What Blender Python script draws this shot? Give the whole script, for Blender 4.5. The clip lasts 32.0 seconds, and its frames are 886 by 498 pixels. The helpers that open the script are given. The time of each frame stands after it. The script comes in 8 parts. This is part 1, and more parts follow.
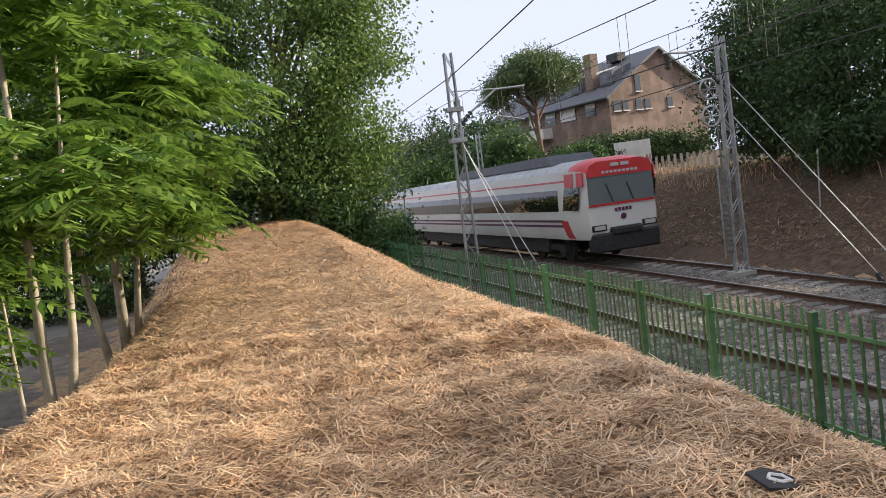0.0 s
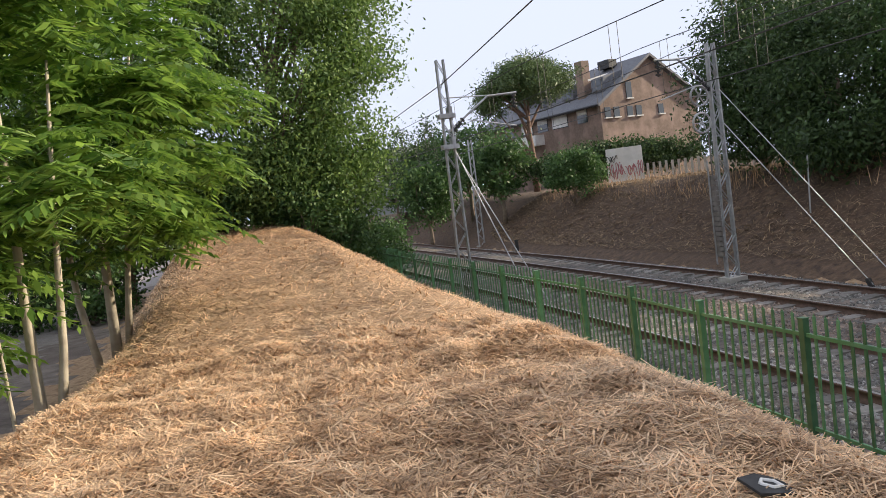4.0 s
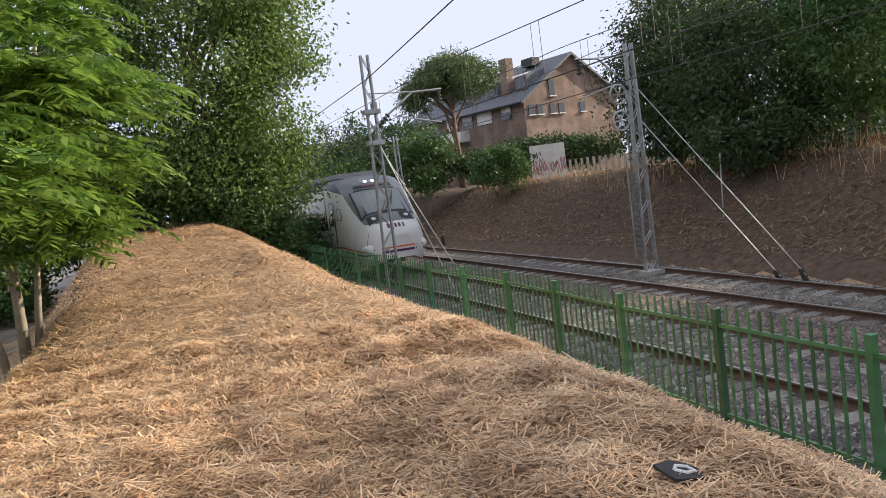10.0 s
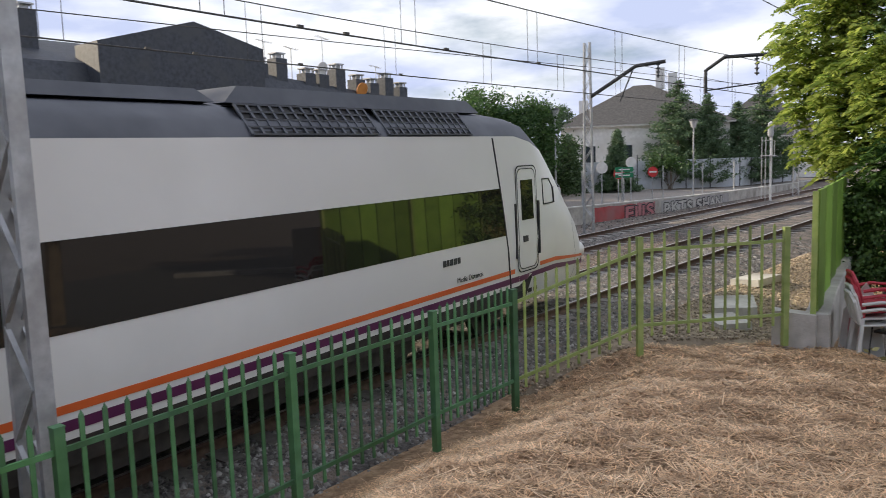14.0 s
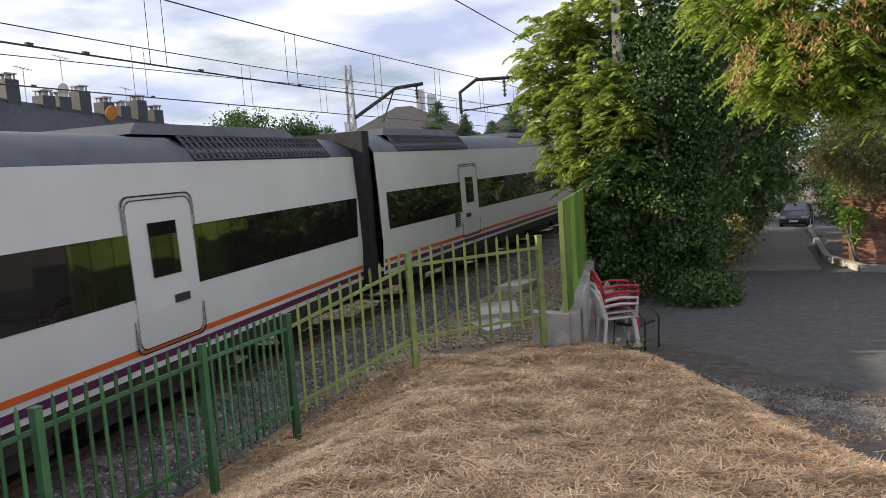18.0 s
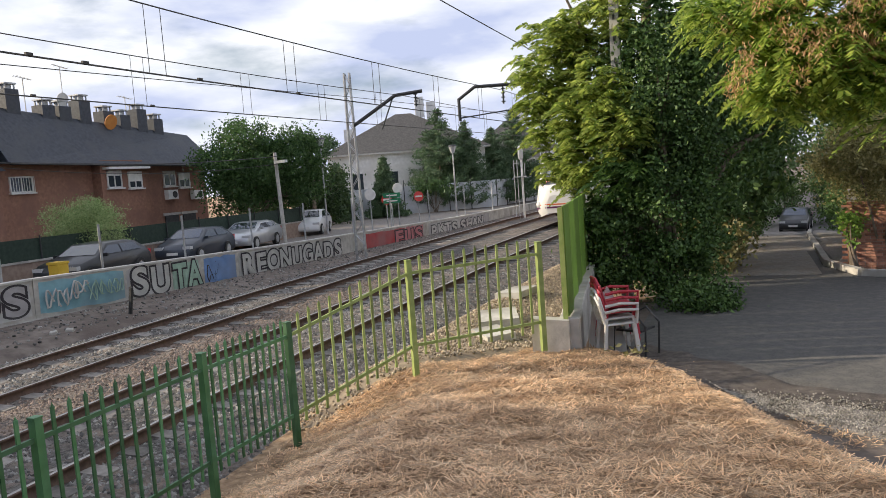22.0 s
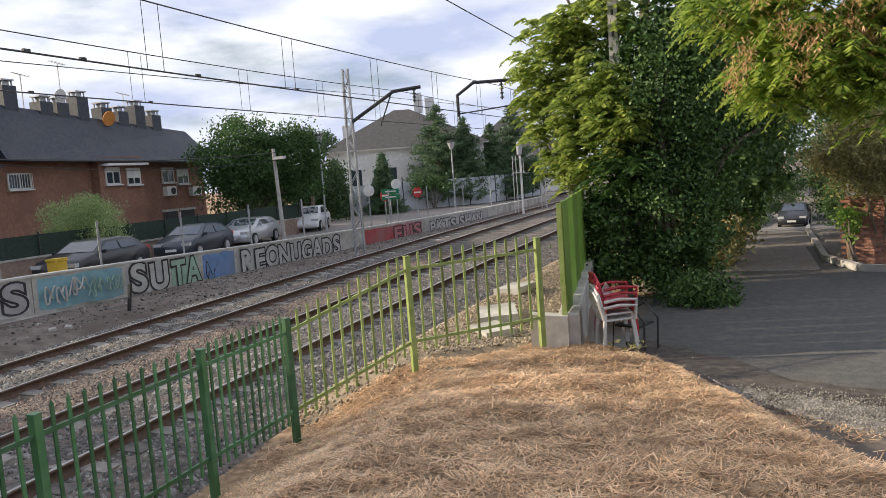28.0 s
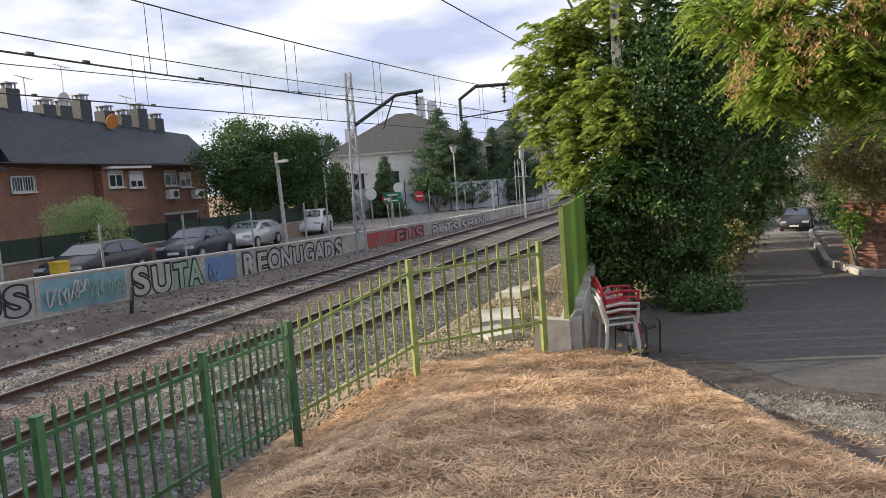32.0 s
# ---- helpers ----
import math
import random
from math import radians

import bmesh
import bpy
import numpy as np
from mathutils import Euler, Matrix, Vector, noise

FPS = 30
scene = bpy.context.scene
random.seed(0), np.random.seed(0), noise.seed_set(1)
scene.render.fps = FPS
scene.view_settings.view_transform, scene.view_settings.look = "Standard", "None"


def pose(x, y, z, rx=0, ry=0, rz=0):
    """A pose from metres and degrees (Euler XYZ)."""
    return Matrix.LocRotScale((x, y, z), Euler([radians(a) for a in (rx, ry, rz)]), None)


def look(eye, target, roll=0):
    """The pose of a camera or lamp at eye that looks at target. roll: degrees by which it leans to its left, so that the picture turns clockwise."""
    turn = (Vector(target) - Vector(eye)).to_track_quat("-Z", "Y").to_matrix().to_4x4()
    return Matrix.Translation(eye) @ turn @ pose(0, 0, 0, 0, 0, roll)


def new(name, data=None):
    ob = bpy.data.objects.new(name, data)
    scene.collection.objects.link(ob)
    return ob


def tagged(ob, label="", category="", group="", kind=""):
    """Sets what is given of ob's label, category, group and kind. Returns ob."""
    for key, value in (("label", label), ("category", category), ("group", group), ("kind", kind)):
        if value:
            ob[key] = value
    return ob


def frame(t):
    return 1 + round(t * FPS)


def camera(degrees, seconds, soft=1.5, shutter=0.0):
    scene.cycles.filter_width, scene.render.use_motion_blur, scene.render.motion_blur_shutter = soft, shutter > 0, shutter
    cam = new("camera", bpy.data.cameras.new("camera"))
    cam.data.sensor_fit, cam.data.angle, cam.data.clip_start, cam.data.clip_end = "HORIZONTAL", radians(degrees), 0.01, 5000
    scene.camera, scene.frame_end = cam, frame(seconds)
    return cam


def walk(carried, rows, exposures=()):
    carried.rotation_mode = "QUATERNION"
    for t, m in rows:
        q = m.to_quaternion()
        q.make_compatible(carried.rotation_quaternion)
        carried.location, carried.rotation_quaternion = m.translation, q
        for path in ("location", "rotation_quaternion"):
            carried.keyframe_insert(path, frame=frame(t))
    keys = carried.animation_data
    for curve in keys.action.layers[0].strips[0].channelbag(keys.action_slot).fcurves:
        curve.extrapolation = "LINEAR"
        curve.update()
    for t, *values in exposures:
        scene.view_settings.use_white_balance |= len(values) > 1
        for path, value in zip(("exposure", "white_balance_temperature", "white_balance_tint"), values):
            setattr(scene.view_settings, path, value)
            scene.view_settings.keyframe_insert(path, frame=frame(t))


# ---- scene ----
import collections

# ------------------------------------------------------------- camera and its walk
EYE_Z = 2.95          # eye above the rail heads, which lie at z = 0
cam = camera(60.9, 32.0, soft=0.4, shutter=0.08)
# seconds, yaw, pitch, roll of the hand-held camera
ROWS = [
    (0, -1.21, -4.37, 7.26), (0.5, -1.16, -4.25, 7.09), (1, -1.05, -4.17, 7.08), (1.5, -1.13, -3.97, 7.18), (2, -1.23, -4.26, 7.02),
    (2.5, -1.57, -4.32, 7.05), (3, -1.61, -4.28, 7.22), (3.5, -1.74, -4.11, 7.25), (5.5, -1.81, -3.81, 7.39), (6, -1.80, -3.93, 7.46),
    (6.5, -2.15, -3.97, 7.52), (7, -1.99, -4.20, 7.55), (7.5, -2.54, -4.27, 7.35), (8, -2.93, -4.33, 7.23), (8.5, -3.47, -4.39, 7.50),
    (9, -4.75, -4.58, 7.37), (9.5, -5.79, -4.89, 7.32), (10, -7.42, -4.97, 7.34), (10.5, -9.36, -5.10, 7.38), (11, -12.53, -5.20, 7.43),
    (11.5, -20.87, -5.49, 7.45), (12, -34.79, -7.16, 8.13), (12.2, -43.34, -8.12, 8.18), (12.4, -52.90, -8.89, 7.42), (12.6, -63.57, -9.04, 6.04),
    (12.8, -75.50, -9.77, 4.66), (13, -87.63, -9.93, 3.58), (13.2, -100.84, -9.41, 1.85), (13.5, -119.40, -8.21, -0.04), (14, -140.88, -6.61, 1.87),
    (14.5, -151.14, -4.98, 2.77), (15, -155.45, -5.18, 2.96), (15.5, -156.90, -5.21, 3.42), (17.5, -157.68, -5.62, 3.96), (18, -158.15, -5.89, 3.82),
    (18.5, -157.92, -5.64, 3.70), (19, -157.65, -5.62, 3.82), (19.5, -157.77, -5.60, 3.88), (20, -157.67, -5.41, 4.02), (20.5, -157.91, -5.17, 4.15),
    (21, -158.20, -5.17, 4.27), (21.5, -158.21, -5.37, 4.19), (22, -158.20, -5.37, 4.16), (22.5, -158.27, -5.57, 4.19), (23, -158.14, -5.61, 3.97),
    (23.5, -158.42, -5.53, 3.91), (24, -158.45, -5.63, 4.07), (24.5, -158.35, -5.75, 4.01), (25, -158.30, -5.74, 4.06), (25.5, -158.17, -5.73, 4.26),
    (27.5, -158.04, -5.43, 4.19), (28, -158.30, -5.68, 4.26), (28.5, -158.08, -5.76, 4.43), (29, -158.17, -5.77, 4.29), (29.5, -158.37, -5.70, 4.24),
    (30, -158.18, -5.80, 4.27), (30.5, -158.00, -5.57, 4.20), (31, -158.40, -5.55, 4.00), (31.5, -158.23, -5.55, 4.08), (32, -158.13, -5.39, 4.13),
]


def eye_pose(yaw, pitch, roll):
    a = radians(yaw)
    return pose(-0.2 * math.sin(a), 0.2 * math.cos(a), EYE_Z, 90 + pitch, roll, yaw)


walk(cam, [(t, eye_pose(y, p, r)) for t, y, p, r in ROWS],
     exposures=[(0, 0.53), (11.0, 0.48), (12.0, 0.4), (12.5, 0.6), (13.1, 0.78), (14.0, 0.42), (15.5, 0.34), (32.0, 0.34)])

# ------------------------------------------------------------- sky and sun
SUN_AZ, SUN_EL = 76.0, 22.5      # clockwise from +y, and above the horizon
world = bpy.data.worlds.new("sky")
scene.world = world
world.use_nodes = True
wn, wl = world.node_tree.nodes, world.node_tree.links
wn.clear()
w_out, w_bg = wn.new("ShaderNodeOutputWorld"), wn.new("ShaderNodeBackground")
w_sky = wn.new("ShaderNodeTexSky")
w_sky.sky_type = "NISHITA"
w_sky.sun_disc = False
w_sky.sun_elevation, w_sky.sun_rotation = radians(SUN_EL), radians(SUN_AZ)
w_sky.air_density, w_sky.dust_density, w_sky.ozone_density = 1.0, 0.6, 2.0
w_geo, w_map = wn.new("ShaderNodeTexCoord"), wn.new("ShaderNodeMapping")
w_map.inputs["Scale"].default_value = (1.6, 1.6, 5.0)
w_noise = wn.new("ShaderNodeTexNoise")
w_noise.inputs["Scale"].default_value, w_noise.inputs["Detail"].default_value = 1.9, 9.0
w_noise.inputs["Roughness"].default_value = 0.55
w_ramp = wn.new("ShaderNodeValToRGB")
w_ramp.color_ramp.elements[0].position, w_ramp.color_ramp.elements[1].position = 0.18, 0.36
w_shade = wn.new("ShaderNodeTexNoise")
w_shade.inputs["Scale"].default_value, w_shade.inputs["Detail"].default_value = 3.1, 6.0
w_tone = wn.new("ShaderNodeValToRGB")
w_tone.color_ramp.elements[0].position, w_tone.color_ramp.elements[0].color = 0.37, (7.3, 8.2, 11.3, 1)
w_tone.color_ramp.elements[1].position, w_tone.color_ramp.elements[1].color = 0.60, (12.9, 13.2, 13.9, 1)
w_mix = wn.new("ShaderNodeMix")
w_mix.data_type = "RGBA"
wl.new(w_geo.outputs["Generated"], w_map.inputs["Vector"])
wl.new(w_map.outputs[0], w_noise.inputs["Vector"])
wl.new(w_map.outputs[0], w_shade.inputs["Vector"])
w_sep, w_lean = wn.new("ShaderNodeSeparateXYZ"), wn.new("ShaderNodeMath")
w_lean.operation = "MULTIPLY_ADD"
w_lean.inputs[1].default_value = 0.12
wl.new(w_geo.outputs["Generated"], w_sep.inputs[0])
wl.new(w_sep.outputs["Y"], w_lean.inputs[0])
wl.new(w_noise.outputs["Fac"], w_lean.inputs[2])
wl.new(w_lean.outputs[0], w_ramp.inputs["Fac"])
w_north, w_veil = wn.new("ShaderNodeMapRange"), wn.new("ShaderNodeMix")          # the northern half is evenly veiled
w_north.inputs["From Min"].default_value, w_north.inputs["From Max"].default_value = -0.2, 0.5
w_veil.inputs[3].default_value = 0.44
wl.new(w_sep.outputs["Y"], w_north.inputs["Value"])
wl.new(w_north.outputs[0], w_veil.inputs[0])
wl.new(w_shade.outputs["Fac"], w_veil.inputs[2])
wl.new(w_veil.outputs[0], w_tone.inputs["Fac"])
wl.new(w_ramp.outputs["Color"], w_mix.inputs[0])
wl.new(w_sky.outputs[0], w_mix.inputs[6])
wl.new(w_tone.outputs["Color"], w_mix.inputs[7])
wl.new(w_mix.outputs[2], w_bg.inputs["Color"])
wl.new(w_bg.outputs[0], w_out.inputs["Surface"])
w_bg.inputs["Strength"].default_value = 0.064
sun = new("sun", bpy.data.lights.new("sun", "SUN"))
sun.data.energy, sun.data.angle, sun.data.color = 5.0, radians(0.8), (1.0, 0.86, 0.66)
sun.matrix_world = look((40 * math.sin(radians(SUN_AZ)), 40 * math.cos(radians(SUN_AZ)), 40 * math.tan(radians(SUN_EL))), (0, 0, 0))

# ------------------------------------------------------------- materials


def material(name, c1, c2, scale=4.0, rough=0.8, bump=0.0, bump_scale=None, metal=0.0, per="", stain=None, coat=0.0, dist=0.02, spread=(0.62, 1.4)):
    """A procedural surface: two tones by fine noise, a coarse stain, relief, and a spread of tone from piece to piece."""
    m = bpy.data.materials.new(name)
    m.use_nodes = True
    n, l = m.node_tree.nodes, m.node_tree.links
    b = n["Principled BSDF"]
    co = n.new("ShaderNodeTexCoord")
    f = n.new("ShaderNodeTexNoise")
    f.inputs["Scale"].default_value, f.inputs["Detail"].default_value = scale, 6.0
    ramp = n.new("ShaderNodeValToRGB")
    ramp.color_ramp.elements[0].position, ramp.color_ramp.elements[1].position = 0.32, 0.68
    ramp.color_ramp.elements[0].color, ramp.color_ramp.elements[1].color = (*c1, 1), (*c2, 1)
    l.new(co.outputs["Object"], f.inputs["Vector"])
    l.new(f.outputs["Fac"], ramp.inputs["Fac"])
    col = ramp.outputs["Color"]
    if stain:
        g = n.new("ShaderNodeTexNoise")
        g.inputs["Scale"].default_value, g.inputs["Detail"].default_value = scale * 0.17, 5.0
        r2 = n.new("ShaderNodeValToRGB")
        r2.color_ramp.elements[0].position, r2.color_ramp.elements[1].position = 0.45, 0.7
        mx = n.new("ShaderNodeMix")
        mx.data_type = "RGBA"
        mx.inputs[7].default_value = (*stain, 1)
        l.new(co.outputs["Object"], g.inputs["Vector"])
        l.new(g.outputs["Fac"], r2.inputs["Fac"])
        l.new(r2.outputs["Color"], mx.inputs[0])
        l.new(col, mx.inputs[6])
        col = mx.outputs[2]
    if per:
        if per == "island":
            src = n.new("ShaderNodeNewGeometry").outputs["Random Per Island"]
        else:
            src = n.new("ShaderNodeObjectInfo").outputs["Random"]
        hs = n.new("ShaderNodeHueSaturation")
        mr = n.new("ShaderNodeMapRange")
        mr.inputs["To Min"].default_value, mr.inputs["To Max"].default_value = spread
        l.new(src, mr.inputs["Value"])
        l.new(mr.outputs[0], hs.inputs["Value"])
        l.new(col, hs.inputs["Color"])
        col = hs.outputs["Color"]
    l.new(col, b.inputs["Base Color"])
    b.inputs["Roughness"].default_value, b.inputs["Metallic"].default_value = rough, metal
    b.inputs["Coat Weight"].default_value = coat
    if bump:
        k = n.new("ShaderNodeTexNoise")
        k.inputs["Scale"].default_value, k.inputs["Detail"].default_value = bump_scale or scale * 3, 8.0
        bp = n.new("ShaderNodeBump")
        bp.inputs["Strength"].default_value, bp.inputs["Distance"].default_value = bump, dist
        l.new(co.outputs["Object"], k.inputs["Vector"])
        l.new(k.outputs["Fac"], bp.inputs["Height"])
        l.new(bp.outputs[0], b.inputs["Normal"])
    return m


def leaf_material(name, c1, c2, through_light=0.35, rough=0.5):
    """Leaves: tone spread from leaf to leaf, and light that passes through the blade."""
    m = bpy.data.materials.new(name)
    m.use_nodes = True
    n, l = m.node_tree.nodes, m.node_tree.links
    b, out = n["Principled BSDF"], n["Material Output"]
    geo, ramp = n.new("ShaderNodeNewGeometry"), n.new("ShaderNodeValToRGB")
    ramp.color_ramp.elements[0].color, ramp.color_ramp.elements[1].color = (*c1, 1), (*c2, 1)
    tr, mix = n.new("ShaderNodeBsdfTranslucent"), n.new("ShaderNodeMixShader")
    l.new(geo.outputs["Random Per Island"], ramp.inputs["Fac"])
    l.new(ramp.outputs["Color"], b.inputs["Base Color"])
    l.new(ramp.outputs["Color"], tr.inputs["Color"])
    b.inputs["Roughness"].default_value = rough
    mix.inputs[0].default_value = through_light
    l.new(b.outputs[0], mix.inputs[1])
    l.new(tr.outputs[0], mix.inputs[2])
    l.new(mix.outputs[0], out.inputs["Surface"])
    return m


def glass_material(name, tint, rough=0.08, coat=0.6, ior=1.5):
    """Dark tinted glazing that mirrors its surroundings."""
    m = bpy.data.materials.new(name)
    m.use_nodes = True
    b = m.node_tree.nodes["Principled BSDF"]
    b.inputs["Base Color"].default_value = (*tint, 1)
    b.inputs["Roughness"].default_value, b.inputs["IOR"].default_value = rough, ior
    b.inputs["Coat Weight"].default_value, b.inputs["Coat Roughness"].default_value = coat, 0.03
    return m


def glow_material(name, colour, power):
    m = bpy.data.materials.new(name)
    m.use_nodes = True
    b = m.node_tree.nodes["Principled BSDF"]
    b.inputs["Base Color"].default_value = (*colour, 1)
    b.inputs["Emission Color"].default_value, b.inputs["Emission Strength"].default_value = (*colour, 1), power
    return m


STRAW = material("dry_mown_grass", (0.20, 0.125, 0.068), (0.46, 0.315, 0.185), 9.0, 0.95, 0.9, 22.0, stain=(0.33, 0.215, 0.125), dist=0.05)
BLADE = material("straw", (0.38, 0.22, 0.11), (0.84, 0.57, 0.33), 3.0, 0.7, per="island", spread=(0.40, 1.45))
LITTER = material("leaf_litter_bank", (0.05, 0.031, 0.021), (0.155, 0.098, 0.058), 5.0, 0.95, 0.9, 16.0, stain=(0.10, 0.066, 0.045), dist=0.06)
STALK = material("pale_stalk", (0.58, 0.38, 0.21), (0.82, 0.60, 0.38), 3.0, 0.6, per="island", spread=(0.6, 1.25))
BANK_BLADE = material("bank_straw", (0.17, 0.11, 0.06), (0.42, 0.30, 0.17), 3.0, 0.8, per="island")
GRIT = material("dark_grit", (0.045, 0.036, 0.03), (0.13, 0.108, 0.09), 9.0, 0.95, 0.8, 40.0, stain=(0.075, 0.06, 0.05))
DIRT = material("earth", (0.105, 0.083, 0.068), (0.215, 0.18, 0.15), 3.0, 0.95, 0.8, 14.0, stain=(0.10, 0.075, 0.06))
BALLAST = material("ballast", (0.04, 0.036, 0.032), (0.165, 0.152, 0.136), 14.0, 0.95, 1.0, 24.0, stain=(0.24, 0.19, 0.155), dist=0.06)
STONE = material("ballast_stone", (0.105, 0.10, 0.092), (0.26, 0.25, 0.228), 7.0, 0.9, 0.3, 30.0, per="island", spread=(0.28, 1.75))
STONE_BROWN = material("stained_ballast_stone", (0.115, 0.085, 0.066), (0.25, 0.19, 0.15), 7.0, 0.9, 0.3, 30.0, per="island", spread=(0.4, 1.7))
CONCRETE = material("concrete", (0.38, 0.36, 0.325), (0.53, 0.505, 0.46), 5.0, 0.9, 0.4, 30.0, stain=(0.25, 0.23, 0.2))
APRON = material("sandy_stone", (0.24, 0.19, 0.135), (0.46, 0.38, 0.28), 7.0, 0.9, 0.3, 30.0, per="island")
CHIP = material("pale_stone_chip", (0.16, 0.145, 0.12), (0.36, 0.33, 0.285), 7.0, 0.9, 0.3, 30.0, per="island", spread=(0.5, 1.5))
SAND = material("sandy_dirt", (0.20, 0.155, 0.105), (0.36, 0.29, 0.20), 6.0, 0.95, 0.6, 20.0, stain=(0.17, 0.13, 0.09))
SLEEPER = material("sleeper_concrete", (0.15, 0.135, 0.12), (0.25, 0.23, 0.205), 8.0, 0.9, 0.3, per="object")
RAIL = material("rusty_rail", (0.075, 0.045, 0.032), (0.14, 0.085, 0.06), 12.0, 0.75, 0.2)
RAILTOP = material("polished_rail", (0.34, 0.32, 0.30), (0.5, 0.48, 0.45), 20.0, 0.38, metal=1.0)
FENCE = material("green_fence_paint", (0.06, 0.165, 0.075), (0.115, 0.26, 0.125), 7.0, 0.5, 0.1, stain=(0.06, 0.17, 0.05), per="object")
# Same green fence paint in sun; the sunlight is put into its colour.
FENCE_SUNLIT = material("sunlit_fence_paint", (0.19, 0.255, 0.065), (0.29, 0.34, 0.11), 7.0, 0.5, 0.1, per="object")
ASPHALT = material("asphalt", (0.062, 0.06, 0.056), (0.105, 0.10, 0.093), 40.0, 0.94, 0.12, 60.0, stain=(0.12, 0.11, 0.1), dist=0.008)
PALE_ROAD = material("worn_road", (0.17, 0.155, 0.14), (0.27, 0.245, 0.22), 12.0, 0.92, 0.4, 60.0, stain=(0.2, 0.17, 0.14))
GALV = material("galvanised_steel", (0.36, 0.37, 0.38), (0.52, 0.53, 0.54), 9.0, 0.55, 0.1, metal=0.6, stain=(0.3, 0.29, 0.28))
DARKSTEEL = material("dark_steel", (0.03, 0.032, 0.034), (0.06, 0.06, 0.06), 8.0, 0.6, metal=0.3)
WIRE = material("wire", (0.05, 0.05, 0.05), (0.09, 0.085, 0.08), 5.0, 0.6, metal=0.5)
BARK = material("bark", (0.13, 0.10, 0.075), (0.25, 0.2, 0.15), 6.0, 0.9, 0.7, 25.0)
PALEBARK = material("pale_bark", (0.34, 0.29, 0.22), (0.50, 0.44, 0.34), 6.0, 0.85, 0.4, 25.0)
BRICK = material("red_brick", (0.225, 0.115, 0.08), (0.32, 0.17, 0.115), 7.0, 0.9, 0.3, 40.0, stain=(0.22, 0.115, 0.083))
SALMON = material("salmon_brick", (0.165, 0.118, 0.092), (0.23, 0.165, 0.128), 5.0, 0.9, 0.3, 30.0, stain=(0.33, 0.235, 0.19))
SLATE = material("slate_roof", (0.024, 0.028, 0.038), (0.052, 0.058, 0.072), 6.0, 0.6, 0.3, 25.0, stain=(0.05, 0.054, 0.06))
TILE_GREY = material("grey_roof_tile", (0.05, 0.048, 0.046), (0.10, 0.094, 0.088), 6.0, 0.85, 0.3, 25.0)
WHITE_WALL = material("white_render", (0.62, 0.61, 0.58), (0.78, 0.77, 0.74), 3.0, 0.85, 0.1, stain=(0.6, 0.58, 0.54))
GREY_WALL = material("grey_painted_wall", (0.42, 0.45, 0.48), (0.54, 0.57, 0.60), 3.0, 0.85, 0.1, stain=(0.44, 0.45, 0.45))
TRAIN_WHITE = material("train_white", (0.64, 0.63, 0.60), (0.70, 0.69, 0.66), 1.2, 0.42, stain=(0.60, 0.585, 0.555), coat=0.15)
TRAIN_DARK = material("train_grey", (0.05, 0.054, 0.066), (0.085, 0.09, 0.104), 2.0, 0.55)
TRAIN_BLACK = material("black_rubber", (0.012, 0.012, 0.013), (0.03, 0.03, 0.03), 6.0, 0.7)
UNDER = material("grimy_underframe", (0.022, 0.02, 0.018), (0.055, 0.048, 0.04), 5.0, 0.85, 0.3)
ORANGE = material("orange_stripe", (0.60, 0.105, 0.02), (0.66, 0.13, 0.03), 2.0, 0.4)
PURPLE = material("purple_stripe", (0.085, 0.012, 0.06), (0.11, 0.018, 0.08), 2.0, 0.4)
RED = material("red_paint", (0.50, 0.03, 0.035), (0.58, 0.045, 0.05), 2.0, 0.42, coat=0.15)
TINT = glass_material("tinted_glass", (0.012, 0.011, 0.010), 0.03, 0.0, 1.55)
# Pale tint: the sky's reflection is put into the base colour.
SCREEN = glass_material("sky_pale_glass", (0.15, 0.17, 0.175), 0.05, 0.2)
CAB_GREY = material("cab_grey", (0.085, 0.09, 0.098), (0.12, 0.125, 0.13), 2.0, 0.32, coat=0.4)
PANE = glass_material("window_glass", (0.04, 0.05, 0.06), 0.05)
LAMP_ON = glow_material("lit_lamp", (1.0, 0.93, 0.75), 1.6)
TAIL_ON = glow_material("tail_lamp", (1.0, 0.22, 0.24), 0.9)
LAMP_OFF = glass_material("lamp_glass", (0.5, 0.5, 0.5), 0.1)
LEAF_AIL = leaf_material("ailanthus_leaf", (0.065, 0.15, 0.024), (0.28, 0.43, 0.075), 0.45)
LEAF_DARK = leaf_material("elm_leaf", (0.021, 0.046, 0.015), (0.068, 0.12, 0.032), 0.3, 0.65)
# Robinia leaf raised far above natural green; backlight is put into the colour.
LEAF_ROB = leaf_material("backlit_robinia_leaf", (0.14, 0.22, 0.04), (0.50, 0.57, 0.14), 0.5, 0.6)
# Lighter copy of the elm leaf: sunlight on it is put into the colour.
LEAF_ELM = leaf_material("sunlit_elm_leaf", (0.06, 0.12, 0.028), (0.22, 0.33, 0.08), 0.32, 0.65)
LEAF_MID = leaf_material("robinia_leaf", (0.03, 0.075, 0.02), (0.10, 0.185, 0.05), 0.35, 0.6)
LEAF_IVY = leaf_material("ivy_leaf", (0.036, 0.08, 0.022), (0.135, 0.23, 0.055), 0.25, 0.6)
# Light green leaf; the sun on these trees is put into its colour.
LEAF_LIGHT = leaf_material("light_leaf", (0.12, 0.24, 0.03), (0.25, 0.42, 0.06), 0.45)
LEAF_PINE = leaf_material("pine_needles", (0.045, 0.085, 0.028), (0.14, 0.20, 0.06), 0.15)
LEAF_FIR = leaf_material("cedar_needles", (0.042, 0.09, 0.042), (0.13, 0.20, 0.085), 0.15)
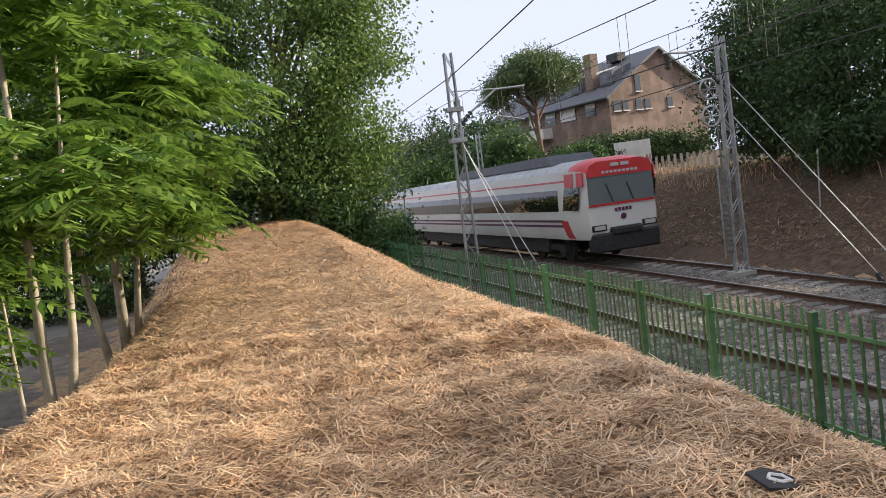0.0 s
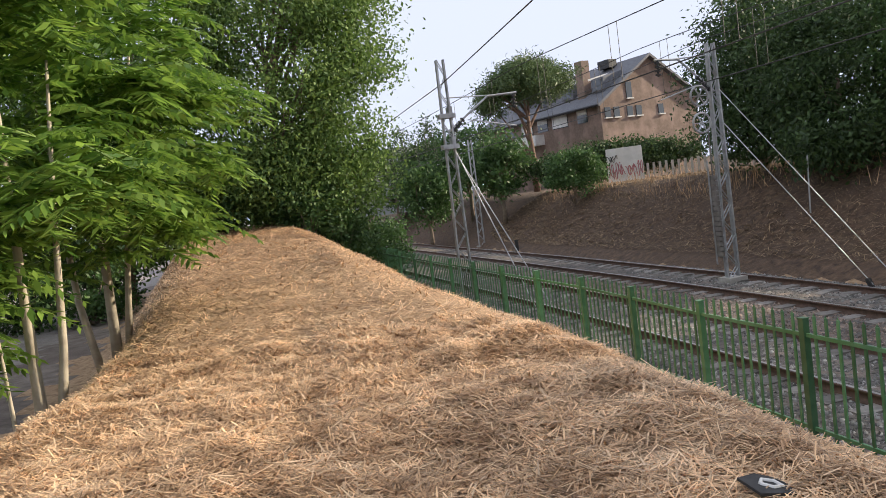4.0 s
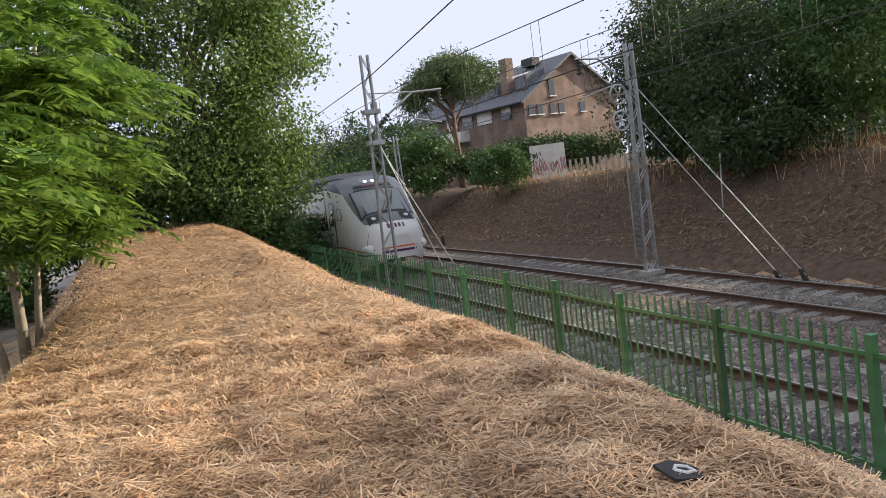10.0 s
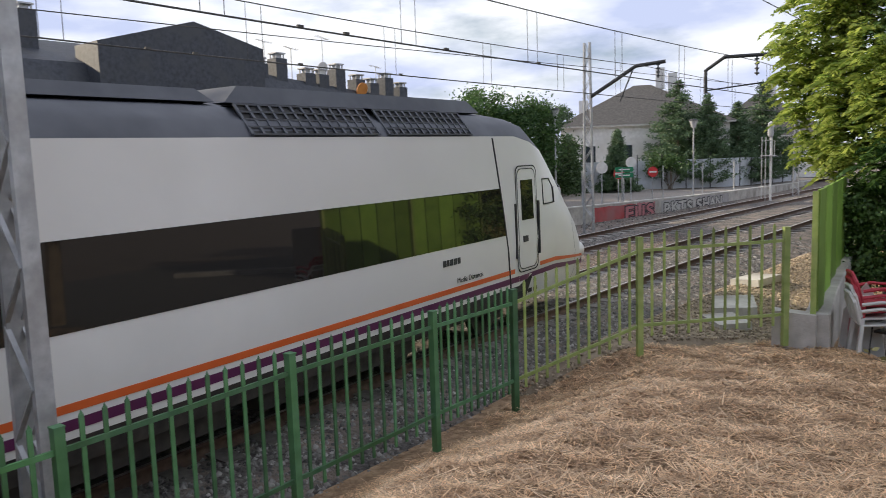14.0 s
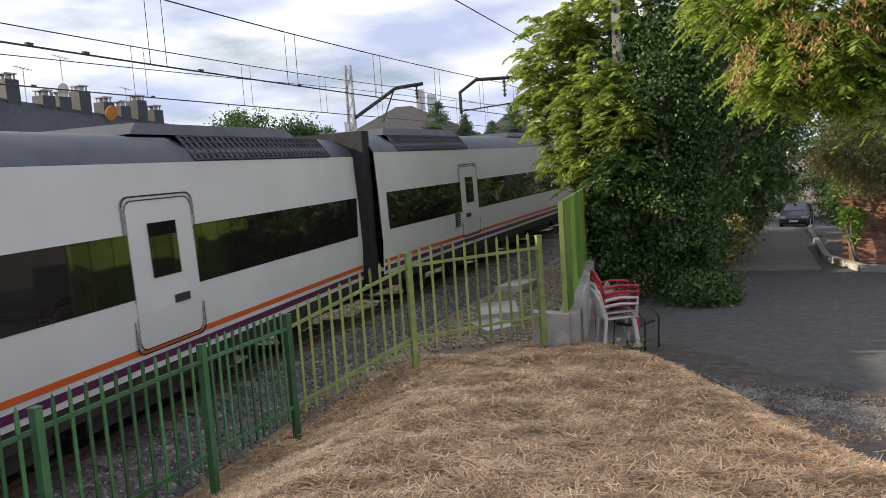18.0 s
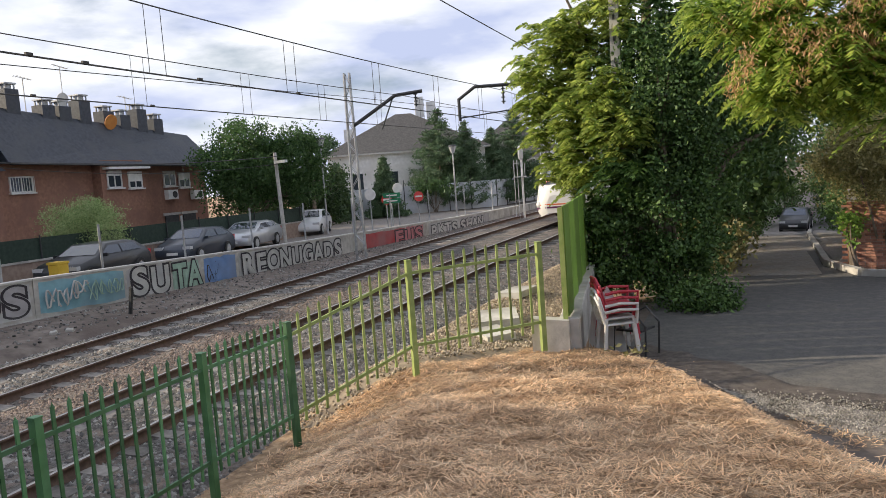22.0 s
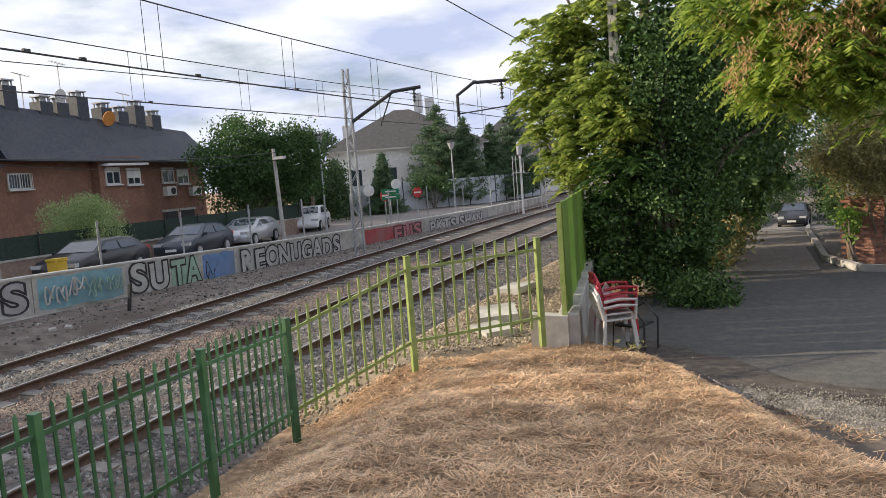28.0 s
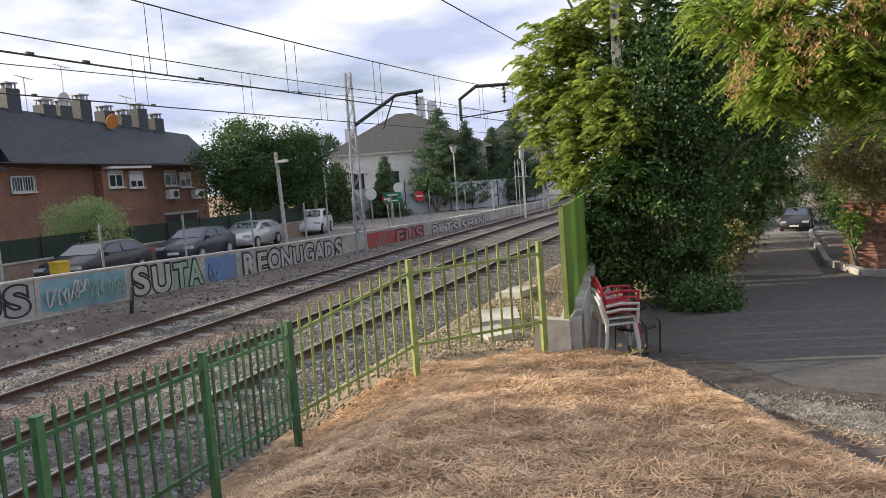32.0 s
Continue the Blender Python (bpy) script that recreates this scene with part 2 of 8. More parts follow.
LEAF_PALE = leaf_material("pale_bush_leaf", (0.16, 0.26, 0.07), (0.50, 0.58, 0.28), 0.35, 0.6)
LEAF_OLIVE = leaf_material("dry_bush_leaf", (0.17, 0.16, 0.055), (0.42, 0.37, 0.15), 0.3)
# Overhang leaf: sunshine on the fronds is mixed into this yellow-green.
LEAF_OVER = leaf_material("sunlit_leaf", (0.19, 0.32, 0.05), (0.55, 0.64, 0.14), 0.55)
SEED = leaf_material("rusty_seed_bunch", (0.48, 0.25, 0.11), (0.74, 0.48, 0.25), 0.35)

# ------------------------------------------------------------- building helpers


class Shape:
    """Collects faces of simple solids into one mesh."""

    def __init__(self):
        self.v, self.f = [], []

    def add(self, verts, faces):
        k = len(self.v)
        self.v += [tuple(p) for p in verts]
        self.f += [tuple(i + k for i in q) for q in faces]
        return self

    def box(self, c, s, rz=0.0, taper=1.0, rx=0.0, ry=0.0):
        hx, hy, hz = s[0] / 2, s[1] / 2, s[2] / 2
        m = pose(*c, rx, ry, rz)
        pts = [(x * (taper if z > 0 else 1), y * (taper if z > 0 else 1), z) for z in (-hz, hz) for x, y in ((-hx, -hy), (hx, -hy), (hx, hy), (-hx, hy))]
        return self.add([m @ Vector(p) for p in pts], [(3, 2, 1, 0), (4, 5, 6, 7), (0, 1, 5, 4), (1, 2, 6, 5), (2, 3, 7, 6), (3, 0, 4, 7)])

    def bar(self, a, b, w, h=None):
        """A square bar from a to b."""
        a, b = Vector(a), Vector(b)
        d = (b - a).normalized()
        u = d.cross(Vector((0, 0, 1)) if abs(d.z) < 0.95 else Vector((0, 1, 0))).normalized() * w / 2
        t = d.cross(u).normalized() * (h or w) / 2
        pts = [p + i * u + j * t for p in (a, b) for i, j in ((-1, -1), (1, -1), (1, 1), (-1, 1))]
        return self.add(pts, [(3, 2, 1, 0), (4, 5, 6, 7), (0, 1, 5, 4), (1, 2, 6, 5), (2, 3, 7, 6), (3, 0, 4, 7)])

    def tube(self, pts, radii, n=8, caps=True):
        pts = [Vector(p) for p in pts]
        if not isinstance(radii, (list, tuple)):
            radii = [radii] * len(pts)
        rings = []
        for i, p in enumerate(pts):
            d = (pts[min(i + 1, len(pts) - 1)] - pts[max(i - 1, 0)]).normalized()
            u = d.cross(Vector((0, 0, 1)) if abs(d.z) < 0.9 else Vector((0, 1, 0))).normalized()
            t = d.cross(u)
            rings += [p + radii[i] * (math.cos(2 * math.pi * k / n) * u + math.sin(2 * math.pi * k / n) * t) for k in range(n)]
        fs = [(i * n + k, i * n + (k + 1) % n, (i + 1) * n + (k + 1) % n, (i + 1) * n + k) for i in range(len(pts) - 1) for k in range(n)]
        if caps:
            fs += [tuple(range(n))[::-1], tuple((len(pts) - 1) * n + k for k in range(n))]
        return self.add(rings, fs)

    def prism(self, outline, axis, lo, hi):
        """An outline of (a, b) pairs pushed along an axis from lo to hi."""
        n = len(outline)
        def at(a, b, c):
            return {"x": (c, a, b), "y": (a, c, b), "z": (a, b, c)}[axis]
        pts = [at(a, b, lo) for a, b in outline] + [at(a, b, hi) for a, b in outline]
        fs = [tuple(range(n))[::-1], tuple(range(n, 2 * n))] + [(i, (i + 1) % n, n + (i + 1) % n, n + i) for i in range(n)]
        return self.add(pts, fs)

    def mesh(self, name, mat=None, smooth=False, bevel=0.0):
        me = bpy.data.meshes.new(name)
        me.from_pydata(self.v, [], self.f)
        bm = bmesh.new()
        bm.from_mesh(me)
        bmesh.ops.recalc_face_normals(bm, faces=bm.faces)
        if bevel:
            bmesh.ops.bevel(bm, geom=bm.edges[:], offset=bevel, segments=1, affect="EDGES")
        bm.to_mesh(me)
        bm.free()
        if mat:
            me.materials.append(mat)
        if smooth:
            me.shade_smooth()
        return me


def quad_mesh(name, verts, quads, mat):
    """A mesh from arrays of corners and four-cornered faces."""
    me = bpy.data.meshes.new(name)
    verts, quads = np.asarray(verts, np.float32), np.asarray(quads, np.int32)
    me.vertices.add(len(verts))
    me.vertices.foreach_set("co", verts.ravel())
    me.loops.add(quads.size)
    me.loops.foreach_set("vertex_index", quads.ravel())
    me.polygons.add(len(quads))
    me.polygons.foreach_set("loop_start", np.arange(0, quads.size, 4, dtype=np.int32))
    me.update(calc_edges=True)
    me.materials.append(mat)
    return me


def part(name, shape, mat, parent, label="", smooth=False, bevel=0.0):
    me = shape.mesh(name, mat, smooth, bevel) if isinstance(shape, Shape) else shape
    ob = new(name, me)
    ob.parent = parent
    if label:
        tagged(ob, label)
    return ob


def thing(name, label, category, m=None, group="", kind=""):
    ob = new(name)
    if m is not None:
        ob.matrix_basis = m
    return tagged(ob, label, category, group, kind)


def solid(name, shape, mat, label, category="", m=None, group="", kind="", smooth=False, bevel=0.0):
    me = shape.mesh(name, mat, smooth, bevel) if isinstance(shape, Shape) else shape
    ob = new(name, me)
    if m is not None:
        ob.matrix_basis = m
    return tagged(ob, label, category, group, kind)


def at(az, d, z=0.0):
    """A point by compass angle (clockwise from +y) and distance from the standpoint."""
    return Vector((d * math.sin(radians(az)), d * math.cos(radians(az)), z))


# ------------------------------------------------------------- the line of the track
_ys = np.linspace(-260, 260, 5201)
_slope = -0.02 + 0.295 / (1 + np.exp(-(_ys - 1.0) / 5.0))
_xs = -np.concatenate([[0], np.cumsum((_slope[1:] + _slope[:-1]) / 2 * 0.1)])
_xs += 7.92 - np.interp(0, _ys, _xs)
_len = np.concatenate([[0], np.cumsum(np.hypot(np.diff(_xs), 0.1))])
_len -= np.interp(0, _ys, _len)


def track_point(s, off=0.0):
    """The place s metres along the near track's centre line, off metres to its east, and the heading in degrees about z."""
    x, y, k = np.interp(s, _len, _xs), np.interp(s, _len, _ys), np.interp(s, _len, _slope)
    n = math.hypot(1, k)
    return x + off / n, y + off * k / n, math.degrees(math.atan(k))


def side(x, y):
    """Metres east (+) or west (-) of the near track's centre line."""
    return (x - np.interp(y, _ys, _xs)) / np.hypot(1, np.interp(y, _ys, _slope))


FAR_OFF = 3.8


def line_z(y):
    """Height of the rail heads: the line dips past the standpoint and climbs to the south."""
    return np.interp(y, [-110, -40, -33, -23, -18, -13, -9, -6, -3, 3, 10, 14, 20, 30, 60], [0.55, 0.40, 0.35, 0.24, 0.16, 0.07, 0.0, -0.06, -0.11, -0.14, -0.18, -0.16, -0.11, -0.06, -0.05])


def sstep(a, b, v):
    t = np.clip((v - a) / (b - a), 0, 1)
    return t * t * (3 - 2 * t)


def ground_height(x, y):
    """The lie of the land: mound on the west, cutting bank on the north-east, level street on the south-east."""
    x, y = np.asarray(x, float), np.asarray(y, float)
    e = side(x, y)
    w = -e                                             # metres west of the track
    # mound
    crest = np.interp(y, [-60, -13, -10.5, -8, -5, -2, 0, 3, 9, 16, 22, 27, 31, 60], [0, 0, 0.32, 0.45, 0.85, 1.25, 1.42, 1.5, 1.72, 2.1, 2.5, 2.72, 2.6, 1.6])
    bed = line_z(y) - 0.34
    foot = np.where(y < -8, -0.32, bed) + 0.6 * sstep(-8.2, -10, y) * sstep(2.0, 3.6, w)
    rise_east = sstep(2.45, 5.6 + 0.08 * np.clip(y, 0, 12), w)
    lane = 0.0 + 0.55 * sstep(2, 16, y)
    xw = np.interp(y, [-60, -12, -11, -10, -9, -8, -7, -5.5, -4, 0, 6, 10, 20, 30, 60], [2.6, 2.6, 1.8, 1.1, 0.75, 0.4, 0.0, -0.9, -2.0, -2.9, -3.0, -3.45, -6.0, -8.6, -15])
    fall_west = sstep(0, np.interp(y, [-12, -11, -10, -8, -7, -5.5, -3, 3, 8, 20], [0.3, 0.7, 0.75, 1.25, 1.35, 1.8, 2.6, 2.0, 1.7, 2.4]), xw - x)
    mound = foot + (crest - foot) * rise_east
    west = mound * (1 - fall_west) + lane * fall_west
    # east
    bank = sstep(3, 17, y) * (2.5 * sstep(5.7, 11.5, e) + 1.2 * sstep(14, 45, e))
    bank = bank + sstep(3, -6, y) * (0.15 * sstep(6.2, 8.2, e))
    flat = -0.32 + 0.27 * sstep(5.5, 6.3, e) + np.interp(y, [-74, -44, -25, -13], [-0.6, -0.34, -0.16, 0.0]) * sstep(11.5, 8.6, e)
    z = np.where(e < -2.3, west, np.where(e > 5.4, flat + bank, bed - 0.08))
    # lane sinks away to the south
    z = z - 2.2 * sstep(-22, -60, y) * sstep(2.0, -1.0, x - 1.5)
    return z


def gz(x, y):
    return float(ground_height(x, y))


# ------------------------------------------------------------- ground
# western edge of the straw cover
STRAW_Y = [-12, -11, -10, -9, -8, -7, -5.6, -4, -1, 3, 6.2, 7.7, 10, 14, 17, 21, 24, 30]
STRAW_X = [2.3, 1.6, 0.8, 0.05, -0.5, -0.95, -1.5, -2.2, -3.0, -3.3, -3.6, -3.7, -4.3, -5.3, -5.9, -6.8, -7.9, -10]


def build_ground():
    gx = np.concatenate([np.linspace(-900, -60, 12), np.linspace(-50, -14, 19), np.arange(-13, 18, 0.3), np.linspace(18.2, 60, 30), np.linspace(70, 900, 12)])
    gy = np.concatenate([np.linspace(-900, -80, 12), np.linspace(-75, -20, 34), np.arange(-19, 34, 0.3), np.linspace(34.5, 80, 40), np.linspace(90, 900, 12)])
    X, Y = np.meshgrid(gx, gy)
    Z = ground_height(X, Y)
    near = np.exp(-((np.hypot(X, Y) / 26) ** 2))
    e = side(X, Y)
    rough = np.array([noise.noise(Vector((float(a) * 1.1, float(b) * 1.1, 0))) * 0.06 + noise.noise(Vector((float(a) * 2.6, float(b) * 2.6, 9))) * 0.05 + noise.noise(Vector((float(a) * 0.35, float(b) * 0.35, 5))) * 0.10 for a, b in zip(X.ravel(), Y.ravel())]).reshape(X.shape)
    grassy = np.where(((e < -3.0) & (X > np.interp(Y, [-12, -11, -8, -7, 0, 30], [2.6, 1.3, -0.5, -1.0, -3, -9]))) | ((e > 6.5) & (Y > 0)), 1.0, 0.12)
    grassy = np.where((Y < -4) & (e < -4) & (X < np.interp(Y, [-12, -11, -8, -7, -4], [2.3, 1.2, -0.7, -1.2, -2.8])), 0.0, grassy)
    Z = Z + rough * grassy * (0.3 + 0.7 * near)
    nx, ny = len(gx), len(gy)
    idx = np.arange(nx * ny).reshape(ny, nx)
    q = np.stack([idx[:-1, :-1], idx[:-1, 1:], idx[1:, 1:], idx[1:, :-1]], -1).reshape(-1, 4)
    me = quad_mesh("ground", np.stack([X, Y, Z], -1).reshape(-1, 3), q, STRAW)
    cx, cy = (X[:-1, :-1] + X[1:, 1:]) / 2, (Y[:-1, :-1] + Y[1:, 1:]) / 2
    me.materials.append(LITTER)
    me.materials.append(DIRT)
    me.materials.append(PALE_ROAD)
    e = side(cx, cy)
    edge = np.interp(cy, STRAW_Y, STRAW_X) + 0.25 * np.sin(cy * 2.3) + 0.15 * np.sin(cy * 5.1 + cx)
    # Dark litter also covers the bank's foot, its colour standing in for shadow.
    kind = np.where((e > 5.6) & (cy > -6) & (cx < 40), 1, 0)
    kind = np.where((e < -3) & (cx < edge), np.where(cy > 2, np.where(cx > edge - 1.8, 0, np.where(cx > edge - 3.2, 2, 3)), 2), kind)
    kind = np.where((e > 5.0) & (cy <= -6) & (cx < 40), 2, kind)
    me.polygons.foreach_set("material_index", kind.astype(np.int32).ravel())
    me.shade_smooth()
    tagged(new("ground", me), "sloping ground of dry mown grass and straw", "ground", kind="structure")


build_ground()


def strip(name, s0, s1, step, profile, mat, label, category="", off=0.0, kind="structure", parent=None):
    """A cross profile of (offset, height) swept along the track."""
    ss = np.arange(s0, s1 + 0.01, step)
    n = len(profile)
    vs, fs = [], []
    for s in ss:
        x, y, h = track_point(s)
        c, d = math.cos(radians(h)), math.sin(radians(h))
        for o, z in profile:
            vs.append((x + (o + off) * c, y + (o + off) * d, z + float(line_z(y))))
    for i in range(len(ss) - 1):
        for k in range(n - 1):
            fs.append((i * n + k, i * n + k + 1, (i + 1) * n + k + 1, (i + 1) * n + k))
    me = quad_mesh(name, vs, fs, mat)
    me.shade_smooth()
    ob = new(name, me)
    if parent:
        ob.parent = parent
    return tagged(ob, label, category, kind=kind)


BED = [(-2.9, -0.42), (-2.4, -0.34), (-2.0, -0.27), (-1.5, -0.165), (1.6, -0.16), (2.2, -0.16), (5.4, -0.16), (6.0, -0.25), (6.8, -0.55)]
strip("ballast_bed", -200, 200, 1.0, BED, BALLAST,
      "grey-brown crushed stone ballast under both tracks", "ballast")
GAUGE = 1.668


def build_track(name, off):
    tr = thing(name, "railway track of rusty rails on concrete sleepers", "railway track", group="railway tracks", kind="structure")
    for sgn in (-1, 1):
        o = off + sgn * (GAUGE / 2 + 0.035)
        web = [(o - 0.07, -0.165), (o - 0.07, -0.15), (o - 0.012, -0.13), (o - 0.012, -0.045), (o - 0.035, -0.035), (o - 0.035, -0.004), (o + 0.035, -0.004), (o + 0.035, -0.035), (o + 0.012, -0.045), (o + 0.012, -0.13), (o + 0.07, -0.15), (o + 0.07, -0.165)]
        strip("rail", -200, 200, 1.0, web, RAIL, "rust-brown steel rail", parent=tr, kind="")
        strip("rail_head", -200, 200, 1.0, [(o - 0.026, -0.003), (o - 0.022, 0.0), (o + 0.022, 0.0), (o + 0.026, -0.003)], RAILTOP, "shiny worn rail head", parent=tr, kind="")
    sl = Shape().prism([(-1.3, -0.2), (1.3, -0.2), (1.3, -0.02), (0.65, 0.0), (0.3, -0.045), (-0.3, -0.045), (-0.65, 0.0), (-1.3, -0.02)], "y", -0.13, 0.13).mesh("sleeper", SLEEPER)
    for s in np.arange(-36, 50, 0.6):
        x, y, h = track_point(s, off)
        ob = new("sleeper", sl)
        ob.parent = tr
        ob.matrix_basis = pose(x, y, float(line_z(y)) - 0.128, 0, 0, h)
    return tr


build_track("railway_track", 0.0)
build_track("railway_track", FAR_OFF)
spare = [(o, z - 0.325) for o, z in ((-2.07, -0.16), (-2.07, -0.145), (-2.012, -0.13), (-2.012, -0.045), (-2.035, -0.035), (-2.035, 0.0), (-1.965, 0.0), (-1.965, -0.035), (-1.988, -0.045), (-1.988, -0.13), (-1.93, -0.145), (-1.93, -0.16))]
strip("spare_rail", -16.2, 9.0, 0.9, spare, RAIL, "rusty spare rail lying along the foot of the ballast", "rail", kind="")

# ------------------------------------------------------------- green picket fence: posts by compass angle, distance and height of their tops
POSTS = [(14.68, 11.9, 1.18), (19.3, 10.3, 1.156), (25.82, 8.75, 1.167), (35.25, 7.4, 1.153), (49.26, 6.2, 1.139), (69.1, 5.5, 1.123), (92.0, 5.35, 1.157),
         (113.35, 5.8, 1.193), (129.0, 6.9, 1.246), (139.7, 8.4, 1.256), (145.84, 9.6, 1.269), (155.1, 10.35, 1.826), (164.9, 11.15, 1.88)]
FENCE_LINE = [at(a, d, z) for a, d, z in POSTS]
_s = float(np.interp(FENCE_LINE[0].y, _ys, _len)) + 0.62
while _s < 62:
    _s += 2.0
    _x, _y, _h = track_point(_s, -2.55)
    FENCE_LINE.insert(0, Vector((_x, _y, 1.17)))


def build_fence():
    fence = thing("picket_fence", "green painted steel picket fence beside the railway", "fence", kind="structure")
    post = Shape().box((0, 0, -0.75), (0.075, 0.075, 1.6)).box((0, 0, 0.055), (0.085, 0.085, 0.012)).mesh("fence_post", FENCE)
    post_l = Shape().box((0, 0, -0.75), (0.075, 0.075, 1.6)).box((0, 0, 0.055), (0.085, 0.085, 0.012)).mesh("fence_post", FENCE_SUNLIT)
    pick = Shape().box((0, 0, -0.64), (0.034, 0.016, 1.36)).add([(-0.017, 0, 0.04), (0.017, 0, 0.04), (0, 0, 0.075)], [(0, 1, 2)]).mesh("picket", FENCE)
    pick_l = Shape().box((0, 0, -0.64), (0.034, 0.016, 1.36)).add([(-0.017, 0, 0.04), (0.017, 0, 0.04), (0, 0, 0.075)], [(0, 1, 2)]).mesh("picket", FENCE_SUNLIT)
    far = Shape()
    n = len(FENCE_LINE)
    for i, p in enumerate(FENCE_LINE):
        # the last posts and panels wear the sunlit colour
        in_sun = i >= n - 2
        ob = new("fence_post", post_l if in_sun else post)
        ob.parent = fence
        a = math.degrees(math.atan2(*(FENCE_LINE[min(i + 1, n - 1)] - FENCE_LINE[max(i - 1, 0)]).yx))
        ob.matrix_basis = pose(p.x, p.y, p.z, 0, 0, a)
        if i == n - 1:
            break
        q = FENCE_LINE[i + 1]
        in_sun = i >= n - 3
        ang = math.degrees(math.atan2(q.y - p.y, q.x - p.x))
        rails = Shape()
        for dz in (-0.12, -1.12):
            rails.bar(p + Vector((0, 0, dz)), q + Vector((0, 0, dz)), 0.028, 0.04)
        part("fence_rail", rails, FENCE_SUNLIT if in_sun else FENCE, fence)
        cnt = 12 if (q - p).length < 2.3 else int((q - p).length / 0.175)
        for k in range(1, cnt):
            c = p.lerp(q, k / cnt)
            if i >= n - 21:
                ob = new("picket", pick_l if in_sun else pick)
                ob.parent = fence
                ob.matrix_basis = pose(c.x, c.y, c.z + 0.05, 0, 0, ang)
            else:
                far.box((c.x, c.y, c.z - 0.56), (0.034, 0.016, 1.4), ang)
    part("far_pickets", far, FENCE, fence, "row of distant green pickets")


build_fence()
# ------------------------------------------------------------- trains (a car's +y is its own front)
CAR = 23.5


def loft(stations, mats_of):
    """Skin over cross-sections (y, list of (x, z)); returns one Shape for each material key that mats_of(station, strip) names. A pair of keys splits the face from corner to corner."""
    shapes = {}
    n = len(stations[0][1])
    for i in range(len(stations) - 1):
        for k in range(n - 1):
            key = mats_of(i, k)
            y0, a = stations[i]
            y1, b = stations[i + 1]
            p = [(a[k][0], y0, a[k][1]), (a[k + 1][0], y0, a[k + 1][1]), (b[k + 1][0], y1, b[k + 1][1]), (b[k][0], y1, b[k][1])]
            if isinstance(key, tuple):
                t = (0, 1, 2), (0, 2, 3)
                if k > n // 2:
                    t = (0, 1, 3), (1, 2, 3)
                shapes.setdefault(key[0], Shape()).add(p, [t[0]])
                shapes.setdefault(key[1], Shape()).add(p, [t[1]])
            else:
                shapes.setdefault(key, Shape()).add(p, [(0, 1, 2, 3)])
    return shapes


def section(w, zb, zt, round_top=0.55):
    """Half-round car section from the lower west edge over the roof to the lower east edge. Strips 3 and up to the mirrored one are roof."""
    side_top = zb + (zt - zb) * 0.865
    half = [(w * 0.93, zb), (w * 0.975, zb + (zt - zb) * 0.08), (w, zb + (zt - zb) * 0.30), (w * 0.985, zb + (zt - zb) * 0.58), (w * 0.955, side_top), (w * 0.88, zb + (zt - zb) * 0.92), (w * 0.68, zb + (zt - zb) * 0.97), (w * 0.36, zt)]
    return [(-x, z) for x, z in half] + [(x, z) for x, z in reversed(half)]


def weld(shape, name, mat):
    me = shape.mesh(name, mat)
    bm = bmesh.new()
    bm.from_mesh(me)
    bmesh.ops.remove_doubles(bm, verts=bm.verts[:], dist=0.0005)
    bmesh.ops.recalc_face_normals(bm, faces=bm.faces)
    bm.to_mesh(me)
    bm.free()
    me.shade_smooth()
    return me


def side_x(w, zb, zt, z):
    """Half width of the car's side at height z."""
    pts = section(w, zb, zt)[:8]
    return float(np.interp(z, [p[1] for p in pts], [-p[0] for p in pts]))


def side_panel(shape, y0, y1, z0, z1, sgn, lift=0.006, w=1.47, zb=0.55, zt=3.74, slant=0.0, rows=5):
    """A thin skin that follows the car's side. slant: how far its top leans along y."""
    zs = np.linspace(z0, z1, rows)
    vs = []
    for z in zs:
        d = slant * (z - z0) / max(z1 - z0, 1e-6)
        for y in (y0, y1):
            for l in (lift, -0.01):
                vs.append((sgn * (side_x(w, zb, zt, z) + l), y + d, z))
    fs = []
    for r in range(rows - 1):
        a, b = 4 * r, 4 * (r + 1)
        fs += [(a, a + 2, b + 2, b), (a, b, b + 1, a + 1), (a + 2, a + 3, b + 3, b + 2)]
    fs += [(0, 1, 3, 2), (4 * rows - 4, 4 * rows - 2, 4 * rows - 1, 4 * rows - 3)]
    shape.add(vs, fs)
    return shape


def bogie(parent, y):
    fr = Shape()
    for s in (-1, 1):
        fr.box((s * 1.05, y, 0.52), (0.16, 3.0, 0.22)).box((s * 1.07, y - 1.25, 0.46), (0.22, 0.4, 0.34)).box((s * 1.07, y + 1.25, 0.46), (0.22, 0.4, 0.34)).box((s * 1.05, y, 0.72), (0.34, 0.5, 0.3))
    fr.box((0, y, 0.55), (2.0, 0.5, 0.2))
    b = part("bogie", fr, UNDER, parent, "grimy dark bogie frame")
    for dy in (-1.25, 1.25):
        w = Shape()
        for s in (-1, 1):
            w.tube([(s * 0.80, y + dy, 0.43), (s * 0.93, y + dy, 0.43)], 0.43, 20)
        w.tube([(-0.8, y + dy, 0.43), (0.8, y + dy, 0.43)], 0.08, 8)
        part("wheelset", w, UNDER, b, smooth=False)


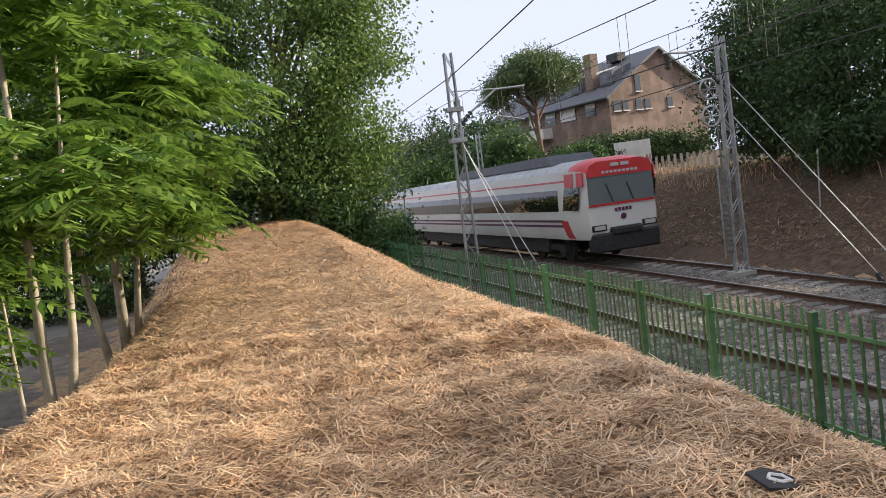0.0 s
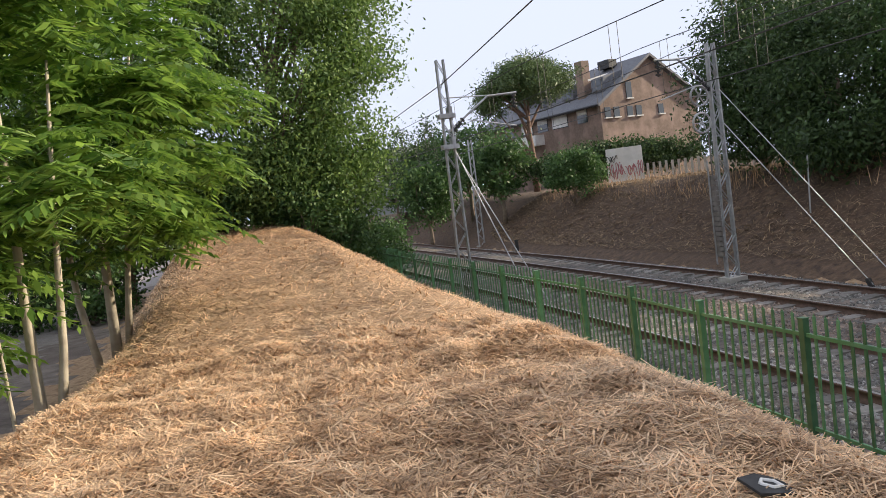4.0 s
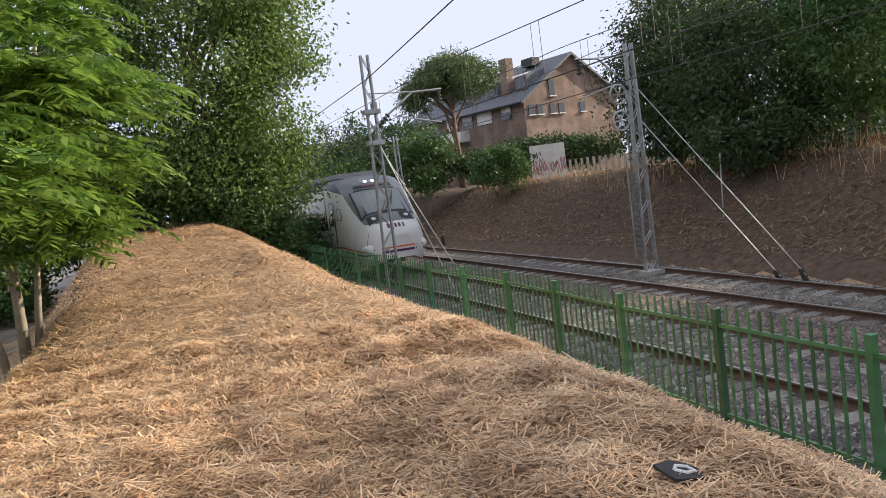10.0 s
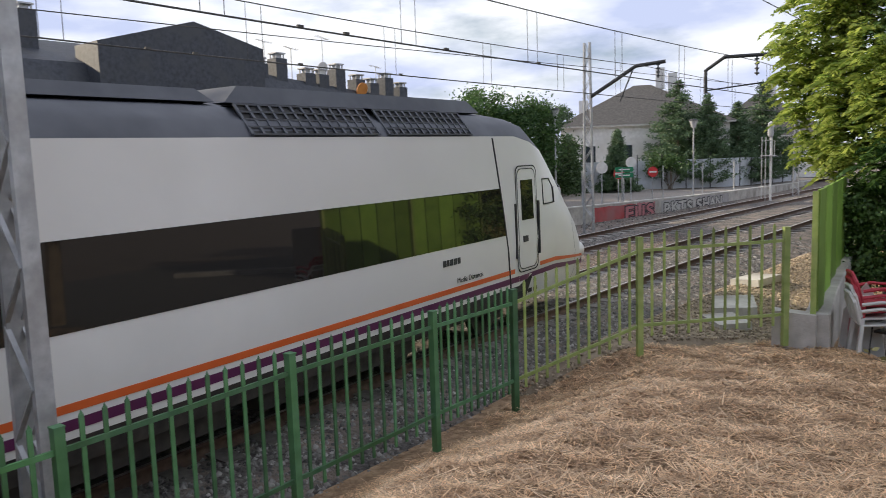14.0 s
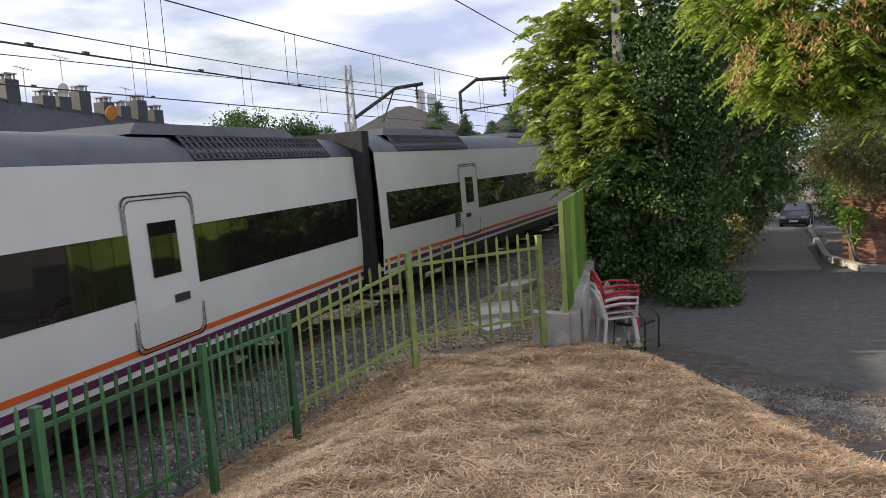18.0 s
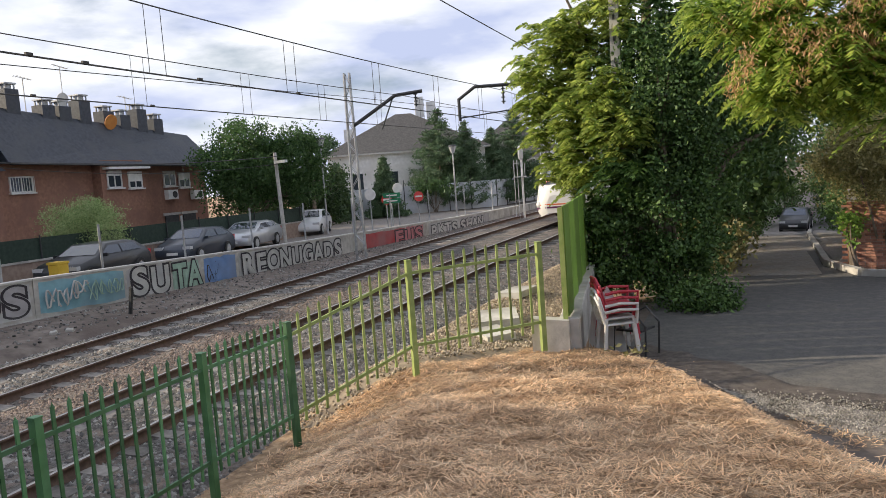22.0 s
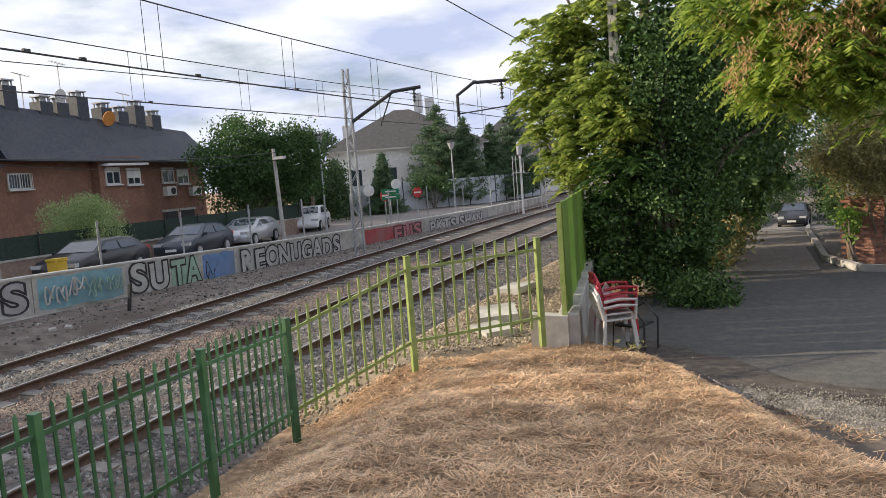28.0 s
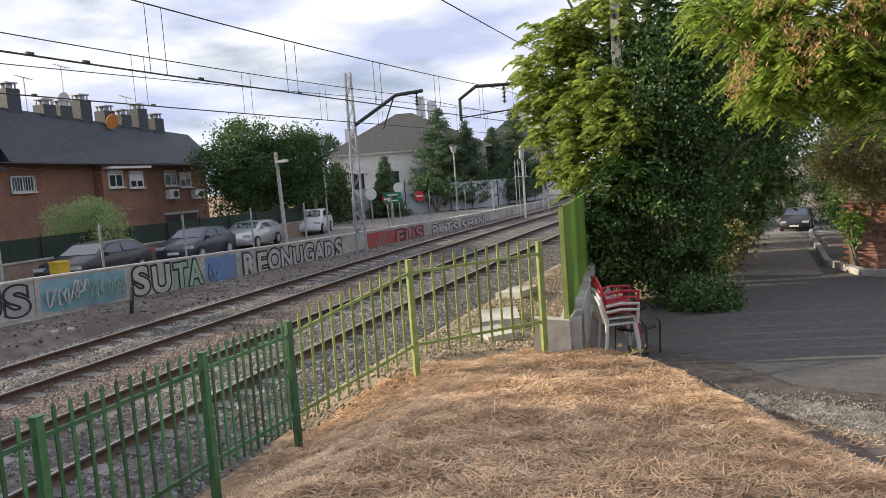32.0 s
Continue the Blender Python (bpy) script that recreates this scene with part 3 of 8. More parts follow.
def roof_grille(parent, y0, y1, sgn):
    """A slanted louvred panel along the roof edge."""
    lo, hi = (1.40, 3.33), (1.13, 3.66)
    base = Shape().add([(sgn * lo[0], y0, lo[1]), (sgn * lo[0], y1, lo[1]), (sgn * hi[0], y1, hi[1]), (sgn * hi[0], y0, hi[1]), (sgn * 0.9, y0, 3.66), (sgn * 0.9, y1, 3.66)], [(0, 1, 2, 3), (3, 2, 5, 4)])
    g = part("roof_grille", base, TRAIN_BLACK, parent, "louvred ventilation grille on the roof edge")
    bars = Shape()
    n = max(4, int((y1 - y0) / 0.15))
    for i in range(n + 1):
        y = y0 + (y1 - y0) * i / n
        bars.bar((sgn * (lo[0] + 0.01), y, lo[1] + 0.01), (sgn * (hi[0] + 0.01), y, hi[1] + 0.01), 0.035, 0.02)
    for f in (0.0, 0.25, 0.5, 0.75, 1.0):
        x, z = lo[0] + 0.01 + (hi[0] - lo[0]) * f, lo[1] + 0.01 + (hi[1] - lo[1]) * f
        bars.bar((sgn * x, y0, z), (sgn * x, y1, z), 0.03, 0.02)
    part("grille_mesh", bars, TRAIN_DARK, g)


def bars_of_writing(name, parent, mat, y0, z0, widths, h, sgn, gap=0.04, x=1.462, lean=0.0):
    """Unreadable or unnamed lettering as plain bars."""
    s = Shape()
    y = y0
    for w in widths:
        xx = side_x(1.47, 0.55, ZT, z0) + 0.010
        s.box((sgn * xx, y - sgn * 0 + w / 2 * (-sgn), z0), (0.006, w, h))
        y += (w + gap) * (-sgn)
    return part(name, s, mat, parent, "plain bars in place of lettering")


NOSE = [(0.0, 0.60, 0.60, 1.42), (0.05, 0.84, 0.50, 1.62), (0.16, 1.0, 0.45, 1.78), (0.35, 1.13, 0.42, 1.93), (0.6, 1.23, 0.42, 2.10), (0.9, 1.30, 0.42, 2.30), (1.3, 1.37, 0.43, 2.62),
        (1.7, 1.42, 0.45, 2.95), (2.1, 1.45, 0.48, 3.28), (2.85, 1.47, 0.52, 3.66), (3.4, 1.47, 0.55, 3.74)]
NL, ZT = 3.4, 3.74            # length of the nose, height of the roof


def nose_section(w, zb, zt):
    if zt > 3.7:
        return section(w, zb, zt)
    k = min(1.0, max(0.0, (zt - 1.42) / 2.3))
    r = 0.34 + 0.35 * k
    sh = zb + (zt - zb) * (0.62 + 0.245 * k)
    half = [(w * 0.86, zb), (w * 0.97, zb + (zt - zb) * 0.14), (w, zb + (zt - zb) * 0.34), (w * (0.97 + 0.01 * k), zb + (zt - zb) * 0.52), (w * (0.90 + 0.05 * k), sh), (w * (0.78 + 0.06 * k), sh + (zt - sh) * 0.58), (w * 0.62, sh + (zt - sh) * 0.9), (w * 0.34, zt)]
    return [(-x, z) for x, z in half] + [(x, z) for x, z in reversed(half)]


def nose_y(half, u):
    """Place along the car of the nose station u, with the tip drawn out."""
    return half - u + 0.2 * max(0.0, 1 - u / 2.2)


def diesel_car(cab, doors_at, tail=False):
    """One car of the white regional train; with a cab, its nose points to +y."""
    car = thing("train_car", "white diesel train car with grey roof and orange stripe", "train", group="regional train cars")
    half = CAR / 2 - 0.12
    y_front = half - (NL if cab else 0.0)
    st = [(-half, section(1.47, 0.55, ZT))] + [(y, section(1.47, 0.55, ZT)) for y in np.linspace(-half + 0.6, y_front, 8)]
    nose_from = len(st) - 1
    if cab:
        for u, w, zb, zt in reversed(NOSE[:-1]):
            st.append((nose_y(half, u), nose_section(w, zb, zt)))

    def key(i, k):
        roof = 4 <= k <= 10
        if i >= nose_from and cab:
            u = NOSE[len(NOSE) - 2 - (i - nose_from)][0]
            if u < 0.34:
                return "white"
            if 6 <= k <= 8 and u < 2.8:
                return "mask"
            if u < 0.55 and k in (5, 9):
                return ("mask", "white")
            if k in (5, 9) and u < 2.8:
                return "mask"
            if k in (4, 10):
                return ("roof", "white") if u > 2.0 and u < 2.5 else ("roof" if u > 2.0 else "white")
            if k in (0, 14) and u < 2.5:
                return "white"
        if k in (0, 14):
            return "skirt"
        return "roof" if roof else "white"

    sh = loft(st, key)
    body = new("body", weld(sh["white"], "body", TRAIN_WHITE))
    body.parent = car
    for sgn_ in (-1, 1):
        ok = [i for i, f in enumerate(sh["skirt"].f) if sgn_ * sh["skirt"].v[f[0]][0] > 0]
        one = Shape()
        for i in ok:
            one.add([sh["skirt"].v[j] for j in sh["skirt"].f[i]], [(0, 1, 2, 3)])
        part("lower_skirt", one, UNDER, car, "grimy dark lower skirt")
    rf = new("roof", weld(sh["roof"], "roof", TRAIN_DARK))
    rf.parent = car
    tagged(rf, "dark grey curved roof")
    if cab:
        msk = Shape()
        for kk in ("mask", "mask2"):
            if kk in sh:
                msk.add(sh[kk].v, sh[kk].f)
        mk = new("cab_front", weld(msk, "cab_front", CAB_GREY))
        mk.parent = car
        tagged(mk, "dark grey sloping cab front")
        end = st[-1][1]
        cap = Shape().add([(x, nose_y(half, 0), z) for x, z in end], [tuple(range(len(end)))])
        part("nose_cap", cap, TRAIN_WHITE, car)
        # windscreen, lamps and headlights, lying on the slope
        us = [q[0] for q in NOSE]

        def skin(u, x, lift=0.0):
            """A place on the upper skin of the nose, lift above it."""
            def top(uu):
                w, zb, zt = (float(np.interp(uu, us, [q[i] for q in NOSE])) for i in (1, 2, 3))
                hs = nose_section(w, zb, min(zt, 3.69))[:8][::-1]
                return float(np.interp(abs(x), [-p[0] for p in hs], [p[1] for p in hs]))
            z = top(u)
            k = (top(u + 0.06) - top(max(0.0, u - 0.06))) / (0.06 + min(u, 0.06))
            n = math.hypot(1, k)
            return (x, nose_y(half, u) + lift * k / n, z + lift / n)

        def slope_patch(u0, u1, x0, x1, lift, pinch=0.0, nu=7, nx=9):
            vs = []
            for u in np.linspace(u0, u1, nu):
                f = 1 - pinch * (u - u0) / (u1 - u0)
                vs += [skin(float(u), float(x) * f, lift) for x in np.linspace(x0, x1, nx)]
            return Shape().add(vs, [(a * nx + b, a * nx + b + 1, (a + 1) * nx + b + 1, (a + 1) * nx + b) for a in range(nu - 1) for b in range(nx - 1)])

        part("windscreen_frame", slope_patch(0.80, 1.98, -1.02, 1.02, 0.010, 0.03), TRAIN_BLACK, car, "black rubber surround")
        part("windscreen", slope_patch(0.90, 1.90, -0.95, 0.95, 0.018, 0.03), SCREEN, car, "sloping windscreen with pale sky reflection in its colour")
        wip = Shape()
        for a, b, r in (((0.86, 0.05), (1.5, -0.5), 0.022), ((0.86, 0.12), (1.35, -0.15), 0.016), ((1.15, -0.32), (1.75, -0.62), 0.03)):
            wip.bar(skin(a[0], a[1], 0.05), skin(b[0], b[1], 0.05), r)
        part("wiper", wip, TRAIN_BLACK, car)
        part("destination_display", slope_patch(2.04, 2.22, -0.75, 0.75, 0.012), TRAIN_BLACK, car, "dark destination display")
        for i in range(9):
            pt = slope_patch(2.09 + 0.07 * (i % 2), 2.12 + 0.07 * (i % 2), -0.45 + 0.1 * i, -0.38 + 0.1 * i, 0.016, nu=2, nx=2)
            part("display_bar", pt, RED, car)
        part("lamp_window", slope_patch(2.34, 2.66, -0.36, 0.36, 0.014), SCREEN, car, "small glazed lamp window")
        for sx in (-0.15, 0.15):
            c0, c1 = skin(2.44, sx, 0.006), skin(2.44, sx, 0.03)
            part("top_lamp", Shape().tube([c0, c1], 0.075, 14), LAMP_OFF if tail else LAMP_ON, car, "unlit lamp" if tail else "lit white marker lamp")
        part("nose_seam", slope_patch(0.33, 0.35, -0.8, 0.8, 0.008), TRAIN_BLACK, car)
        for sx in (-0.62, 0.62):
            hp = part("headlight", slope_patch(0.42, 0.76, sx - 0.24, sx + 0.24, 0.014, nu=5, nx=6), TRAIN_BLACK, car, "black headlight pod")
            for du, rr in ((0.59, 0.085),):
                part("lens", Shape().tube([skin(du, sx, 0.012), skin(du, sx, 0.03)], rr, 16), TAIL_ON if tail else LAMP_OFF, hp)
        part("horn_port", Shape().tube([skin(0.56, 0.0, 0.0), skin(0.56, 0.0, 0.02)], 0.05, 12), TRAIN_BLACK, car)

        def flank(u, z, sx, lift=0.010):
            w, zb, zt = (float(np.interp(u, us, [q[i] for q in NOSE])) for i in (1, 2, 3))
            hs = (section(w, zb, zt) if zt > 3.7 else nose_section(w, zb, zt))[:8]
            return (sx * (float(np.interp(z, [p[1] for p in hs], [-p[0] for p in hs])) + lift), nose_y(half, u), z)

        for sx in (-1, 1):
            for zs, hs_, mt in (((1.075, 1.085, 0.985, 0.93, 1.0), (0.075, 0.07, 0.05, 0.05, 0.05), ORANGE), ((0.925, 0.945, 0.86, 0.79, 0.86), (0.095, 0.09, 0.075, 0.07, 0.08), PURPLE)):
                q = Shape()
                uu = np.linspace(3.4 if mt is PURPLE else 2.62, 0.0, 26)
                zc, zh = np.interp(uu, [0, 0.4, 1.0, 2.0, 3.4], zs[::-1]), np.interp(uu, [0, 0.4, 1.0, 2.0, 3.4], hs_[::-1])
                vs = [flank(float(u), float(z + d * h / 2), sx, 0.010 if u > 0.6 else 0.028) for u, z, h in zip(uu, zc, zh) for d in (-1, 1)]
                q.add(vs, [(2 * i, 2 * i + 2, 2 * i + 3, 2 * i + 1) for i in range(25)])
                part("nose_stripe", q, mt, car)
            for line in (((0.98, 0.46), (0.98, 1.0), (0.99, 1.55), (0.80, 1.78), (0.52, 1.98)), ((0.30, 0.46), (0.30, 1.2), (0.33, 1.62))):
                q = Shape()
                pts_ = [(float(np.interp(f, range(len(line)), [p[0] for p in line])), float(np.interp(f, range(len(line)), [p[1] for p in line]))) for f in np.linspace(0, len(line) - 1, 18)]
                vs = [flank(u + o, z, sx, 0.006) for u, z in pts_ for o in (-0.006, 0.006)]
                q.add(vs, [(2 * i, 2 * i + 2, 2 * i + 3, 2 * i + 1) for i in range(17)])
                part("nose_seam", q, TRAIN_BLACK, car)
            bp = Shape().tube([(sx * 1.2, half - 1.15, 0.97), (sx * 1.13, half - 0.75, 0.99), (sx * 1.03, half - 0.36, 1.0), (sx * 0.95, half - 0.08, 0.99), (sx * 0.92, half + 0.05, 0.98), (sx * 0.91, half + 0.07, 0.98)], [0.02, 0.12, 0.19, 0.2, 0.16, 0.02], 16)
            part("buffer_fairing", bp, TRAIN_WHITE, car, smooth=True)
        for z, mt, hh in ((1.0, ORANGE, 0.05), (0.86, PURPLE, 0.08)):
            part("front_stripe", Shape().box((0, nose_y(half, 0) + 0.004, z), (1.15, 0.012, hh)), mt, car)
        lg = Shape()
        for i, w in enumerate((0.07, 0.09, 0.09, 0.05, 0.09)):
            pt = slope_patch(0.10 if i != 3 else 0.06, 0.22, -0.34 + i * 0.14, -0.34 + i * 0.14 + w, 0.010, nu=3, nx=3)
            lg.add(pt.v, pt.f)
        part("emblem", lg, PURPLE, car, "purple operator emblem as plain shapes")
        part("coupler", Shape().box((0, half - 0.05, 0.55), (0.4, 0.3, 0.22)), UNDER, car)
    # sides
    win_end = y_front - (0.46 if cab else 1.0)
    for s in (-1, 1):
        part("window_band", side_panel(Shape(), -half + 0.35, win_end, 1.71, 2.48, s, 0.008, slant=-0.12 if cab else 0), TINT, car, "continuous dark tinted window band")
        y_or = win_end + 0.3 if cab else half - 0.1
        part("orange_stripe", side_panel(Shape(), -half + 0.05, y_or, 1.04, 1.115, s, 0.007), ORANGE, car)
        part("purple_stripe", side_panel(Shape(), -half + 0.05, y_front if cab else half - 0.1, 0.88, 0.975, s, 0.007), PURPLE, car)
        seams = Shape()
        for y in ([y_front - 0.3] if cab else []):
            side_panel(seams, y, y + 0.03, 0.8, 3.28, s, 0.012, slant=-0.42)
        if cab:
            part("panel_seam", seams, TRAIN_BLACK, car)
        for i, (yd, wide) in enumerate(doors_at):
            d = Shape()
            zt_ = 2.76 if wide <= 0.9 else 2.86
            side_panel(d, yd - wide / 2, yd + wide / 2, 1.09, zt_, s, 0.010)
            door = part("door", d, TRAIN_WHITE, car, "white passenger door" if wide > 0.9 else "white cab door")
            for grow, wd in ((0.0, 0.014), (0.045, 0.02)):
                a_, b_, r_ = wide / 2 + grow, 0.0, 0.13
                lo, hi = 1.09 - grow, zt_ + grow
                ring = []
                for cx_, cz_, a0 in ((a_ - r_, hi - r_, 0), (-a_ + r_, hi - r_, 90), (-a_ + r_, lo + r_, 180), (a_ - r_, lo + r_, 270)):
                    ring += [(cx_ + r_ * math.cos(radians(a0 + k * 18)), cz_ + r_ * math.sin(radians(a0 + k * 18))) for k in range(6)]
                mid_ = (lo + hi) / 2
                rim = Shape()
                vs = []
                for dy_, z_ in ring:
                    for o_ in (0.0, wd):
                        yy, zz = dy_ + o_ * (1 if dy_ > 0 else -1), z_ + o_ * (1 if z_ > mid_ else -1) * (1 if abs(z_ - mid_) > (hi - lo) / 2 - r_ else 0)
                        vs.append((s * (side_x(1.47, 0.55, ZT, zz) + 0.018), yd + yy, zz))
                n_ = len(ring)
                rim.add(vs, [(2 * k, 2 * k + 1, (2 * k + 3) % (2 * n_), (2 * k + 2) % (2 * n_)) for k in range(n_)])
                part("door_seal", rim, TRAIN_BLACK, door)
            part("door_window", side_panel(Shape(), yd - (0.205 if wide < 0.9 else 0.27), yd + (0.205 if wide < 0.9 else 0.27), 1.91, 2.58, s, 0.022), TINT, door)
            part("door_handle", side_panel(Shape(), yd - wide * 0.3, yd - wide * 0.06, 1.54, 1.64, s, 0.03, rows=2), DARKSTEEL, door)
            if wide > 0.9 and not tail:
                vent = Shape()
                for k in range(8):
                    side_panel(vent, yd - wide / 2 - 0.5, yd - wide / 2 - 0.18, 1.36 + k * 0.05, 1.39 + k * 0.05, s, 0.02, rows=2)
                part("side_vent", vent, DARKSTEEL, car, "dark slatted vent")
            if wide <= 0.9:
                for dy in (-wide / 2 - 0.1, wide / 2 + 0.1):
                    part("grab_rail", Shape().bar((s * 1.475, yd + dy, 1.28), (s * 1.465, yd + dy, 2.2), 0.035), DARKSTEEL, car)
        if cab:
            ring = [(2.42, 2.12), (2.42, 2.56), (2.14, 2.56), (1.98, 2.40), (1.98, 2.12)]
            sw = part("side_hatch", Shape().add([flank(u, z, s, 0.004) for u, z in ring], [(0, 1, 2, 3, 4)]), TRAIN_WHITE, car)
            rim = Shape()
            for (u0, z0), (u1, z1) in zip(ring, ring[1:] + ring[:1]):
                rim.bar(flank(u0, z0, s, 0.004), flank(u1, z1, s, 0.004), 0.02)
            rim.bar(flank(1.98, 2.12, s, 0.006), flank(1.98, 2.40, s, 0.006), 0.035)
            part("hatch_seal", rim, TRAIN_BLACK, sw)
            bars_of_writing("emblem", car, DARKSTEEL, y_front - 1.8 if s < 0 else y_front - 1.85, 1.5, (0.07, 0.075, 0.075, 0.05, 0.075), 0.09, s, 0.025)
            bars_of_writing("number_bars", car, TRAIN_BLACK, half - 2.3 if s < 0 else half - 2.7, 0.66, (0.14, 0.14, 0.07, 0.2, 0.26), 0.07, s, 0.06)
            cu = bpy.data.curves.new("service_lettering", "FONT")
            cu.body, cu.size, cu.extrude = "Media Distancia", 0.115, 0.002
            cu.materials.append(DARKSTEEL)
            tx = new("service_lettering", cu)
            tx.parent = car
            xx = side_x(1.47, 0.55, ZT, 1.45) + 0.012
            tx.matrix_basis = pose(s * xx, y_front - 1.95 if s > 0 else y_front - 1.25, 1.17, 90, 0, 90 if s > 0 else -90)
        for a, b in ((-half + 1.2, -half + 5.4), (y_front - 5.6, y_front - 3.5), (y_front - 3.3, y_front - 1.3)):
            roof_grille(car, a, b, s)
    for a, b, h in ((-half + 1.5, -half + 6.0, 0.16), (-1.0, 2.6, 0.14), (y_front - 5.5, y_front - 0.2, 0.2)):
        part("roof_unit", Shape().box((0, (a + b) / 2, 3.74 + h / 2 - 0.03), (1.75, b - a, h), taper=0.9), TRAIN_DARK, car, "grey roof equipment housing")
    # underframe
    uf = Shape()
    for y in (-5.2, -2.2, 0.9, 3.9):
        uf.box((0, y, 0.62), (2.45, 2.5, 0.62))
    part("underframe", uf, UNDER, car, "dark equipment boxes under the floor")
    sk = Shape().box((0, -0.3, 0.9), (2.3, CAR - 6.5, 0.3))
    part("floor_beam", sk, UNDER, car)
    bogie(car, -half + 3.6)
    bogie(car, half - (5.0 if cab else 3.6))
    bel = Shape().box((0, -half - 0.1, 2.2), (2.6, 0.3, 3.1))
    part("gangway_bellows", bel, TRAIN_BLACK, car, "black corridor bellows")
    if not cab:
        part("gangway_bellows", Shape().box((0, half + 0.1, 2.2), (2.6, 0.3, 3.1)), TRAIN_BLACK, car, "black corridor bellows")
    return car


DIESEL = [diesel_car(True, [(CAR / 2 - 0.12 - 3.1, 0.62), (-6.05, 1.25)]), diesel_car(False, [(-6.5, 1.25), (6.5, 1.25)]), diesel_car(True, [(CAR / 2 - 0.12 - 3.1, 0.62), (-5.3, 1.25)], tail=True)]


def commuter_car(cab):
    """One car of the older red and white electric commuter train; the cab faces -y."""
    car = thing("commuter_train_car", "white electric commuter train car with red cab and dark window band", "train", group="commuter train cars")
    half = 12.0
    w, zb, zt = 1.43, 0.85, 3.48
    y0 = -half + (0.9 if cab else 0.0)
    st = [(y, section(w, zb, zt)) for y in np.linspace(half, y0, 8)]
    n0 = len(st) - 1
    if cab:
        for dy, ww, dz in ((0.35, 0.975, 0.0), (0.7, 0.93, -0.05), (0.9, 0.86, -0.14)):
            st.append((y0 - dy, section(w * ww, zb, zt + dz)))
    sh = loft(st, lambda i, k: ("hood" if i >= n0 else "roof") if 4 <= k <= 10 else (("front_w" if k < 7 else "front_e") if i >= n0 else "white"))
    b = new("body", weld(sh["white"], "body", TRAIN_WHITE))
    b.parent = car
    r = new("roof", weld(sh["roof"], "roof", GALV))
    r.parent = car
    tagged(r, "pale grey ribbed roof")
    if cab:
        hd = new("hood", weld(sh["hood"], "hood", RED))
        hd.parent = car
        tagged(hd, "red wrap-round cab roof")
        for key in ("front_w", "front_e"):
            f = new("cab_side", weld(sh[key], "cab_side", TRAIN_WHITE))
            f.parent = car
        e = st[-1][1]
        yf = st[-1][0]
        part("front_panel", Shape().add([(x, yf, z) for x, z in e], [tuple(range(len(e)))]), TRAIN_WHITE, car)
        part("front_band", Shape().prism([(-1.19, 2.86), (1.19, 2.86), (1.17, 3.08), (1.08, 3.24), (0.82, 3.34), (-0.82, 3.34), (-1.08, 3.24), (-1.17, 3.08)], "y", yf - 0.07, yf - 0.004), RED, car, "red headboard band above the windscreen")
        part("red_sill", Shape().box((0, yf - 0.02, 1.94), (2.4, 0.05, 0.07)), RED, car)
        part("front_screen", Shape().prism([(-1.2, 1.99), (1.2, 1.99), (1.18, 2.84), (-1.18, 2.84)], "y", yf - 0.045, yf - 0.004), SCREEN, car, "wide cab windscreen")
        for sx in (-0.35, 0.4):
            part("wiper", Shape().bar((sx, yf - 0.06, 2.0), (sx - 0.2, yf - 0.06, 2.6), 0.03), TRAIN_BLACK, car)
        bw = Shape()
        for i in range(9):
            bw.box((-0.62 + i * 0.15, yf - 0.08, 2.98), (0.1, 0.02, 0.08))
        part("destination_bars", bw, LAMP_OFF, car, "plain bars of the destination sign")
        lg = Shape()
        for i in range(5):
            lg.box((-0.25 + i * 0.13, yf - 0.02, 1.74), (0.085, 0.03, 0.11))
        lg.tube([(0, yf - 0.015, 1.5), (0, yf - 0.03, 1.5)], 0.1, 14)
        part("emblem", lg, PURPLE, car)
        part("front_skirt", Shape().box((0, yf + 0.08, 0.72), (2.4, 0.5, 0.62)).box((0, yf - 0.1, 1.06), (1.1, 0.3, 0.26)), TRAIN_BLACK, car, "black bumper skirt", bevel=0.06)
        for sx in (-0.92, 0.92):
            part("lamp_housing", Shape().box((sx, yf - 0.02, 1.2), (0.5, 0.08, 0.2)), TRAIN_BLACK, car)
            part("headlight", Shape().box((sx, yf - 0.05, 1.21), (0.38, 0.06, 0.13)), LAMP_OFF, car, "rectangular lamp")
            part("top_lamp", Shape().box((sx * 0.2, yf - 0.08, 3.2), (0.28, 0.08, 0.11)), LAMP_OFF, car)
    for s in (-1, 1):
        kw = dict(w=w, zb=zb, zt=zt)
        part("window_band", side_panel(Shape(), y0 + 0.9 if cab else -half + 0.3, half - 0.3, 1.83, 2.56, s, 0.016, **kw), TINT, car, "dark window band")
        part("red_line", side_panel(Shape(), y0 + 0.1, half - 0.1, 2.80, 2.86, s, 0.008, rows=2, **kw), RED, car)
        part("dark_line", side_panel(Shape(), y0 + 0.6, half - 0.1, 1.45, 1.53, s, 0.008, rows=2, **kw), PURPLE, car)
        part("dark_line", side_panel(Shape(), y0 + 0.6, half - 0.1, 1.28, 1.36, s, 0.008, rows=2, **kw), PURPLE, car)
        if cab:
            part("red_flash", side_panel(Shape(), y0 - 0.05, y0 + 0.45, 0.9, 1.5, s, 0.009, slant=0.35, **kw), RED, car)
            part("red_cab_top", side_panel(Shape(), y0 - 0.3, y0 + 0.3, 2.6, 3.05, s, 0.012, **kw), RED, car)
            part("red_pillar", side_panel(Shape(), y0 - 0.86, y0 - 0.3, 2.6, 3.05, s, 0.03, w=w * 0.94, zb=zb, zt=zt), RED, car)
            part("cab_window", side_panel(Shape(), y0 - 0.55, y0 + 0.55, 1.85, 2.58, s, 0.018, slant=-0.2, **kw), TINT, car)
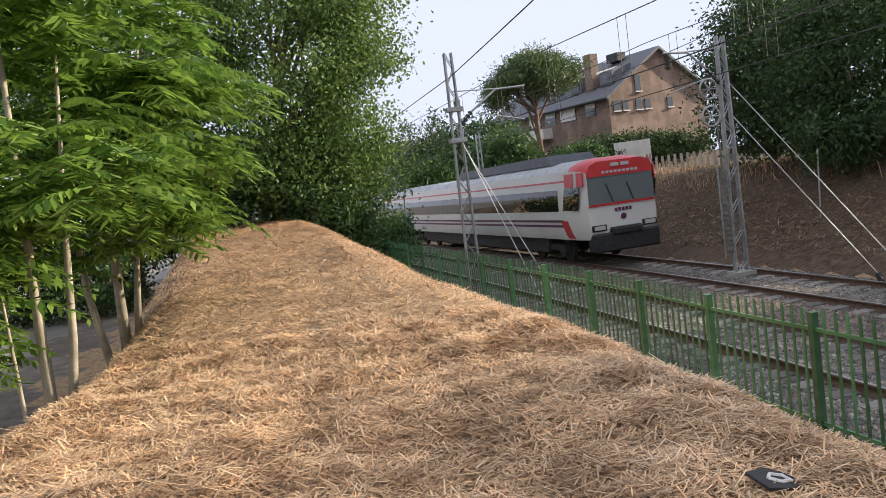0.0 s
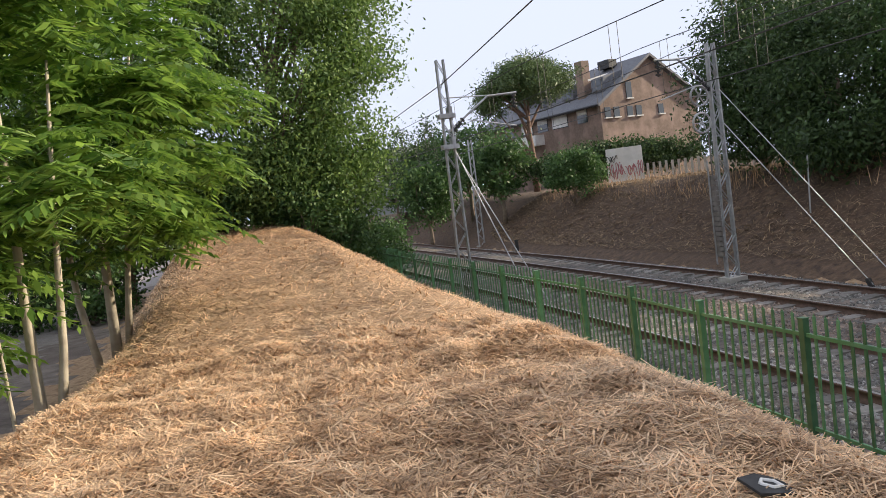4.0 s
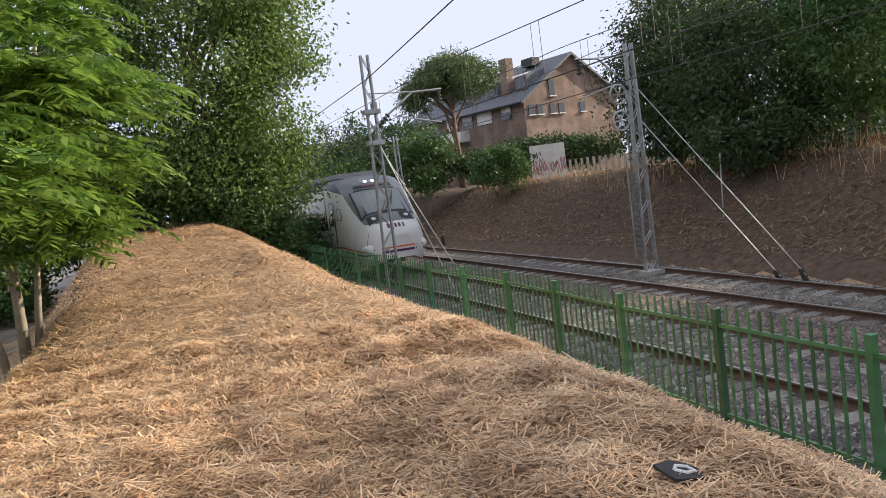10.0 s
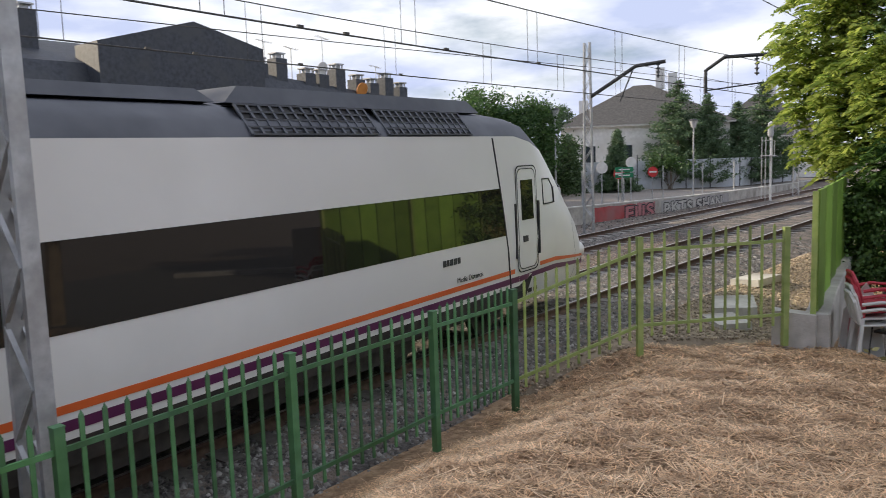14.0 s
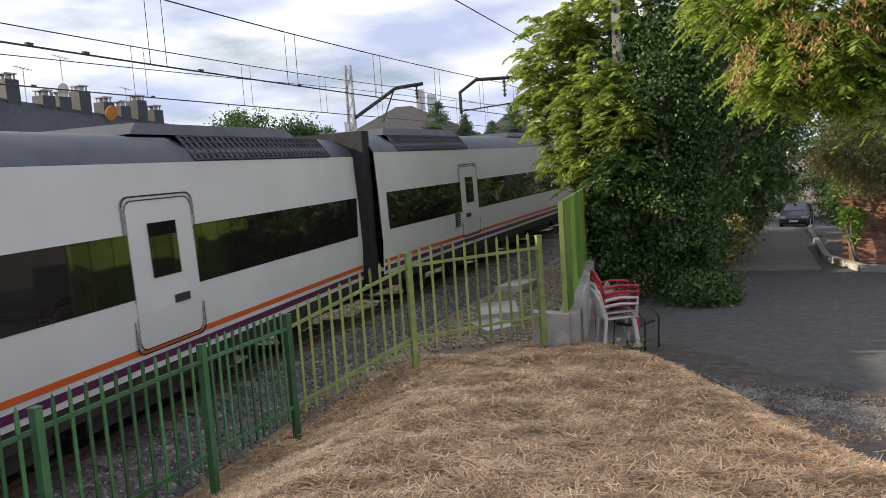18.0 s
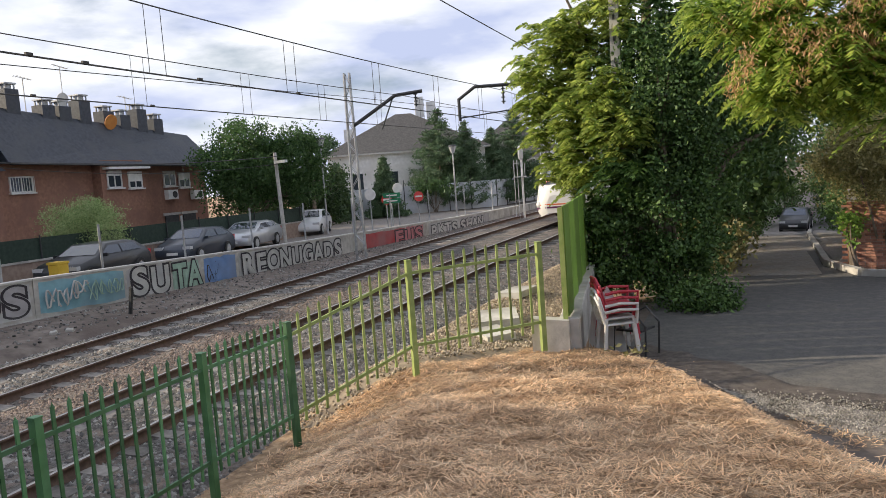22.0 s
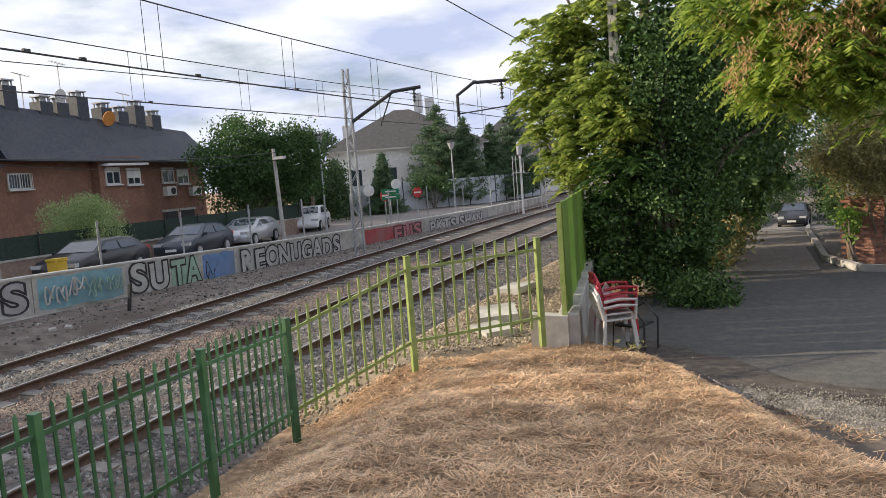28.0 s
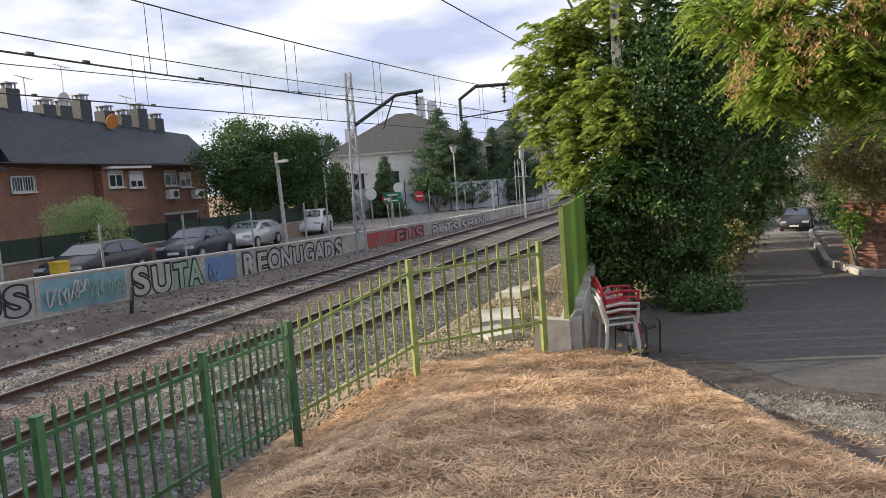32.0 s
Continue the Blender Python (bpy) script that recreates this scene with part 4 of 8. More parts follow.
        for yd in (-4.5, 3.5):
            d = part("door", side_panel(Shape(), yd - 0.65, yd + 0.65, 1.02, 2.75, s, 0.008, **kw), TRAIN_WHITE, car, "double sliding door")
            for o in (-0.32, 0.32):
                part("door_window", side_panel(Shape(), yd + o - 0.22, yd + o + 0.22, 1.83, 2.56, s, 0.02, **kw), TINT, d)
    part("roof_housing", Shape().box((0, -3.5, 3.62), (1.9, 11.0, 0.36), taper=0.92), TRAIN_DARK, car, "long dark roof equipment housing")
    part("underframe", Shape().box((0, 0, 0.62), (2.4, 17, 0.6)), UNDER, car)
    bogie(car, -half + 3.6)
    bogie(car, half - 3.6)
    part("gangway_bellows", Shape().box((0, half + 0.15, 2.1), (1.6, 0.4, 2.4)), TRAIN_BLACK, car)
    return car


COMMUTER = [commuter_car(True), commuter_car(False), commuter_car(False)]

DIESEL_NOSE = [(0, 105), (2, 89), (4, 73), (6, 57), (8, 44.6), (9, 36.4), (10, 27.8), (11, 18.8), (11.5, 14.1), (12, 9.3), (12.4, 4.85), (12.8, 0.38), (13, -2.11), (13.2, -4.6), (13.6, -9.4), (14, -14.1), (14.5, -19.9), (15, -25.8), (15.5, -31.6),
               (16.5, -43.6), (17.5, -55.2), (18, -60.9), (18.5, -66.6), (19, -71.95), (19.5, -77.7), (20, -83.5), (20.5, -89.1), (21, -94.8), (22, -105.0), (24, -124), (28, -155), (32, -173)]
COMMUTER_TAIL = [(0, 24.1), (0.5, 32.0), (1, 39.7), (1.5, 46.8), (2, 52.8), (3, 66.5), (5, 97), (8, 135), (11, 158), (16, 165), (32, 165)]


def car_pose(front, rear, off, flip=False):
    """A car between two places on the track."""
    a, b = track_point(front, off), track_point(rear, off)
    h = math.degrees(math.atan2(b[0] - a[0], a[1] - b[1]))
    za, zb = float(line_z(a[1])), float(line_z(b[1]))
    tilt = math.degrees(math.atan2(za - zb, math.hypot(a[0] - b[0], a[1] - b[1])))
    return pose((a[0] + b[0]) / 2, (a[1] + b[1]) / 2, (za + zb) / 2, -tilt if flip else tilt, 0, h + (180 if flip else 0))


def motions():
    """Both trains run along their tracks."""
    for i, car in enumerate(DIESEL):
        rows = []
        for t, s in DIESEL_NOSE:
            c = s + CAR * (i + 0.5)
            rows.append((t, car_pose(c - 7.0, c + 7.0, 0.0, flip=(i == 2))))
        walk(car, rows)
    for i, car in enumerate(COMMUTER):
        walk(car, [(t, car_pose(s + 24.3 * (i + 0.5) + 8.4, s + 24.3 * (i + 0.5) - 8.4, FAR_OFF)) for t, s in COMMUTER_TAIL])


# ------------------------------------------------------------- masts and overhead line
def lattice_mast(name, x, y, h, w0, w1, label, turn=0.0, z=-0.3, group="overhead line masts"):
    """Two channel legs joined by zigzag lacing, each piece a part."""
    mast = thing(name, label, "mast", pose(x, y, z, 0, 0, turn), group)
    for s in (-1, 1):
        part("leg", Shape().bar((s * w0 / 2, 0, 0), (s * w1 / 2, 0, h), 0.045, 0.14), GALV, mast)
    n = max(6, int(h / 0.42))
    for f in (-0.06, 0.06):
        for i in range(n):
            a, b = i / n, (i + 1) / n
            s = 1 if i % 2 else -1
            wa, wb = w0 + (w1 - w0) * a, w0 + (w1 - w0) * b
            part("lacing_bar", Shape().bar((s * wa / 2, f, a * h), (-s * wb / 2, f, b * h), 0.04, 0.012), GALV, mast)
    part("footing", Shape().box((0, 0, -0.1), (0.55, 0.5, 0.5)), CONCRETE, mast)
    return mast


def insulator(parent, a, b):
    s = Shape().tube([a, b], 0.03, 8)
    a, b = Vector(a), Vector(b)
    for i in range(4):
        c = a.lerp(b, (i + 0.5) / 4)
        d = (b - a).normalized() * 0.02
        s.tube([c - d, c + d], 0.075, 10)
    return part("insulator", s, DARKSTEEL, parent)


def cantilever(mast, reach, z_foot, z_tip, z_low, mat=GALV):
    """A tube bracket with a steady arm that carries the wires; reach is along the mast's own x."""
    part("bracket_tube", Shape().tube([(0, 0, z_foot), (reach * 0.62, 0, z_tip), (reach * 1.05, 0, z_tip + 0.03)], 0.032, 8), mat, mast)
    part("stay_tube", Shape().tube([(0, 0, z_tip + 0.05), (reach * 0.98, 0, z_tip)], 0.018, 6), mat, mast)
    part("steady_arm", Shape().tube([(reach * 0.3, 0, z_low + 0.35), (reach * 1.0, 0, z_low + 0.05)], 0.018, 6), mat, mast)
    insulator(mast, (0.15 * np.sign(reach), 0, z_foot + 0.02), (0.5 * np.sign(reach), 0, z_foot + (z_tip - z_foot) * 0.5 / (abs(reach) * 0.62)))
    insulator(mast, (reach, 0, z_tip), (reach, 0, z_tip - 0.4))


m_near = lattice_mast("overhead_line_mast", 5.83, -2.36, 7.4, 0.30, 0.24, "grey galvanised lattice mast behind the green fence", 8)
m_one = lattice_mast("overhead_line_mast", 1.04, 21.3, 7.0, 0.36, 0.2, "grey lattice mast with brackets beside the fence", 14)
m_two = lattice_mast("overhead_line_mast", 8.07, 20.05, 6.35, 0.36, 0.2, "grey lattice mast with tension weights and pulleys", 14)
m_three = lattice_mast("overhead_line_mast", 3.3, 44.0, 6.3, 0.34, 0.2, "grey lattice mast at the foot of the bank", 14)
m_four = lattice_mast("overhead_line_mast", 14.25, -26.4, 7.55, 0.42, 0.22, "grey lattice mast with a dark inclined bracket", 0)
m_five = lattice_mast("overhead_line_mast", 5.6, -26.6, 7.2, 0.34, 0.2, "grey lattice mast hidden by the trees", 0)
m_six = lattice_mast("overhead_line_mast", 12.2, -48.0, 7.2, 0.34, 0.2, "distant grey lattice mast beside a signal", 0)
cantilever(m_one, 2.05, 5.0, 5.9, 4.95)
cantilever(m_two, -1.6, 5.1, 6.0, 4.95)
for nm, z0 in (("mid_clamp", 4.6), ("upper_clamp", 5.45)):
    part(nm, Shape().box((0, 0, z0), (0.46, 0.3, 0.12)).box((0.1, 0, z0 + 0.15), (0.1, 0.3, 0.2)), GALV, m_one)
# dark bracket arms over the southern span
part("inclined_arm", Shape().tube([(-0.1, 0, 5.5), (-1.1, -0.5, 6.2), (-1.6, -0.8, 6.58), (-2.6, -1.2, 6.68)], 0.07, 8), DARKSTEEL, m_four, "dark inclined bracket arm")
part("arm_strut", Shape().tube([(-1.1, -0.5, 5.3), (-1.55, -0.75, 6.55)], 0.03, 6), DARKSTEEL, m_four)
insulator(m_four, (-2.35, -1.1, 6.65), (-2.35, -1.1, 6.1))
part("portal_arm", Shape().tube([(0, 0, 6.3), (2.0, 0.5, 6.35), (3.2, 1.0, 6.35), (3.75, 1.2, 5.95), (3.75, 1.2, 5.2)], 0.06, 8), DARKSTEEL, m_five, "dark bent bracket arm")
part("steady_arm", Shape().tube([(3.75, 1.2, 5.3), (2.1, 0.7, 5.45)], 0.025, 6), DARKSTEEL, m_five)
insulator(m_five, (2.3, 0.6, 6.3), (2.3, 0.6, 5.7))
# tension gear on the second mast
for i, z in enumerate((5.0, 4.3)):
    rim = Shape()
    pts = [(-0.55 - 0.26 * math.cos(a), -0.12, z + 0.26 * math.sin(a)) for a in np.linspace(0, 2 * math.pi, 17)]
    rim.tube(pts, 0.03, 6, caps=False)
    for a in (0, 1.05, 2.1):
        rim.bar((-0.55 - 0.25 * math.cos(a), -0.12, z + 0.25 * math.sin(a)), (-0.55 + 0.25 * math.cos(a), -0.12, z - 0.25 * math.sin(a)), 0.025)
    part("tension_wheel", rim, GALV, m_two, "spoked tensioning pulley")
wts = Shape()
for i in range(16):
    wts.tube([(-0.34, -0.05, 0.75 + i * 0.135), (-0.34, -0.05, 0.87 + i * 0.135)], 0.11, 12)
wts.bar((-0.34, -0.05, 0.7), (-0.34, -0.05, 4.2), 0.03)
part("counterweight", wts, SLEEPER, m_two, "stack of grey counterweight discs")
for dx in (-0.47, -0.21):
    part("weight_guide", Shape().bar((dx, -0.05, 0.55), (dx, -0.05, 3.3), 0.03), GALV, m_two)
for dx, dy, z in ((0.95, -4.4, 5.2), (0.6, -4.0, 4.35)):
    part("guy_wire", Shape().tube([(0.1, 0, z), (dx, dy, 0.15)], 0.012, 5), GALV, m_two)
    part("guy_anchor", Shape().bar((dx, dy, 0.0), (dx - 0.02, dy + 0.12, 0.28), 0.09), DARKSTEEL, m_two)
for dx, z in ((0.6, 4.6), (1.0, 4.5)):
    part("guy_wire", Shape().tube([(0.1, 0, z), (dx, -3.4, 0.35)], 0.014, 5), GALV, m_one)

pole = thing("round_pole", "pale grey round steel pole beyond the tracks", "pole", pose(13.5, -1.1, 0))
part("shaft", Shape().tube([(0, 0, -0.4), (0, 0, 7.4)], [0.105, 0.085], 14), GALV, pole, smooth=True)
part("crossarm", Shape().box((0, 0, 4.85), (0.8, 0.06, 0.08)), GALV, pole)
insulator(pole, (0.3, 0, 4.9), (0.3, 0, 5.2))


def catenary(name, off, z_contact, z_top, label):
    """Contact wire, sagging carrier wire and droppers, swept along one track."""
    line = thing(name, label, "overhead line", group="overhead lines")
    ks = [-76, -51.3, -26.7, -2.4, 21.8, 46, 70, 95]
    cw, mw = [], []
    for s in np.arange(-76, 95.1, 1.0):
        x, y, h = track_point(s, off)
        i = max(j for j in range(len(ks) - 1) if ks[j] <= s)
        f = (s - ks[i]) / (ks[i + 1] - ks[i])
        cw.append((x, y, z_contact))
        mw.append((x, y, z_top - 0.12 * 4 * f * (1 - f) + 0.3 * float(sstep(5, 22, y))))
    part("contact_wire", Shape().tube(cw, 0.014, 5), WIRE, line)
    part("carrier_wire", Shape().tube(mw, 0.012, 5), WIRE, line)
    for s in np.arange(-66.2 + off * 0.03, 90, 3.76):
        for d in (0.0, 0.36):
            x, y, _ = track_point(s + d, off)
            z = float(np.interp(y, [q[1] for q in mw], [q[2] for q in mw]))
            part("dropper", Shape().tube([(x, y, z), (x, y, z_contact)], 0.007, 4), WIRE, line)
    for s in (-13.6, -10.6, -8.2, -7.3):
        x, y, _ = track_point(s, off)
        part("splice_clamp", Shape().box((x, y, z_contact + 0.02), (0.04, 0.1, 0.04)), WIRE, line)
    return line


catenary("overhead_line", 0.0, 4.86, 6.0, "dark overhead contact and carrier wires above the near track")
catenary("overhead_line", FAR_OFF, 5.0, 6.18, "dark overhead contact and carrier wires above the far track")


def wire(name, pts, r=0.012, sag=0.0, label="dark sagging cable", n=24):
    out = []
    for a, b in zip(pts[:-1], pts[1:]):
        for i in range(n):
            f = i / n
            p = Vector(a).lerp(Vector(b), f)
            p.z -= sag * 4 * f * (1 - f)
            out.append(p)
    out.append(Vector(pts[-1]))
    return solid(name, Shape().tube(out, r, 5), WIRE, label, "cable", group="cables")


wire("feeder_cable", [track_point(95, -1.8)[:2] + (4.4,), (1.04, 21.3, 6.05), (5.83, -2.36, 6.95), (6.5, -26.6, 6.9)], 0.014, 0.06, "thin feeder cable along the mast tops")
wire("feeder_cable", [(3.3, 44, 6.0), (8.07, 20.05, 6.2), (13.5, -1.1, 5.6), (14.25, -26.4, 6.35), (12.2, -48, 6.5)], 0.011, 0.05, "thin feeder cable along the far masts")
wire("street_cable", [(24, 14, 5.6), (24.2, -10, 5.2), (22.5, -33.5, 4.7)], 0.02, 0.5, "black street cable along the houses")
wire("street_cable", [(30, -3, 5.4), (31.0, -24, 4.9), (22.5, -33.5, 4.3)], 0.014, 0.4, "black street cable along the houses")

# ------------------------------------------------------------- lineside clutter
solid("marker_stub", Shape().box((0, 0, 0.2), (0.16, 0.12, 0.55)), DARKSTEEL, "short dark post beside the rails", "post", pose(4.5, 37.4, -0.1))
for i, (x, y) in enumerate(((13.3, 12.9), (15.2, 18.2))):
    tp = thing("fence_strut_post", "grey steel fence post with two raking struts", "post", pose(x, y, gz(x, y)), "strutted posts")
    h = 1.6
    part("upright", Shape().tube([(0, 0, -0.1), (0, 0, h)], 0.028, 8), GALV, tp)
    for a in (-0.75, 0.75):
        part("strut", Shape().tube([(a * 0.8, -a * 0.8, -0.1), (0, 0, h * 0.93)], 0.02, 6), GALV, tp)
for x, y in ((12.6, 9.9), (14.5, 15.7), (11.6, 22.5), (16.1, 6.0), (16.3, 3.0), (16.4, 0.5), (10.2, 26.0)):
    solid("fence_rod", Shape().tube([(0, 0, -0.1), (0, 0, 1.75)], 0.025, 8), GALV, "thin grey wire-fence post on the bank", "post", pose(x, y, gz(x, y), 2, 1), group="wire-fence posts")
stb = thing("striped_marker", "black and white striped concrete marker beside the rail", "marker", pose(9.85, 11.3, -0.2, 0, 0, 20))
part("block", Shape().prism([(-0.28, 0), (0.28, 0), (0.2, 0.4), (-0.2, 0.4)], "y", -0.12, 0.12), WHITE_WALL, stb)
for i in range(4):
    part("stripe", Shape().box((-0.2 + i * 0.13, -0.125, 0.2), (0.055, 0.012, 0.36), ry=22), TRAIN_BLACK, stb)
solid("concrete_block", Shape().box((0, 0, 0.13), (0.42, 0.25, 0.28)), WHITE_WALL, "pale broken concrete block lying on the ballast edge", "block", pose(12.0, 7.0, gz(12, 7) - 0.02, 4, 10, 35), bevel=0.02)
plate = thing("fallen_plate", "black plate with a white disc lying in the straw", "sign plate", pose(1.32, 3.3, gz(1.32, 3.3) + 0.045, 9, 12, 20))
part("disc", Shape().prism([(-0.105, -0.075), (0.08, -0.09), (0.11, 0.035), (0.025, 0.1), (-0.1, 0.07)], "z", -0.006, 0.006), TRAIN_BLACK, plate)
part("white_mark", Shape().tube([(-0.04, 0.0, 0.008), (0.0, 0.036, 0.008), (0.05, 0.016, 0.008), (0.056, -0.03, 0.008), (0.0, -0.036, 0.008), (-0.04, 0.0, 0.008)], 0.009, 6), WHITE_WALL, plate)
solid("leaning_stake", Shape().bar((0, 0, -0.1), (-0.15, 0, 0.75), 0.07), DARKSTEEL, "dark leaning stake beside the far track", "post", pose(15.3, -15.3, -0.05))
rng0 = random.Random(4)
for i in range(34):
    y = rng0.uniform(-14, 6)
    x = float(np.interp(y, _ys, _xs)) + rng0.uniform(6.2, 8.2)
    s = rng0.uniform(0.05, 0.16)
    solid("loose_rock", Shape().box((0, 0, 0), (s * 1.6, s * 1.2, s), rng0.uniform(0, 90), 0.7), CONCRETE, "loose grey rock on the trackside dirt", "rock", pose(x, y, gz(x, y) + s * 0.3, rng0.uniform(-20, 20), rng0.uniform(-20, 20)), group="loose rocks", bevel=0.015)

# ------------------------------------------------------------- graffiti wall along the far side
WALL_PTS = [(17.1, -3.9), (17.2, -9.0), (17.25, -14.0), (17.2, -19.0), (17.0, -24.0), (16.85, -30.0), (16.8, -36.0), (16.8, -44.0), (16.9, -52.0), (17.2, -62.0), (17.6, -74.0)]
PALE_STONE = material("pale_coping", (0.48, 0.46, 0.43), (0.6, 0.58, 0.54), 4.0, 0.9, 0.2, 20.0)
GRAF = [material("graffiti_paint", tuple(v * 0.8 for v in c), tuple(v * 1.25 for v in c), 3.0, 0.85, stain=tuple(0.55 * v + 0.1 for v in c)) for c in ((0.20, 0.38, 0.44), (0.035, 0.03, 0.035), (0.44, 0.43, 0.41), (0.40, 0.05, 0.05), (0.30, 0.42, 0.33), (0.14, 0.25, 0.48), (0.36, 0.34, 0.34), (0.46, 0.45, 0.42), (0.42, 0.16, 0.17))]


def wall_drop(y):
    """How far the wall sinks as it runs south."""
    return float(np.interp(y, [-74, -44, -25, -13, -4], [-0.95, -0.62, -0.29, 0.04, 0.06]))


def painted_letters(wall, text, y0, y1, z0, height, fill, rim):
    """Fat sprayed letters from y0 to y1: each has a dark rim and a paler face."""
    step = (y0 - y1) / len(text)
    for k, letter in enumerate(text):
        ya = y0 - step * k
        x = min(float(np.interp(-(ya - f * step), [-p[1] for p in WALL_PTS], [p[0] for p in WALL_PTS])) for f in (0, 1)) - 0.117
        dz, wob = wall_drop(ya - step / 2), 0.03 * math.sin(k * 2.1 + y0)
        for nm, grow, lift, paint in (("letter_rim", 0.085, 0.0, rim), ("letter_face", 0.03, 0.006, fill)):
            cu = bpy.data.curves.new(nm, "FONT")
            cu.body, cu.size, cu.offset, cu.extrude, cu.align_x = letter, 1.0, grow, 0.001, "CENTER"
            cu.materials.append(paint)
            ob = new(nm, cu)
            ob.parent = wall
            wide = {"I": 0.3, "J": 0.5, "E": 0.55, "S": 0.55, "T": 0.6, "M": 0.85}.get(letter, 0.66)
            ob.matrix_basis = pose(x - lift, ya - step / 2, z0 + dz + wob, 90, 0, -90) @ Matrix.Diagonal((step * 0.92 / wide, height / 0.72, 1, 1))


def scribble(parent, m, length, height, rng, n, paint, r=0.02):
    """Looping spray lines inside a rectangle, on the parent's plane m (x along, z up)."""
    sh = Shape()
    for k in range(n):
        cx_, cz_ = length * (k + 0.5) / n, height * rng.uniform(0.35, 0.65)
        a_, b_, ph = length / n * rng.uniform(0.45, 0.8), height * rng.uniform(0.25, 0.42), rng.uniform(0, 6)
        pts = [m @ Vector((cx_ + a_ * math.sin(t * 1.0 + ph), 0, cz_ + b_ * math.sin(t * rng.choice((1.9, 2.0, 2.1)) + ph * 2))) for t in np.linspace(0, rng.uniform(3.5, 6.0), 16)]
        sh.tube(pts, r, 4)
    return part("spray_lines", sh, paint, parent)


def build_graffiti_wall():
    rng = random.Random(11)
    wall = thing("graffiti_wall", "low grey concrete wall covered with faded graffiti", "wall", kind="structure")
    for i, (a, b) in enumerate(zip(WALL_PTS[:-1], WALL_PTS[1:])):
        a, b = Vector((*a, wall_drop(a[1]))), Vector((*b, wall_drop(b[1])))
        L = (b - a).length
        ang = math.degrees(math.atan2(b.y - a.y, b.x - a.x))
        seg = part("wall_panel", Shape().box((L / 2, 0, 0.40), (L - 0.012, 0.22, 1.4)), CONCRETE, wall)
        seg.matrix_basis = pose(a.x, a.y, a.z, 0, math.degrees(math.asin((a.z - b.z) / L)), ang)
        part("coping", Shape().box((L / 2, 0, 1.115), (L, 0.26, 0.05)), PALE_STONE, seg, "pale worn coping")
        part("plinth", Shape().box((L / 2, -0.2, -0.05), (L, 0.22, 0.3)), CONCRETE, seg)
        # faded fields of paint under the letters
        n = 9
        fields = {0: [(0.2, 4.6, 6)], 1: [(0.2, 2.2, 6), (2.4, 2.5, 2)], 2: [(0.15, 2.85, 0), (3.1, 1.8, 2)], 3: [(0.0, 1.2, 4), (1.45, 1.6, 5), (3.2, 1.7, 7)], 4: [(0.0, 5.2, 7)], 5: [(1.3, 4.6, 3)], 6: [(0.0, 2.2, 8), (3.0, 4.9, 2)], 7: [(0.0, 6.0, 6)]}.get(i, [])
        for x, w, k in fields:
            pts = [(x + w * j / (n - 1), 0.16 + rng.uniform(0.0, 0.05)) for j in range(n)] + [(x + w * j / (n - 1), 1.05 - rng.uniform(0.0, 0.07)) for j in reversed(range(n))]
            part("colour_field", Shape().prism(pts, "y", -0.114, -0.1), GRAF[k], seg)
    for text, y0, y1, z0, h, f, r in (("JUS", -11.3, -13.9, 0.3, 0.72, 6, 1), ("SU", -17.2, -18.9, 0.2, 0.82, 7, 1), ("TA", -19.0, -20.3, 0.2, 0.8, 4, 1), ("REONUGADS", -22.3, -29.3, 0.2, 0.78, 7, 1), ("EUS", -34.5, -38.2, 0.22, 0.7, 8, 1), ("PKTS", -39.2, -43.6, 0.24, 0.66, 7, 1), ("SHAN", -44.0, -48.6, 0.24, 0.66, 7, 1)):
        painted_letters(wall, text, y0, y1, z0, h, GRAF[f], GRAF[r])
    face = lambda y, z: pose(17.02 if y > -26 else 16.76, y, z + wall_drop(y), 0, 0, -90)
    scribble(wall, face(-14.3, 0.28), 1.3, 0.66, rng, 4, GRAF[7], 0.03)
    scribble(wall, face(-15.6, 0.3), 1.3, 0.6, rng, 5, GRAF[4], 0.018)
    scribble(wall, face(-20.6, 0.2), 1.5, 0.8, rng, 4, GRAF[1], 0.022)
    scribble(wall, face(-29.6, 0.3), 1.5, 0.6, rng, 4, GRAF[6], 0.012)
    scribble(wall, face(-31.4, 0.3), 3.0, 0.6, rng, 4, GRAF[1], 0.016)
    scribble(wall, face(-5.0, 0.3), 5.6, 0.65, rng, 12, GRAF[1], 0.02)
    fence = thing("mesh_fence", "thin grey wire mesh fence posts behind the wall", "fence", kind="structure")
    for y in (-3.9, -7.0, -10.2, -13.4, -16.6, -20.0, -23.5, -27.0, -31.0, -35.0, -40.0, -46.0, -52.0):
        x = float(np.interp(-y, [-p[1] for p in WALL_PTS], [p[0] for p in WALL_PTS])) + 0.2
        part("fence_post", Shape().tube([(x, y, 0), (x, y, 2.35)], 0.035, 8), GALV, fence)
    return wall


build_graffiti_wall()

# ------------------------------------------------------------- street behind the wall
street = quad_mesh("street", [(17.4, 8, 0.14), (31.0, 8, 0.2), (31.0, -90, 0.2), (17.4, -90, 0.14)], [(0, 3, 2, 1)], PALE_ROAD)
tagged(new("street", street), "pale worn asphalt street and parking strip", "street", kind="structure")


